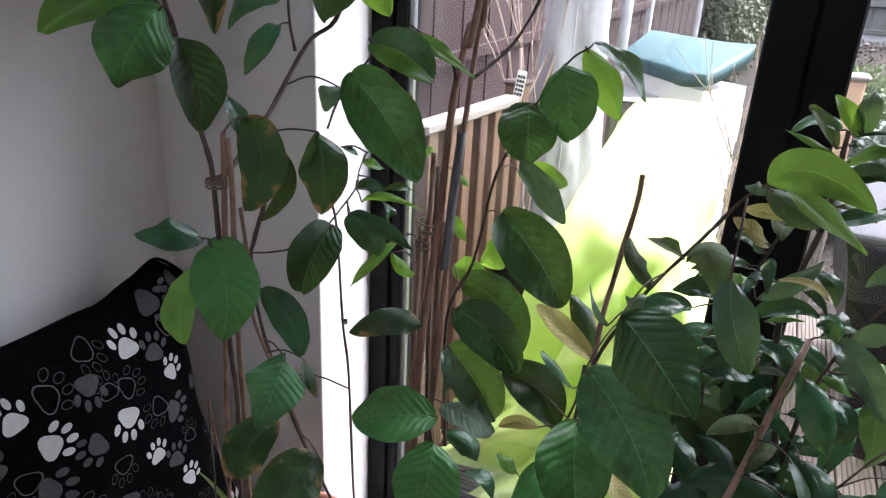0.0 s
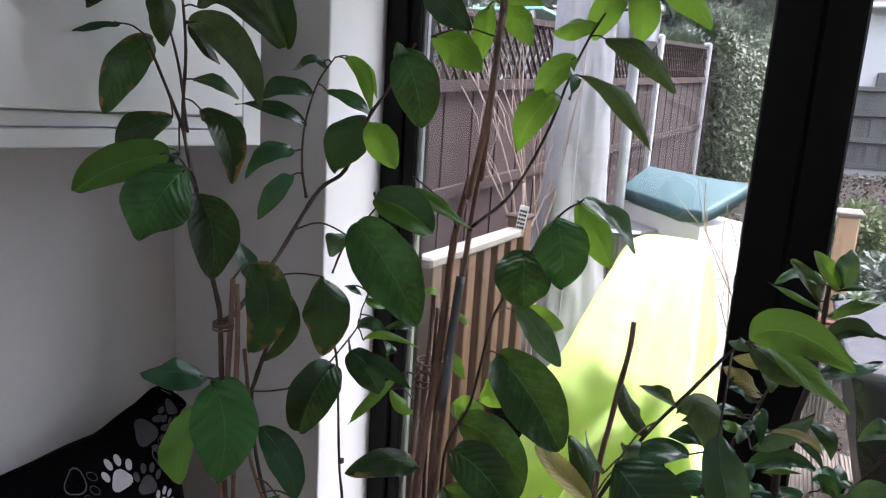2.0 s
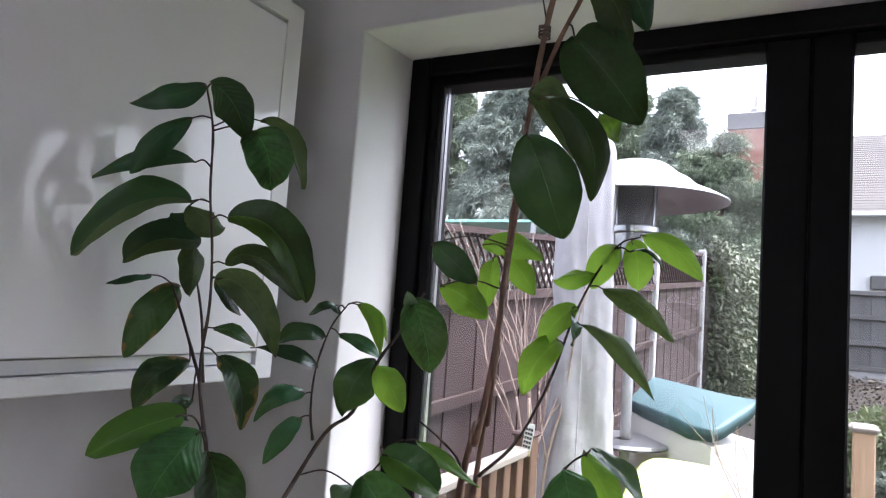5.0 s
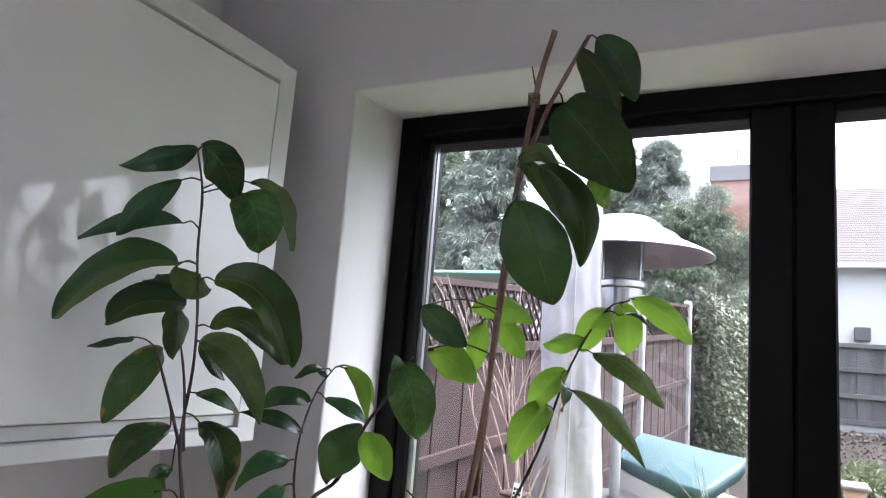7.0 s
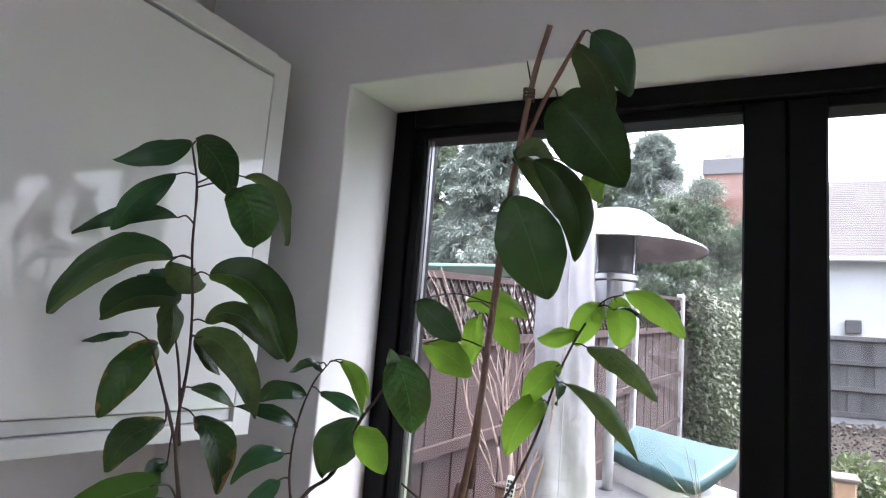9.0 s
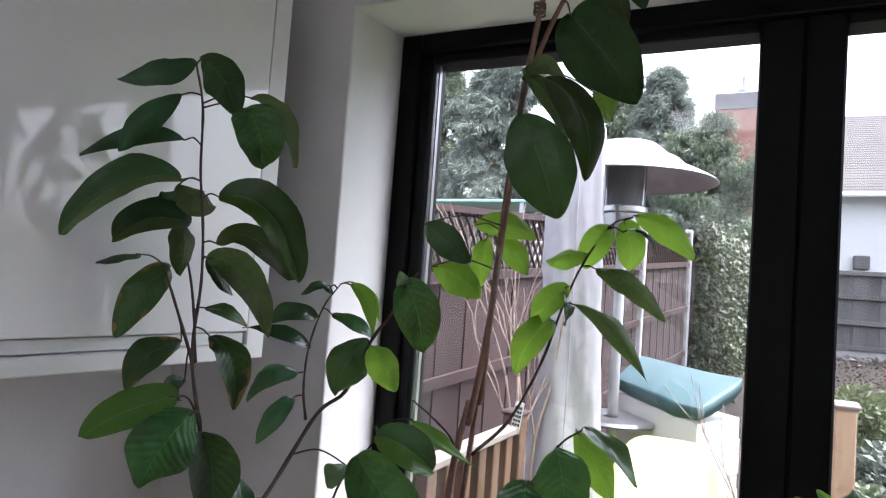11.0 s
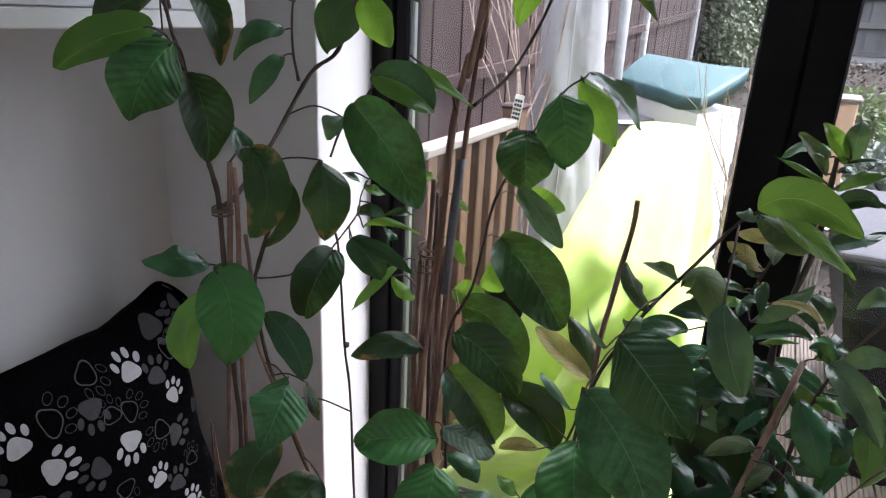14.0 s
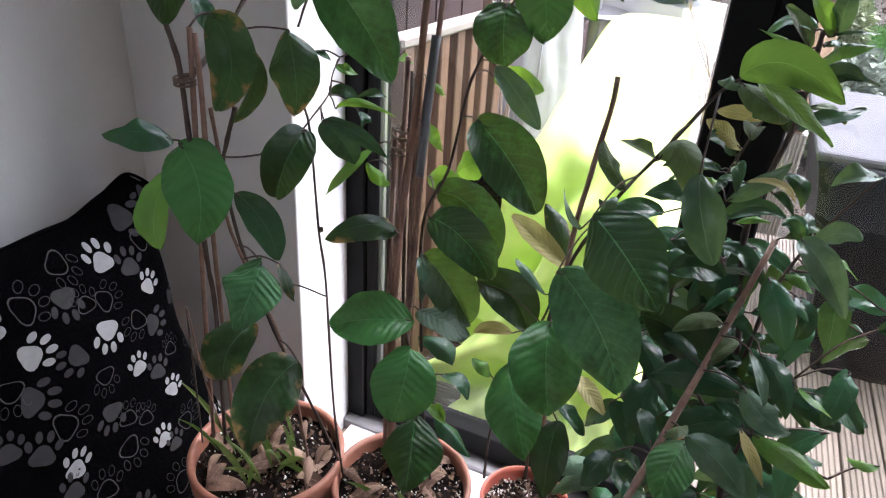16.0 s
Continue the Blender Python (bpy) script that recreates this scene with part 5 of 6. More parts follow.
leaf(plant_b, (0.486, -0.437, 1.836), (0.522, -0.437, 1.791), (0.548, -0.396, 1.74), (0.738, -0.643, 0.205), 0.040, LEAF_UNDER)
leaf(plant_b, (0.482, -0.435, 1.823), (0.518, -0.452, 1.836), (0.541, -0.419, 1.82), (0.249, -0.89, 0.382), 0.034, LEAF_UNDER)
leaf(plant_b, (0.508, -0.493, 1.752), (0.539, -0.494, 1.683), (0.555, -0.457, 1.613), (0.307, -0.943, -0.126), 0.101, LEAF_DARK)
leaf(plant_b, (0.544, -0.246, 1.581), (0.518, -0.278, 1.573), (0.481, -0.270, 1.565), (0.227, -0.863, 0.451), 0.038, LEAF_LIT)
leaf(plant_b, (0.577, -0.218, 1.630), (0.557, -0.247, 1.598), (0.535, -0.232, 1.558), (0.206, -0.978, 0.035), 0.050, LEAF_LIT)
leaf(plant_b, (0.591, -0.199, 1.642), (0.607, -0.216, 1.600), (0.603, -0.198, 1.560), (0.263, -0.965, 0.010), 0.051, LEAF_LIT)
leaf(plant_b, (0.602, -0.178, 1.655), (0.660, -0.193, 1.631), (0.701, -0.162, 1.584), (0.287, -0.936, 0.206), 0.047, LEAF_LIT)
leaf(plant_b, (0.598, -0.236, 1.62), (0.633, -0.254, 1.621), (0.652, -0.23, 1.59), (0.463, -0.501, 0.731), 0.014, LEAF_DARK)
leaf(plant_b, (0.563, -0.260, 1.556), (0.622, -0.270, 1.535), (0.673, -0.242, 1.480), (0.412, -0.813, 0.411), 0.043, LEAF_UNDER)
leaf(plant_b, (0.546, -0.315, 1.496), (0.612, -0.324, 1.467), (0.659, -0.302, 1.391), (0.481, -0.765, 0.428), 0.041, LEAF_UNDER)
leaf(plant_b, (0.528, -0.289, 1.525), (0.506, -0.321, 1.497), (0.479, -0.312, 1.456), (0.144, -0.963, 0.228), 0.046, LEAF_LIT)
leaf(plant_b, (0.521, -0.291, 1.516), (0.536, -0.312, 1.49), (0.526, -0.297, 1.462), (0.964, -0.241, 0.116), 0.030, LEAF_RIBBED)
leaf(plant_b, (0.510, -0.305, 1.468), (0.486, -0.340, 1.434), (0.464, -0.334, 1.380), (0.135, -0.957, 0.256), 0.053, LEAF_LIT)
leaf(plant_b, (0.520, -0.414, 1.243), (0.531, -0.444, 1.207), (0.533, -0.434, 1.166), (0.300, -0.916, 0.265), 0.085, LEAF_GREEN)
leaf(plant_b, (0.562, -0.417, 1.297), (0.582, -0.442, 1.256), (0.585, -0.431, 1.206), (0.246, -0.949, 0.198), 0.079, LEAF_GREEN)
leaf(plant_b, (0.579, -0.381, 1.319), (0.615, -0.400, 1.277), (0.637, -0.382, 1.230), (0.334, -0.912, 0.238), 0.050, LEAF_LIT)
leaf(plant_b, (0.595, -0.396, 1.327), (0.640, -0.412, 1.304), (0.671, -0.393, 1.258), (0.593, -0.483, 0.644), 0.039, LEAF_PALE)
leaf(plant_b, (0.507, -0.395, 1.155), (0.553, -0.415, 1.122), (0.584, -0.401, 1.077), (0.398, -0.791, 0.464), 0.042, LEAF_PALE)
leaf(plant_b, (0.494, -0.362, 1.133), (0.538, -0.373, 1.134), (0.568, -0.349, 1.119), (0.222, -0.881, 0.417), 0.038, LEAF_LIT)
leaf(plant_b, (0.487, -0.402, 1.075), (0.556, -0.425, 1.026), (0.602, -0.423, 0.958), (0.239, -0.894, 0.379), 0.094, LEAF_GREEN, half_tone=(1, LEAF_RIBBED))
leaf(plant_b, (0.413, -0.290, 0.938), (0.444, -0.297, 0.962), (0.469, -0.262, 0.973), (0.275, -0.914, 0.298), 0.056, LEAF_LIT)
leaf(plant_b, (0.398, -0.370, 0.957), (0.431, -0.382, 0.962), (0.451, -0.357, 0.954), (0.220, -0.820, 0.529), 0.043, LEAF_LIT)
leaf(plant_b, (0.434, -0.416, 0.953), (0.501, -0.423, 0.939), (0.544, -0.425, 0.862), (0.339, -0.791, 0.509), 0.073, LEAF_GREEN, half_tone=(1, LEAF_LIGHT))
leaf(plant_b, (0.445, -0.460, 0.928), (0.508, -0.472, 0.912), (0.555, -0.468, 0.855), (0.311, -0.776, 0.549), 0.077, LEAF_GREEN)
leaf(plant_b, (0.440, -0.463, 0.863), (0.495, -0.486, 0.836), (0.536, -0.488, 0.779), (0.331, -0.728, 0.600), 0.081, LEAF_LIGHT, half_tone=(1, LEAF_PALE))
leaf(plant_b, (0.463, -0.520, 0.799), (0.509, -0.530, 0.799), (0.544, -0.515, 0.773), (0.290, -0.189, 0.938), 0.064, LEAF_PALE)
leaf(plant_b, (0.438, -0.475, 0.864), (0.46, -0.505, 0.849), (0.463, -0.509, 0.807), (0.882, -0.126, 0.455), 0.030, LEAF_PALE)
leaf(plant_b, (0.429, -0.530, 0.926), (0.396, -0.567, 0.946), (0.343, -0.592, 0.919), (0.308, -0.536, 0.786), 0.049, LEAF_BROWN)
leaf(plant_b, (0.468, -0.557, 0.803), (0.422, -0.600, 0.814), (0.367, -0.621, 0.799), (0.400, -0.599, 0.694), 0.086, LEAF_GREEN)
leaf(plant_b, (0.457, -0.532, 0.731), (0.472, -0.584, 0.699), (0.467, -0.610, 0.650), (0.271, -0.673, 0.689), 0.109, LEAF_GREEN)
leaf(plant_b, (0.482, -0.557, 0.627), (0.502, -0.608, 0.601), (0.509, -0.639, 0.547), (0.236, -0.609, 0.757), 0.105, LEAF_GREEN)
leaf(plant_b, (0.286, -0.473, 1.074), (0.325, -0.473, 1.091), (0.368, -0.435, 1.066), (0.391, -0.713, 0.582), 0.015, LEAF_LIT)
leaf(plant_b, (0.28, -0.495, 1.061), (0.334, -0.494, 1.05), (0.373, -0.465, 1.01), (0.489, -0.734, 0.472), 0.026, LEAF_RIBBED)
leaf(plant_b, (0.272, -0.489, 1.057), (0.313, -0.500, 1.038), (0.328, -0.485, 1.000), (0.469, -0.795, 0.386), 0.049, LEAF_RIBBED)
leaf(plant_b, (0.338, -0.438, 1.018), (0.319, -0.491, 0.989), (0.288, -0.509, 0.946), (-0.073, -0.686, 0.724), 0.023, LEAF_LIGHT)
leaf(plant_b, (0.265, -0.457, 1.089), (0.293, -0.465, 1.102), (0.306, -0.441, 1.083), (0.377, -0.723, 0.578), 0.022, LEAF_DARK)
leaf(plant_b, (0.294, -0.429, 1.083), (0.327, -0.434, 1.096), (0.338, -0.409, 1.086), (0.3, -0.772, 0.561), 0.015, LEAF_DARK)
leaf(plant_b, (0.306, -0.413, 0.975), (0.337, -0.43, 0.961), (0.347, -0.41, 0.945), (0.5, -0.58, 0.642), 0.025, LEAF_LIT)
leaf(plant_b, (0.269, -0.443, 1.131), (0.294, -0.457, 1.13), (0.301, -0.433, 1.12), (0.407, -0.592, 0.696), 0.018, LEAF_LIGHT)
leaf(plant_b, (0.239, -0.458, 1.15), (0.264, -0.471, 1.15), (0.265, -0.451, 1.138), (0.477, -0.409, 0.778), 0.013, LEAF_DARK)
leaf(plant_b, (0.305, -0.439, 1.067), (0.327, -0.458, 1.06), (0.316, -0.448, 1.044), (0.767, -0.395, 0.505), 0.023, LEAF_DARK)
leaf(plant_b, (0.368, -0.334, 1.032), (0.394, -0.354, 1.02), (0.405, -0.339, 0.991), (0.538, -0.639, 0.551), 0.024, LEAF_LIT)
leaf(plant_b, (0.354, -0.289, 1.092), (0.378, -0.306, 1.087), (0.383, -0.288, 1.07), (0.498, -0.563, 0.66), 0.015, LEAF_LIT)
leaf(plant_b, (0.298, -0.309, 1.121), (0.321, -0.323, 1.131), (0.327, -0.302, 1.119), (0.228, -0.701, 0.676), 0.019, LEAF_LIT)
leaf(plant_b, (0.197, -0.571, 0.787), (0.221, -0.585, 0.791), (0.223, -0.577, 0.764), (0.652, -0.002, 0.758), 0.011, LEAF_RIBBED)
leaf(plant_c, (0.506, -0.387, 0.795), (0.570, -0.397, 0.792), (0.608, -0.402, 0.736), (0.270, -0.709, 0.651), 0.081, LEAF_DARK)
leaf(plant_c, (0.631, -0.304, 0.821), (0.585, -0.320, 0.866), (0.527, -0.302, 0.892), (0.317, -0.775, 0.547), 0.040, LEAF_YELLOW)
leaf(plant_c, (0.629, -0.300, 0.828), (0.611, -0.304, 0.885), (0.577, -0.280, 0.915), (0.360, -0.786, 0.503), 0.042, LEAF_BROWN)
leaf(plant_c, (0.708, -0.558, 1.032), (0.758, -0.594, 1.005), (0.806, -0.601, 0.951), (0.045, -0.871, 0.489), 0.103, LEAF_RIBBED)
leaf(plant_c, (0.673, -0.546, 0.942), (0.743, -0.588, 0.896), (0.783, -0.614, 0.830), (0.072, -0.815, 0.575), 0.107, LEAF_RIBBED)
leaf(plant_c, (0.664, -0.505, 0.835), (0.679, -0.562, 0.796), (0.699, -0.586, 0.737), (0.132, -0.749, 0.649), 0.104, LEAF_GREEN)
leaf(plant_c, (0.610, -0.505, 0.740), (0.645, -0.560, 0.703), (0.675, -0.583, 0.643), (0.246, -0.670, 0.700), 0.092, LEAF_GREEN)
leaf(plant_c, (0.694, -0.492, 0.655), (0.700, -0.545, 0.627), (0.706, -0.570, 0.572), (-0.217, -0.677, 0.703), 0.063, LEAF_DARK)
leaf(plant_c, (0.684, -0.458, 0.664), (0.709, -0.484, 0.665), (0.737, -0.482, 0.635), (0.405, -0.193, 0.894), 0.031, LEAF_DARK)
leaf(plant_c, (0.581, -0.408, 0.730), (0.554, -0.433, 0.746), (0.524, -0.434, 0.728), (0.246, -0.707, 0.663), 0.023, LEAF_YELLOW)
leaf(plant_c, (0.689, -0.397, 0.679), (0.725, -0.425, 0.674), (0.756, -0.425, 0.640), (0.228, -0.514, 0.827), 0.033, LEAF_YELLOW)
leaf(plant_c, (0.568, -0.455, 0.67), (0.558, -0.471, 0.693), (0.534, -0.455, 0.694), (0.498, -0.503, 0.706), 0.026, LEAF_LIGHT)
leaf(plant_b, (0.449, -0.487, 0.721), (0.498, -0.495, 0.724), (0.513, -0.49, 0.693), (0.333, -0.481, 0.811), 0.039, LEAF_DARK)
leaf(plant_b, (0.499, -0.501, 0.677), (0.536, -0.512, 0.686), (0.552, -0.51, 0.652), (0.406, -0.125, 0.905), 0.033, LEAF_DARK)
leaf(plant_b, (0.5, -0.514, 0.599), (0.54, -0.535, 0.596), (0.572, -0.534, 0.56), (0.406, -0.234, 0.883), 0.034, LEAF_DARK)
leaf(plant_b, (0.481, -0.51, 0.612), (0.504, -0.526, 0.621), (0.519, -0.517, 0.596), (0.282, -0.395, 0.874), 0.026, LEAF_LIT)
leaf(plant_c, (0.621, -0.376, 0.8), (0.591, -0.388, 0.84), (0.564, -0.37, 0.847), (0.626, -0.163, 0.763), 0.024, LEAF_PALE)
leaf(plant_c, (0.728, -0.477, 1.043), (0.709, -0.492, 1.074), (0.689, -0.467, 1.098), (0.645, -0.520, 0.560), 0.032, LEAF_UNDER)
leaf(plant_c, (0.758, -0.469, 1.085), (0.737, -0.49, 1.104), (0.71, -0.475, 1.103), (0.351, -0.431, 0.831), 0.024, LEAF_UNDER)
leaf(plant_c, (0.768, -0.555, 1.114), (0.793, -0.578, 1.135), (0.816, -0.584, 1.074), (0.105, -0.663, 0.741), 0.048, LEAF_UNDER)
leaf(plant_c, (0.816, -0.620, 1.128), (0.829, -0.658, 1.095), (0.850, -0.662, 1.051), (0.190, -0.809, 0.556), 0.045, LEAF_PALE)
leaf(plant_c, (0.701, -0.47, 0.992), (0.707, -0.483, 1.02), (0.713, -0.461, 1.023), (-0.41, -0.824, 0.391), 0.032, LEAF_PALE)
leaf(plant_c, (0.680, -0.479, 0.975), (0.664, -0.498, 1.001), (0.648, -0.472, 1.024), (0.786, -0.311, 0.535), 0.014, LEAF_PALE)
leaf(plant_c, (0.830, -0.574, 1.219), (0.867, -0.596, 1.240), (0.925, -0.588, 1.209), (-0.097, -0.895, 0.435), 0.046, LEAF_SUNNY)
leaf(plant_c, (0.841, -0.575, 1.220), (0.882, -0.603, 1.203), (0.925, -0.598, 1.170), (0.318, -0.575, 0.754), 0.030, LEAF_SUNNY)
leaf(plant_c, (0.832, -0.554, 1.209), (0.858, -0.581, 1.201), (0.885, -0.568, 1.182), (0.062, -0.725, 0.686), 0.033, LEAF_UNDER)
leaf(plant_c, (0.833, -0.551, 1.204), (0.821, -0.576, 1.213), (0.810, -0.559, 1.209), (0.163, -0.903, 0.398), 0.015, LEAF_PALE)
leaf(citrus, (0.848, -0.392, 1.098), (0.827, -0.427, 1.123), (0.803, -0.420, 1.134), (0.082, -0.802, 0.592), 0.028, LEAF_YELLOW)
leaf(citrus, (0.867, -0.397, 1.140), (0.838, -0.418, 1.148), (0.811, -0.402, 1.142), (0.032, -0.894, 0.446), 0.021, LEAF_YELLOW)
leaf(citrus, (0.904, -0.353, 1.211), (0.871, -0.378, 1.230), (0.835, -0.361, 1.240), (0.121, -0.855, 0.504), 0.010, LEAF_LIGHT)
leaf(citrus, (0.921, -0.334, 1.240), (0.903, -0.356, 1.265), (0.884, -0.337, 1.285), (0.288, -0.936, 0.201), 0.025, LEAF_LIT)
leaf(citrus, (0.921, -0.336, 1.242), (0.922, -0.357, 1.271), (0.923, -0.340, 1.293), (-0.257, -0.966, -0.009), 0.029, LEAF_PALE)
leaf(citrus, (0.911, -0.363, 1.208), (0.931, -0.383, 1.231), (0.962, -0.367, 1.237), (-0.451, -0.641, 0.620), 0.023, LEAF_LIGHT)
leaf(citrus, (0.915, -0.343, 1.238), (0.939, -0.368, 1.248), (0.966, -0.353, 1.248), (-0.255, -0.371, 0.893), 0.012, LEAF_DARK)
leaf(citrus, (0.907, -0.382, 1.139), (0.940, -0.402, 1.155), (0.974, -0.381, 1.166), (-0.499, -0.439, 0.747), 0.030, LEAF_DARK)
leaf(citrus, (0.92, -0.369, 1.198), (0.947, -0.396, 1.202), (0.979, -0.383, 1.195), (-0.038, -0.345, 0.938), 0.017, LEAF_DARK)
leaf(citrus, (0.848, -0.425, 1.035), (0.883, -0.437, 1.070), (0.912, -0.410, 1.095), (-0.325, -0.813, 0.483), 0.027, LEAF_PALE)
leaf(citrus, (0.861, -0.43, 1.065), (0.899, -0.452, 1.079), (0.926, -0.443, 1.056), (-0.001, -0.529, 0.848), 0.014, LEAF_YELLOW)
leaf(citrus, (0.906, -0.378, 1.069), (0.93, -0.406, 1.068), (0.938, -0.399, 1.035), (0.094, -0.81, 0.579), 0.024, LEAF_DARK)
leaf(citrus, (0.809, -0.365, 1.038), (0.825, -0.388, 1.043), (0.839, -0.369, 1.044), (-0.223, -0.774, 0.592), 0.017, LEAF_LIGHT)
leaf(citrus, (0.846, -0.416, 1.001), (0.879, -0.431, 1.034), (0.922, -0.419, 1.026), (-0.232, -0.647, 0.727), 0.029, LEAF_GREEN)
leaf(citrus, (0.865, -0.401, 0.997), (0.885, -0.42, 1.017), (0.91, -0.405, 1.011), (-0.28, -0.628, 0.726), 0.013, LEAF_LIGHT)
leaf(citrus, (1.004, -0.424, 1.099), (0.977, -0.444, 1.102), (0.958, -0.429, 1.081), (-0.28, -0.518, 0.808), 0.032, LEAF_PALE)
leaf(citrus, (0.941, -0.470, 1.022), (0.971, -0.507, 1.005), (1.003, -0.517, 0.956), (-0.055, -0.834, 0.548), 0.038, LEAF_PALE)
leaf(citrus, (0.974, -0.463, 1.006), (0.985, -0.488, 1.012), (1.009, -0.482, 0.991), (0.284, -0.204, 0.937), 0.013, LEAF_LIGHT)
leaf(citrus, (0.94, -0.443, 0.963), (0.952, -0.468, 0.971), (0.973, -0.46, 0.952), (-0.016, -0.569, 0.822), 0.021, LEAF_LIGHT)
leaf(citrus, (0.922, -0.446, 0.953), (0.94, -0.487, 0.928), (0.959, -0.495, 0.882), (-0.06, -0.838, 0.542), 0.044, LEAF_GREEN)
leaf(citrus, (0.963, -0.43, 0.927), (0.976, -0.465, 0.915), (0.971, -0.461, 0.883), (0.179, -0.789, 0.588), 0.026, LEAF_DARK)
leaf(citrus, (0.886, -0.492, 0.823), (0.831, -0.492, 0.866), (0.782, -0.473, 0.866), (0.077, -0.822, 0.564), 0.063, LEAF_DARK)
leaf(citrus, (0.924, -0.522, 0.819), (0.864, -0.535, 0.836), (0.811, -0.529, 0.813), (0.004, -0.718, 0.696), 0.046, LEAF_DARK)
leaf(citrus, (0.917, -0.534, 0.893), (0.936, -0.574, 0.877), (0.95, -0.582, 0.836), (0.535, -0.461, 0.708), 0.019, LEAF_PALE)
leaf(citrus, (0.935, -0.493, 0.867), (0.961, -0.531, 0.857), (0.978, -0.541, 0.814), (-0.027, -0.749, 0.662), 0.039, LEAF_DARK)
leaf(citrus, (0.921, -0.559, 0.854), (0.947, -0.597, 0.847), (0.977, -0.59, 0.833), (-0.108, -0.684, 0.722), 0.037, LEAF_PALE)
leaf(citrus, (0.978, -0.53, 0.856), (0.995, -0.559, 0.861), (1.02, -0.554, 0.844), (0.259, -0.023, 0.966), 0.018, LEAF_LIGHT)
leaf(citrus, (0.944, -0.535, 0.787), (0.891, -0.559, 0.787), (0.845, -0.564, 0.749), (-0.161, -0.543, 0.824), 0.047, LEAF_DARK)
leaf(citrus, (0.870, -0.617, 0.804), (0.907, -0.643, 0.805), (0.946, -0.650, 0.771), (-0.036, -0.680, 0.733), 0.044, LEAF_PALE)
leaf(citrus, (0.874, -0.611, 0.790), (0.862, -0.662, 0.785), (0.861, -0.686, 0.744), (-0.053, -0.602, 0.797), 0.058, LEAF_GREEN)
leaf(citrus, (0.93, -0.571, 0.803), (0.947, -0.609, 0.797), (0.967, -0.616, 0.764), (0.266, -0.498, 0.825), 0.020, LEAF_YELLOW)
leaf(citrus, (0.946, -0.574, 0.803), (0.983, -0.606, 0.81), (1.03, -0.611, 0.789), (-0.053, -0.464, 0.884), 0.035, LEAF_LIGHT)
leaf(citrus, (0.99, -0.561, 0.78), (1.004, -0.581, 0.798), (1.025, -0.571, 0.788), (-0.252, -0.182, 0.95), 0.021, LEAF_PALE)
leaf(citrus, (0.792, -0.594, 0.721), (0.777, -0.629, 0.72), (0.766, -0.637, 0.687), (-0.055, -0.609, 0.791), 0.041, LEAF_DARK)
leaf(citrus, (1.079, -0.565, 0.806), (1.058, -0.582, 0.816), (1.048, -0.565, 0.804), (-0.066, -0.223, 0.973), 0.017, LEAF_LIGHT)
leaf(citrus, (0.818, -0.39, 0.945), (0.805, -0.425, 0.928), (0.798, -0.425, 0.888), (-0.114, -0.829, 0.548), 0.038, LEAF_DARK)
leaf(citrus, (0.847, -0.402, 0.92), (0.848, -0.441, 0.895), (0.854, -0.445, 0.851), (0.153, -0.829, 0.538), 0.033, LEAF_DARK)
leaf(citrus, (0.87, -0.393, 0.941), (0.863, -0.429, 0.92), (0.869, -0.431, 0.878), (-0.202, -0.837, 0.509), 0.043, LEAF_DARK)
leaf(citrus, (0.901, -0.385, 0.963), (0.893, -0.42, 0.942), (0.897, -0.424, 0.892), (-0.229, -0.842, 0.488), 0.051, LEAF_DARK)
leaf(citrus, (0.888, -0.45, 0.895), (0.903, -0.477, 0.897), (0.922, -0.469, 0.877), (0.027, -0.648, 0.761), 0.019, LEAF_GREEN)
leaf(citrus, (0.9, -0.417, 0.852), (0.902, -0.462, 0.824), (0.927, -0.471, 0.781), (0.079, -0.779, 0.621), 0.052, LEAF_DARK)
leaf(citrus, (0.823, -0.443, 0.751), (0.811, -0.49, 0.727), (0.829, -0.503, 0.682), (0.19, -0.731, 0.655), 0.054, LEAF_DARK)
leaf(citrus, (0.883, -0.5, 0.725), (0.925, -0.522, 0.741), (0.967, -0.526, 0.714), (-0.054, -0.526, 0.849), 0.036, LEAF_GREEN)
# <<< plants

# inner foliage of the citrus, mostly in a green darkened for shade
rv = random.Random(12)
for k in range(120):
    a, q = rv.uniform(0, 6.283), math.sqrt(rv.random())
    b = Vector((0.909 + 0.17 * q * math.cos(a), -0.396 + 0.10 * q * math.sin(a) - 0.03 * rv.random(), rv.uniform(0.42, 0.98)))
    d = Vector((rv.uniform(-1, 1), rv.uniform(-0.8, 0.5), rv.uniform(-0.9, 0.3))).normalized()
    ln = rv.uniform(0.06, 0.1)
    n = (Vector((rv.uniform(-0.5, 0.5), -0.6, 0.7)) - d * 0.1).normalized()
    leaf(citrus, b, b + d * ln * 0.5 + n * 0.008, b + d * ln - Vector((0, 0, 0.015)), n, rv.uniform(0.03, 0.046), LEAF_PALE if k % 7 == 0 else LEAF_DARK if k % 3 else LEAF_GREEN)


# strappy weeds and fallen dry leaves in the pots
LEAF_DRY = leaf_mat("leaf_dry", (0.08, 0.045, 0.03), (0.3, 0.2, 0.145), 0.8, 0.1, 0.0, brown=0.2, back=(0.3, 0.18, 0.08))
LEAF_WEED = leaf_mat("leaf_weed", (0.05, 0.085, 0.022), (0.16, 0.21, 0.075), 0.45, 0.25, 0.1)
LEAF_CRUMB = mat("leaf_crumbs", (0.02, 0.011, 0.007), 0.9, col2=(0.16, 0.095, 0.06), scale=60)
weed = thing("weed_tuft", (0.19, -0.63, 0.39), "tuft of narrow green strap-leaved weeds in the pot", "weed")
STEM_POINTS[weed] = []
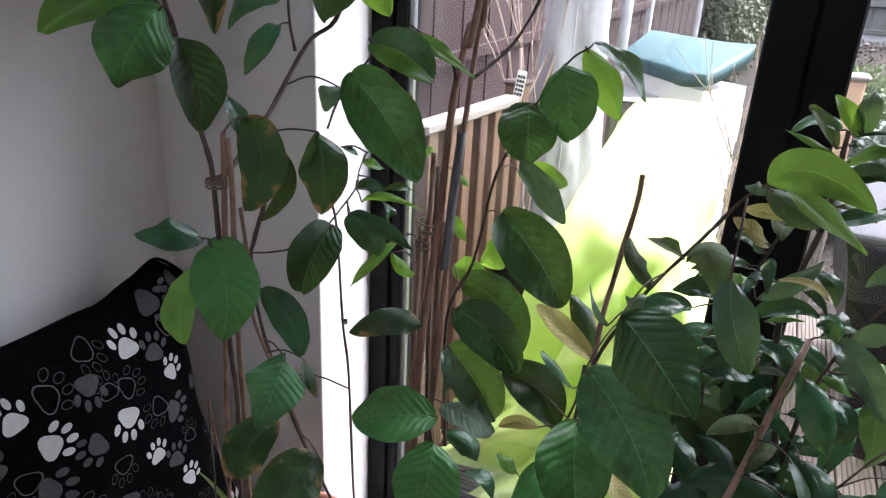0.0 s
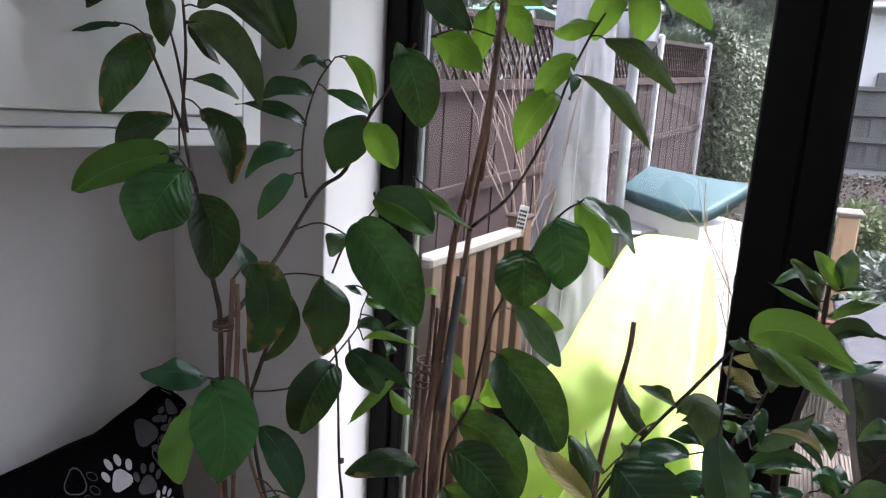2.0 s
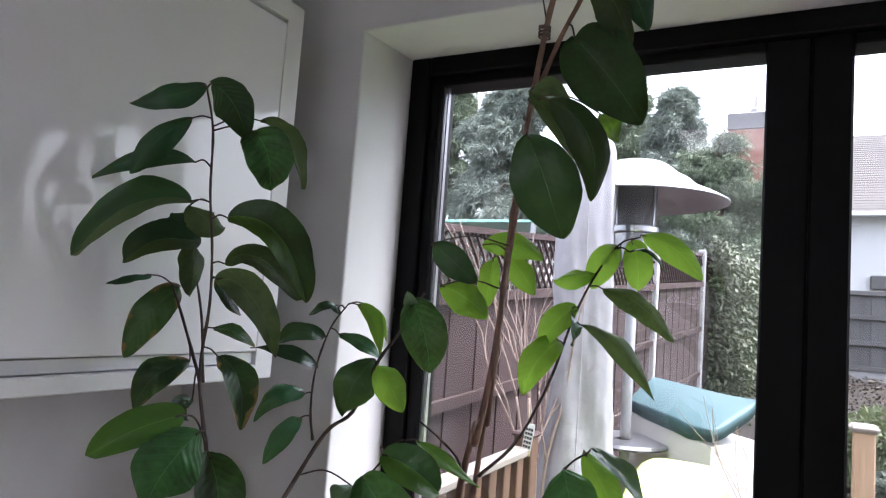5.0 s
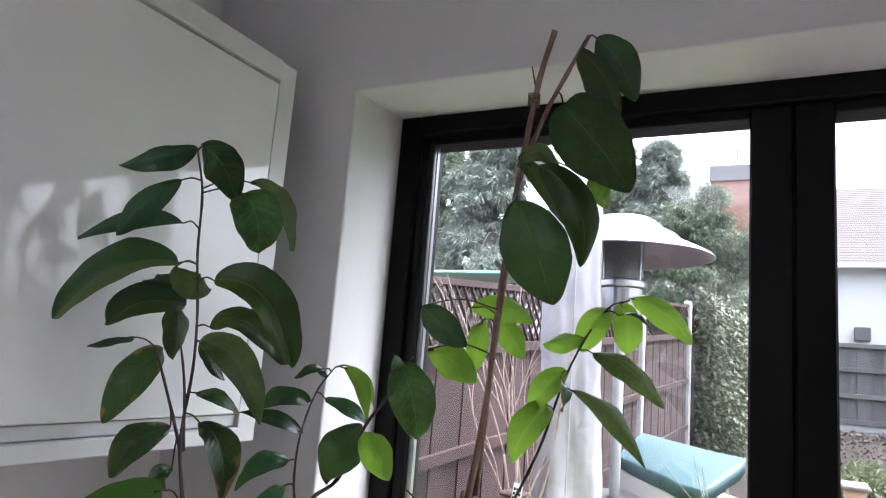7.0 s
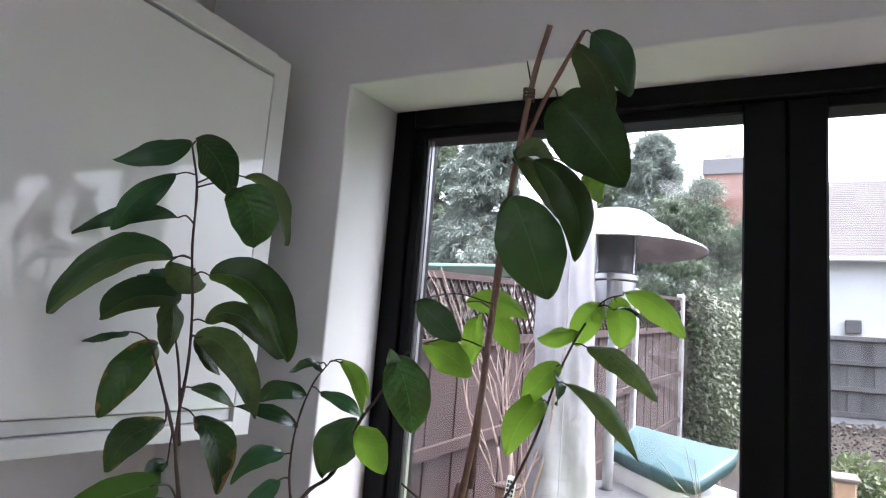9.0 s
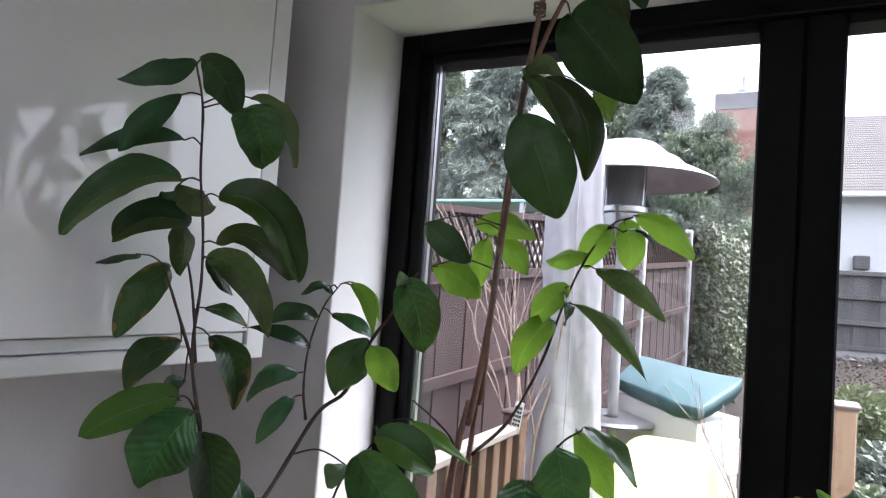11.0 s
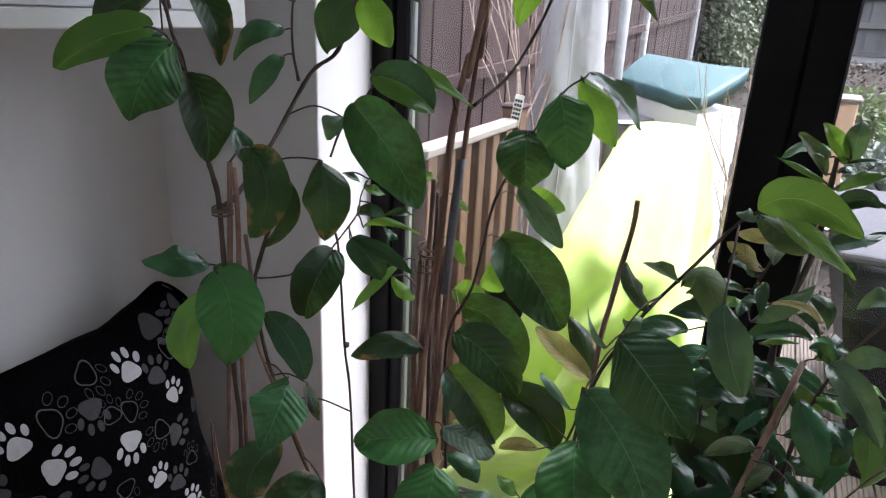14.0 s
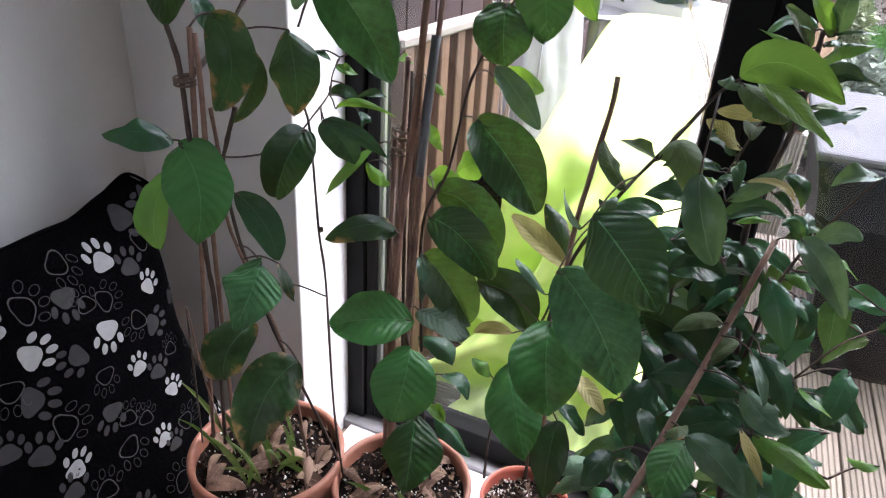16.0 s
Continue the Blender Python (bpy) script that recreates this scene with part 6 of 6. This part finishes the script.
for k in range(24):
    a = rv.uniform(0, 6.283)
    q = rv.uniform(0.01, 0.105)
    b = Vector((0.185 + q * math.cos(a), -0.58 + 0.85 * q * math.sin(a), 0.385))
    d = Vector((rv.uniform(-0.6, 0.6), rv.uniform(-0.6, 0.2), 1)).normalized()
    ln = rv.uniform(0.07, 0.2)
    leaf(weed, b, b + d * ln * 0.55, b + d * ln + Vector((d.x, d.y, -0.4)) * ln * 0.25, Vector((-d.x + rv.uniform(-0.3, 0.6), -0.8, 0.3)), rv.uniform(0.008, 0.015), LEAF_WEED, petiole=False)
for px, py, r, z, cnt in ((0.175, -0.557, 0.115, 0.396, 16), (0.428, -0.487, 0.1, 0.376, 18)):
    for k in range(cnt):
        a, q = rv.uniform(0, 6.283), r * math.sqrt(rv.random())
        c = (px + q * math.cos(a), py + q * math.sin(a), z)
        dl = thing("dry_leaf", c, "curled dry brown leaf lying on the soil", "dry leaf", "fallen leaves")
        an = rv.uniform(0, 6.283)
        d = Vector((math.cos(an), math.sin(an), 0))
        ln = rv.uniform(0.045, 0.085)
        b = Vector(c) - d * ln / 2
        leaf(dl, b, Vector(c) + Vector((0, 0, rv.uniform(0.006, 0.026))), b + d * ln + Vector((0, 0, rv.uniform(0.0, 0.02))), (rv.uniform(-0.6, 0.6), rv.uniform(-0.8, 0.2), 1), ln * rv.uniform(0.3, 0.5), LEAF_DRY, petiole=False)


# crumbs of dead leaf and bark on the soil
for px, py, r, z in ((0.175, -0.557, 0.125, 0.397), (0.428, -0.487, 0.112, 0.377), (0.635, -0.36, 0.075, 0.307)):
    def crumb_place(g, px=px, py=py, r=r, z=z):
        a, q = 6.283 * g.random(), r * math.sqrt(g.random())
        return (px + q * math.cos(a), py + q * math.sin(a), z + 0.006 * g.random()), (g.normal(), g.normal(), 0.2)
    me = leaf_cloud(260, crumb_place, 0.012, int(px * 1000))
    me.materials.append(LEAF_CRUMB)
    tagged(new("leaf_litter", me), "brown leaf crumbs and bark chips on the potting soil", "leaf litter", kind="stuff")
wb = thing("weed_tuft", (0.44, -0.56, 0.375), "sparse tuft of narrow green weeds in the pot", "weed")
STEM_POINTS[wb] = []
for k in range(8):
    a = rv.uniform(0, 6.283)
    b = Vector((0.43 + 0.06 * math.cos(a), -0.56 + 0.04 * math.sin(a), 0.37))
    d = Vector((rv.uniform(-0.7, 0.7), rv.uniform(-0.7, 0.2), 1)).normalized()
    ln = rv.uniform(0.05, 0.1)
    leaf(wb, b, b + d * ln * 0.55, b + d * ln + Vector((d.x, d.y, -0.4)) * ln * 0.2, Vector((-d.x + 0.3, -0.8, 0.3)), rv.uniform(0.007, 0.012), LEAF_WEED, petiole=False)


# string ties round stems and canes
# dense small leaves along the citrus stems, about half in the shade-darkened green
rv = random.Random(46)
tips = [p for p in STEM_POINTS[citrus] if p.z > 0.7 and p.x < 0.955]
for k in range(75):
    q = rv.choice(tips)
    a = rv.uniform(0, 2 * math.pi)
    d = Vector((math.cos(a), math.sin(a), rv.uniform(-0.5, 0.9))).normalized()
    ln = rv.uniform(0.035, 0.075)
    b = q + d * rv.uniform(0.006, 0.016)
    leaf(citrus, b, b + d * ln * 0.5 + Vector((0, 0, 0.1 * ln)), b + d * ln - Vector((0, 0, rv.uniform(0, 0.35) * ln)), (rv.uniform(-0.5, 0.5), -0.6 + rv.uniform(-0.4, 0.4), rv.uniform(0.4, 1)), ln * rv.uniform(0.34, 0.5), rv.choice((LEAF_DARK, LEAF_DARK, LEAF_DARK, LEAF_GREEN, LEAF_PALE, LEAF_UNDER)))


def tie(plant, c, r, turns, m):
    bm = bmesh.new()
    c = Vector(c)
    for k in range(turns):
        pts = []
        tilt = rv.uniform(-0.25, 0.25)
        for i in range(13):
            a = 2 * math.pi * i / 12
            pts.append(c + Vector((r * math.cos(a), r * math.sin(a), (k - turns / 2) * 0.004 + tilt * r * math.cos(a + k))))
        tube(pts, 0.0015, n=5, bm=bm)
    part("string_tie", bm, m, plant, smooth=True)


M_TWINE = mat("garden_twine", (0.09, 0.065, 0.045), 0.9, col2=(0.2, 0.155, 0.12), scale=60)
tie(plant_a, (0.262, -0.742, 1.164), 0.0115, 3, M_TWINE)
tie(plant_b, (0.396, -0.455, 1.054), 0.019, 4, M_TWINE)
tie(plant_b, (0.395, -0.46, 1.028), 0.018, 3, M_TWINE)
tie(plant_b, (0.511, -0.46, 1.915), 0.008, 5, M_TWINE)
tie(plant_b, (0.306, -0.55, 0.911), 0.0034, 2, M_TWINE)

# ---- paw-print cushion leaning on the wall ----
M_CUSH = mat("black_cushion_fabric", (0.0012, 0.0012, 0.0015), 0.95, var=0.4, scale=14, bump=0.3, bscale=240, spec=0.03)
M_PAW = [mat("print_white", (0.24, 0.236, 0.242), 0.85, var=0.12, scale=60), mat("print_grey", (0.0155, 0.0148, 0.0165), 0.9, var=0.25, scale=60), mat("print_line", (0.045, 0.0435, 0.045), 0.9, var=0.15, scale=60)]
CY, CZ, HW, HH = -0.756, 0.415, 0.365, 0.435


def ear(u):
    """How far the top edge has risen towards a corner, from 0 to 1."""
    k = min(1.0, max(0.0, (abs(u) - 0.58) / 0.3))
    return k * k * (3 - 2 * k)


def cushion_at(u, v, side=1):
    sag = 0.045
    y = CY + HW * u * (1 - sag * (1 - v * v)) + max(0.0, u) ** 4 * (0.045 * max(0.0, v) ** 3 + 0.085 * max(0.0, 0.25 - v))
    z = CZ + HH * v - 0.02 * ear(u) * max(0.0, v) ** 4 - 0.065 * (1 - ear(u)) * max(0.0, v) ** 2 - 0.05 * max(0.0, abs(u) - 0.9) * 10 * max(0.0, v) ** 6
    lean = -0.27 + 0.17 * (1 - (z + 0.02) / 0.87)
    th = 0.105 * max(0.0, (1 - u ** 4) * (1 - v ** 4)) ** 0.55
    wr = 0.012 * noise.noise((y * 6, z * 6, 3)) + 0.006 * noise.noise((y * 15, z * 9, 7))
    return Vector((lean + side * th + wr * (th > 0.01), y, z))


cu = thing("cushion", (-0.15, CY, -0.02), "large black cushion printed with white and grey paw prints", "cushion")
for side, nm in ((1, "front_panel"), (-1, "back_panel")):
    bm = bmesh.new()
    n = 36
    g = [[bm.verts.new(cushion_at(2 * i / n - 1, 2 * j / n - 1, side)) for i in range(n + 1)] for j in range(n + 1)]
    for j in range(n):
        for i in range(n):
            bm.faces.new((g[j][i], g[j][i + 1], g[j + 1][i + 1], g[j + 1][i]))
    part(nm, bm, M_CUSH, cu, smooth=True)
pts = [cushion_at(u, v) for u, v in [(k / 10 - 1, -1) for k in range(20)] + [(1, k / 10 - 1) for k in range(20)] + [(1 - k / 10, 1) for k in range(20)] + [(-1, 1 - k / 10) for k in range(21)]]
part("piping", tube(pts, 0.004, n=6), M_CUSH, cu, "black seam", smooth=True)


def paw(y, z, size, ang, style):
    """One printed paw: pad and four toes, filled or as an outline, laid on the cushion's front."""
    bm = bmesh.new()

    def put(x, h):
        c, s = math.cos(ang), math.sin(ang)
        yy, zz = y + size * (x * c - h * s), z + size * (x * s + h * c)
        u, v = (yy - CY) / HW, (zz - CZ) / HH
        if abs(u) > 0.97 or abs(v) > 0.97:
            return None
        u /= 1 - 0.045 * (1 - v * v)
        v += 0.065 / HH * (1 - ear(u)) * max(0.0, v) ** 2
        if abs(u) > 0.98 or abs(v) > 0.98:
            return None
        return cushion_at(u, v) + Vector((0.0016, 0, 0))

    def blob(cx, cz, rx, rz, rot, tri=0.0):
        n = 20
        ring = []
        for k in range(n):
            a = 2 * math.pi * k / n
            q = 1 + tri * math.cos(3 * (a - math.pi / 2))
            x, h = rx * q * math.cos(a), rz * q * math.sin(a)
            ring.append((x * math.cos(rot) - h * math.sin(rot), x * math.sin(rot) + h * math.cos(rot)))
        out = [put(cx + x, cz + h) for x, h in ring]
        inn = [put(cx + x * (0.9 if style == 2 else 0.5), cz + h * (0.9 if style == 2 else 0.5)) for x, h in ring]
        mid = put(cx, cz)
        if mid is None or any(p is None for p in out + inn):
            return
        vo, vi = [bm.verts.new(p) for p in out], [bm.verts.new(p) for p in inn]
        for k in range(n):
            bm.faces.new((vo[k], vo[(k + 1) % n], vi[(k + 1) % n], vi[k]))
        if style != 2:
            vm = bm.verts.new(mid)
            for k in range(n):
                bm.faces.new((vi[k], vi[(k + 1) % n], vm))

    blob(0, -0.18, 0.36, 0.29, 0, 0.13)
    for cx, cz, r in ((-0.42, 0.12, 0.35), (-0.16, 0.36, 0.12), (0.16, 0.36, -0.12), (0.42, 0.12, -0.35)):
        blob(cx, cz, 0.105, 0.165, r)
    if len(bm.faces):
        part("paw_print", bm, M_PAW[style], cu, smooth=True)
    else:
        bm.free()


PAWS_W = [(-0.564, 0.736, 0.066, 0.00), (-0.494, 0.651, 0.054, -0.79), (-0.622, 0.610, 0.070, 2.79), (-0.749, 0.649, 0.074, -1.40), (-0.581, 0.522, 0.055, 0.00), (-0.522, 0.432, 0.051, -0.79), (-0.582, 0.354, 0.053, 0.00), (-0.759, 0.428, 0.065, -0.52)]
PAWS_G = [(-0.479, 0.776, 0.075, -1.92), (-0.516, 0.704, 0.062, -0.35), (-0.666, 0.696, 0.069, 2.97), (-0.510, 0.573, 0.067, -1.75), (-0.700, 0.606, 0.064, 1.92), (-0.774, 0.571, 0.078, -1.92), (-0.669, 0.462, 0.071, 2.79), (-0.801, 0.490, 0.069, -0.52), (-0.540, 0.487, 0.057, -0.35), (-0.560, 0.324, 0.051, -0.17), (-0.777, 0.393, 0.065, -0.35), (-0.847, 0.526, 0.061, -0.17), (-0.432, 0.802, 0.057, 2.36), (-0.440, 0.592, 0.046, -1.75)]
PAWS_O = [(-0.465, 0.734, 0.068, -1.22), (-0.636, 0.748, 0.068, -2.62), (-0.724, 0.724, 0.078, -1.40), (-0.634, 0.687, 0.057, 0.00), (-0.589, 0.670, 0.064, -1.40), (-0.559, 0.597, 0.066, 2.09), (-0.658, 0.537, 0.063, 2.97), (-0.812, 0.599, 0.071, 2.79), (-0.742, 0.506, 0.078, -1.57), (-0.634, 0.445, 0.061, -0.35), (-0.651, 0.371, 0.072, -2.79), (-0.599, 0.419, 0.053, -0.35), (-0.512, 0.345, 0.065, -1.05), (-0.721, 0.350, 0.069, -0.35), (-0.490, 0.508, 0.051, -0.35)]
done = []
for style, L_ in ((1, PAWS_G), (2, PAWS_O), (0, PAWS_W)):
    for y, z, size, turn in L_:
        paw(y, z + 0.006, 0.88 * size, turn, style)
        done.append((y, z))
for k in range(400):
    y, z = rv.uniform(-1.12, -0.42), rv.uniform(0.03, 0.85)
    if min((y - a) ** 2 + (z - b) ** 2 for a, b in done) > 0.068 ** 2:
        paw(y, z, rv.uniform(0.052, 0.068), rv.uniform(-0.7, 0.7), rv.choice((0, 1, 1, 1, 2, 2, 2)))
        done.append((y, z))

# ---- small things outdoors ----
M_TWIG = mat("bare_pale_twig", (0.25, 0.17, 0.14), 0.8, col2=(0.42, 0.32, 0.28), scale=30)
sh = thing("bare_shrub", (-0.03, 1.05, -0.35), "leafless shrub with pale upright twigs behind the railing", "shrub")


def twig(p, d, ln, r, depth, bm):
    q = p + d * ln
    m = p.lerp(q, 0.5) + Vector((rv.uniform(-1, 1), rv.uniform(-1, 1), 0)) * ln * 0.06
    tube([p, m, q], r, r * 0.7, 5, bm=bm)
    if depth:
        for k in range(rv.choice((2, 2, 3))):
            e = (d + Vector((rv.uniform(-0.5, 0.5), rv.uniform(-0.5, 0.5), rv.uniform(-0.1, 0.4)))).normalized()
            twig(q if k else m, e, ln * rv.uniform(0.55, 0.85), r * 0.65, depth - 1, bm)


for k in range(4):
    bm = bmesh.new()
    twig(Vector((-0.03 + 0.02 * k, 1.03 + 0.02 * k, -0.36)), Vector((rv.uniform(-0.06, 0.06), rv.uniform(-0.05, 0.05), 1)).normalized(), 1.15, 0.008, 0, bm)
    twig(Vector((-0.04 + 0.02 * k, 1.03 + 0.02 * k, 0.75)), Vector((rv.uniform(-0.15, 0.15), rv.uniform(-0.05, 0.05), 1)).normalized(), 0.45, 0.007, 3, bm)
    part("branch", bm, M_TWIG, sh, smooth=True)
dry = thing("dry_weed", (0.73, 0.97, DECK_Z), "tall dead weed stalks standing beside the storage box", "dry plant")
for k in range(3):
    bm = bmesh.new()
    twig(Vector((0.735 + 0.012 * k, 0.96 + 0.02 * k, DECK_Z)), Vector((rv.uniform(-0.015, 0.0), 0.01, 1)).normalized(), 0.75, 0.0035, 0, bm)
    twig(Vector((0.728 + 0.012 * k, 0.967 + 0.02 * k, 0.62)), Vector((rv.uniform(-0.08, 0.02), 0, 1)).normalized(), 0.3, 0.003, 2, bm)
    part("stalk", bm, M_TWIG, dry, smooth=True)
tagp = thing("plant_tag", (0.07, 0.79, 1.03), "white plastic plant label printed with a dark grid", "plant label")
TM = Matrix.Translation((0.07, 0.785, 1.12)) @ Matrix.Rotation(radians(8), 4, "Y")
bm = box(-0.016, 0.016, -0.001, 0.001, -0.075, 0.03, 0.0008)
bmesh.ops.transform(bm, matrix=TM, verts=bm.verts)
part("card", bm, mat("tag_white", (0.7, 0.7, 0.66), 0.5), tagp)
for i in range(3):
    for j in range(5):
        bm = box(-0.013 + 0.009 * i, -0.006 + 0.009 * i, -0.0016, -0.0011, -0.05 + 0.014 * j, -0.041 + 0.014 * j)
        bmesh.ops.transform(bm, matrix=TM, verts=bm.verts)
        part("print_bar", bm, M_FRAME, tagp)
bm = box(-0.014, 0.014, -0.0017, -0.0011, -0.073, -0.058)
bmesh.ops.transform(bm, matrix=TM, verts=bm.verts)
part("print_band", bm, mat("tag_yellow", (0.6, 0.55, 0.2), 0.5), tagp)
# dark planter with a crumpled teal bag on top, beside the railing
part_pot = thing("black_planter", (0.15, 0.72, DECK_Z), "tall black plastic planter on the deck", "planter")
part("shell", lathe([(0, -0.1), (0.085, -0.1), (0.105, 0.55), (0.115, 0.56), (0.115, 0.6), (0.1, 0.6), (0.095, 0.55), (0, 0.54)], (0.15, 0.72), 32), M_FRAME, part_pot, smooth=True)
bm = bmesh.new()
bmesh.ops.create_icosphere(bm, subdivisions=4, radius=0.062, matrix=Matrix.Translation((0.13, 0.70, 0.6)) @ Matrix.Diagonal((1, 0.8, 0.75, 1)))
for v in bm.verts:
    k = 1 - abs(noise.noise(v.co * 32)) * 0.5 + 0.2 * noise.noise(v.co * 70)
    v.co = Vector((0.13, 0.70, 0.6)) + (v.co - Vector((0.13, 0.70, 0.6))) * k
solo("teal_bag", bm, mat("teal_polythene", (0.01, 0.28, 0.3), 0.3, var=0.3, scale=30), "crumpled teal plastic bag on the black planter", "bag", at=(0.13, 0.7, 0.55), smooth=True)
# pale green canopy edge beyond the fence
can = thing("canopy", (-2.0, 3.0, -0.35), "mint green plastic canopy beyond the fence", "canopy")
M_MINT = mat("mint_plastic", (0.3, 0.6, 0.5), 0.4)
part("roof_edge", box(-3.2, -0.72, 2.98, 3.5, 2.135, 2.155, 0.004), M_MINT, can)
for x in (-3.1, -0.8):
    part("leg", box(x - 0.015, x + 0.015, 2.99, 3.02, -0.36, 2.134), M_STEEL, can)
# shrubs and stones in the border
for i, (x, y, r, n, c1, c2) in enumerate(((1.5, 4.25, 0.23, 900, (0.03, 0.045, 0.03), (0.2, 0.23, 0.19)), (1.36, 3.7, 0.17, 500, (0.03, 0.05, 0.025), (0.2, 0.24, 0.14)), (1.45, 5.6, 0.22, 700, (0.04, 0.065, 0.028), (0.2, 0.23, 0.115)))):
    z0 = ground_z(y)
    b = thing("border_shrub", (x, y, z0), "small variegated evergreen shrub in the border", "shrub", "border shrubs")
    part("trunk", tube([(x, y, z0 - 0.05), (x + 0.03, y, z0 + 0.2), (x, y + 0.02, z0 + 0.4)], 0.02, 0.006, 6), M_BARK, b)

    def sp(g, x=x, y=y, r=r, z0=z0):
        d = Vector(g.normal(0, 1, 3)).normalized()
        q = r * g.random() ** 0.4 * (1 + 0.3 * noise.noise(d * 2.5))
        return (x + d.x * q, y + d.y * q, z0 + 0.3 + d.z * q * 1.25), (d.x, d.y, d.z * 0.5 - 0.2)
    me = leaf_cloud(n, sp, 0.075, 30 + i)
    me.materials.append(mat("border_leaf", c1, 0.55, col2=c2, scale=14, trans=0.2))
    o = new("crown", me)
    o.parent = b
    o.matrix_parent_inverse = Matrix.Translation(-OFF[b])
    tagged(o, kind="stuff")
# lawn beyond the border
bm = bmesh.new()
rows = []
for k in range(9):
    y = 4.65 + 0.22 * k
    x0 = 1.56 + 0.03 * k + 0.05 * noise.noise((0.0, y * 2.2, 4.0))
    rows.append([bm.verts.new((x0 + (7.0 - x0) * (i / 14) ** 1.6, y, ground_z(y) + 0.05)) for i in range(15)])
for a, b in zip(rows, rows[1:]):
    for i in range(14):
        bm.faces.new((a[i], a[i + 1], b[i + 1], b[i]))
solo("lawn", bm, M_GRASS, "mown green lawn beyond the border", "lawn", "structure", smooth=True)


def blade_place(g):
    y = 4.65 + 1.76 * g.random()
    return (1.6 + 1.6 * g.random() ** 1.3, y, ground_z(y) + 0.045), (0.4 * g.normal(), 0.4 * g.normal(), 1.0)


me = leaf_cloud(6000, blade_place, 0.05, 79, True)
me.materials.append(M_GRASS)
tagged(new("lawn_blades", me), "short green grass blades of the lawn", "grass", kind="stuff")


def litter_place(g):
    y = 2.6 + 6.2 * g.random()
    x = 0.7 + 2.6 * g.random()
    return (x, y, ground_z(y) + 0.02 + 0.05 * g.random()), (g.normal(), g.normal(), 0.25)


me = leaf_cloud(9000, litter_place, 0.035, 77)
me.materials.append(mat("leaf_litter", (0.012, 0.01, 0.007), 0.95, col2=(0.085, 0.06, 0.042), scale=3))
tagged(new("leaf_litter", me), "brown dead leaves scattered over the earth bed", "leaf litter", kind="stuff")


def tuft_place(g):
    k = int(g.integers(26))
    q = random.Random(k)
    y = 4.9 + 1.6 * q.random()
    x = 1.15 + 0.42 * q.random()
    return (x + 0.06 * g.normal(), y + 0.06 * g.normal(), ground_z(y) + 0.03), (0.5 * g.normal(), 0.5 * g.normal(), 1.2)


me = leaf_cloud(1000, tuft_place, 0.17, 78, True)
me.materials.append(mat("weed_tufts", (0.022, 0.04, 0.016), 0.7, col2=(0.12, 0.14, 0.065), scale=3, trans=0.2))
tagged(new("grass_tufts", me), "tufts of yellow-green grass on the earth bed", "grass", kind="stuff")
for k in range(90):
    x, y = 0.9 + rv.random() * 2.2, 3.6 + rv.random() * 5.0
    bm = bmesh.new()
    c = Vector((x, y, ground_z(y) + 0.04))
    bmesh.ops.create_icosphere(bm, subdivisions=2, radius=rv.uniform(0.01, 0.035), matrix=Matrix.Translation(c) @ Matrix.Diagonal((1.3, 1, 0.75, 1)))
    for v in bm.verts:
        v.co += (v.co - c) * 0.4 * noise.noise(v.co * 5)
    solo("garden_stone", bm, M_STONE, "rough grey-brown stone in the earth bed", "stone", group="garden stones", at=c, smooth=False)
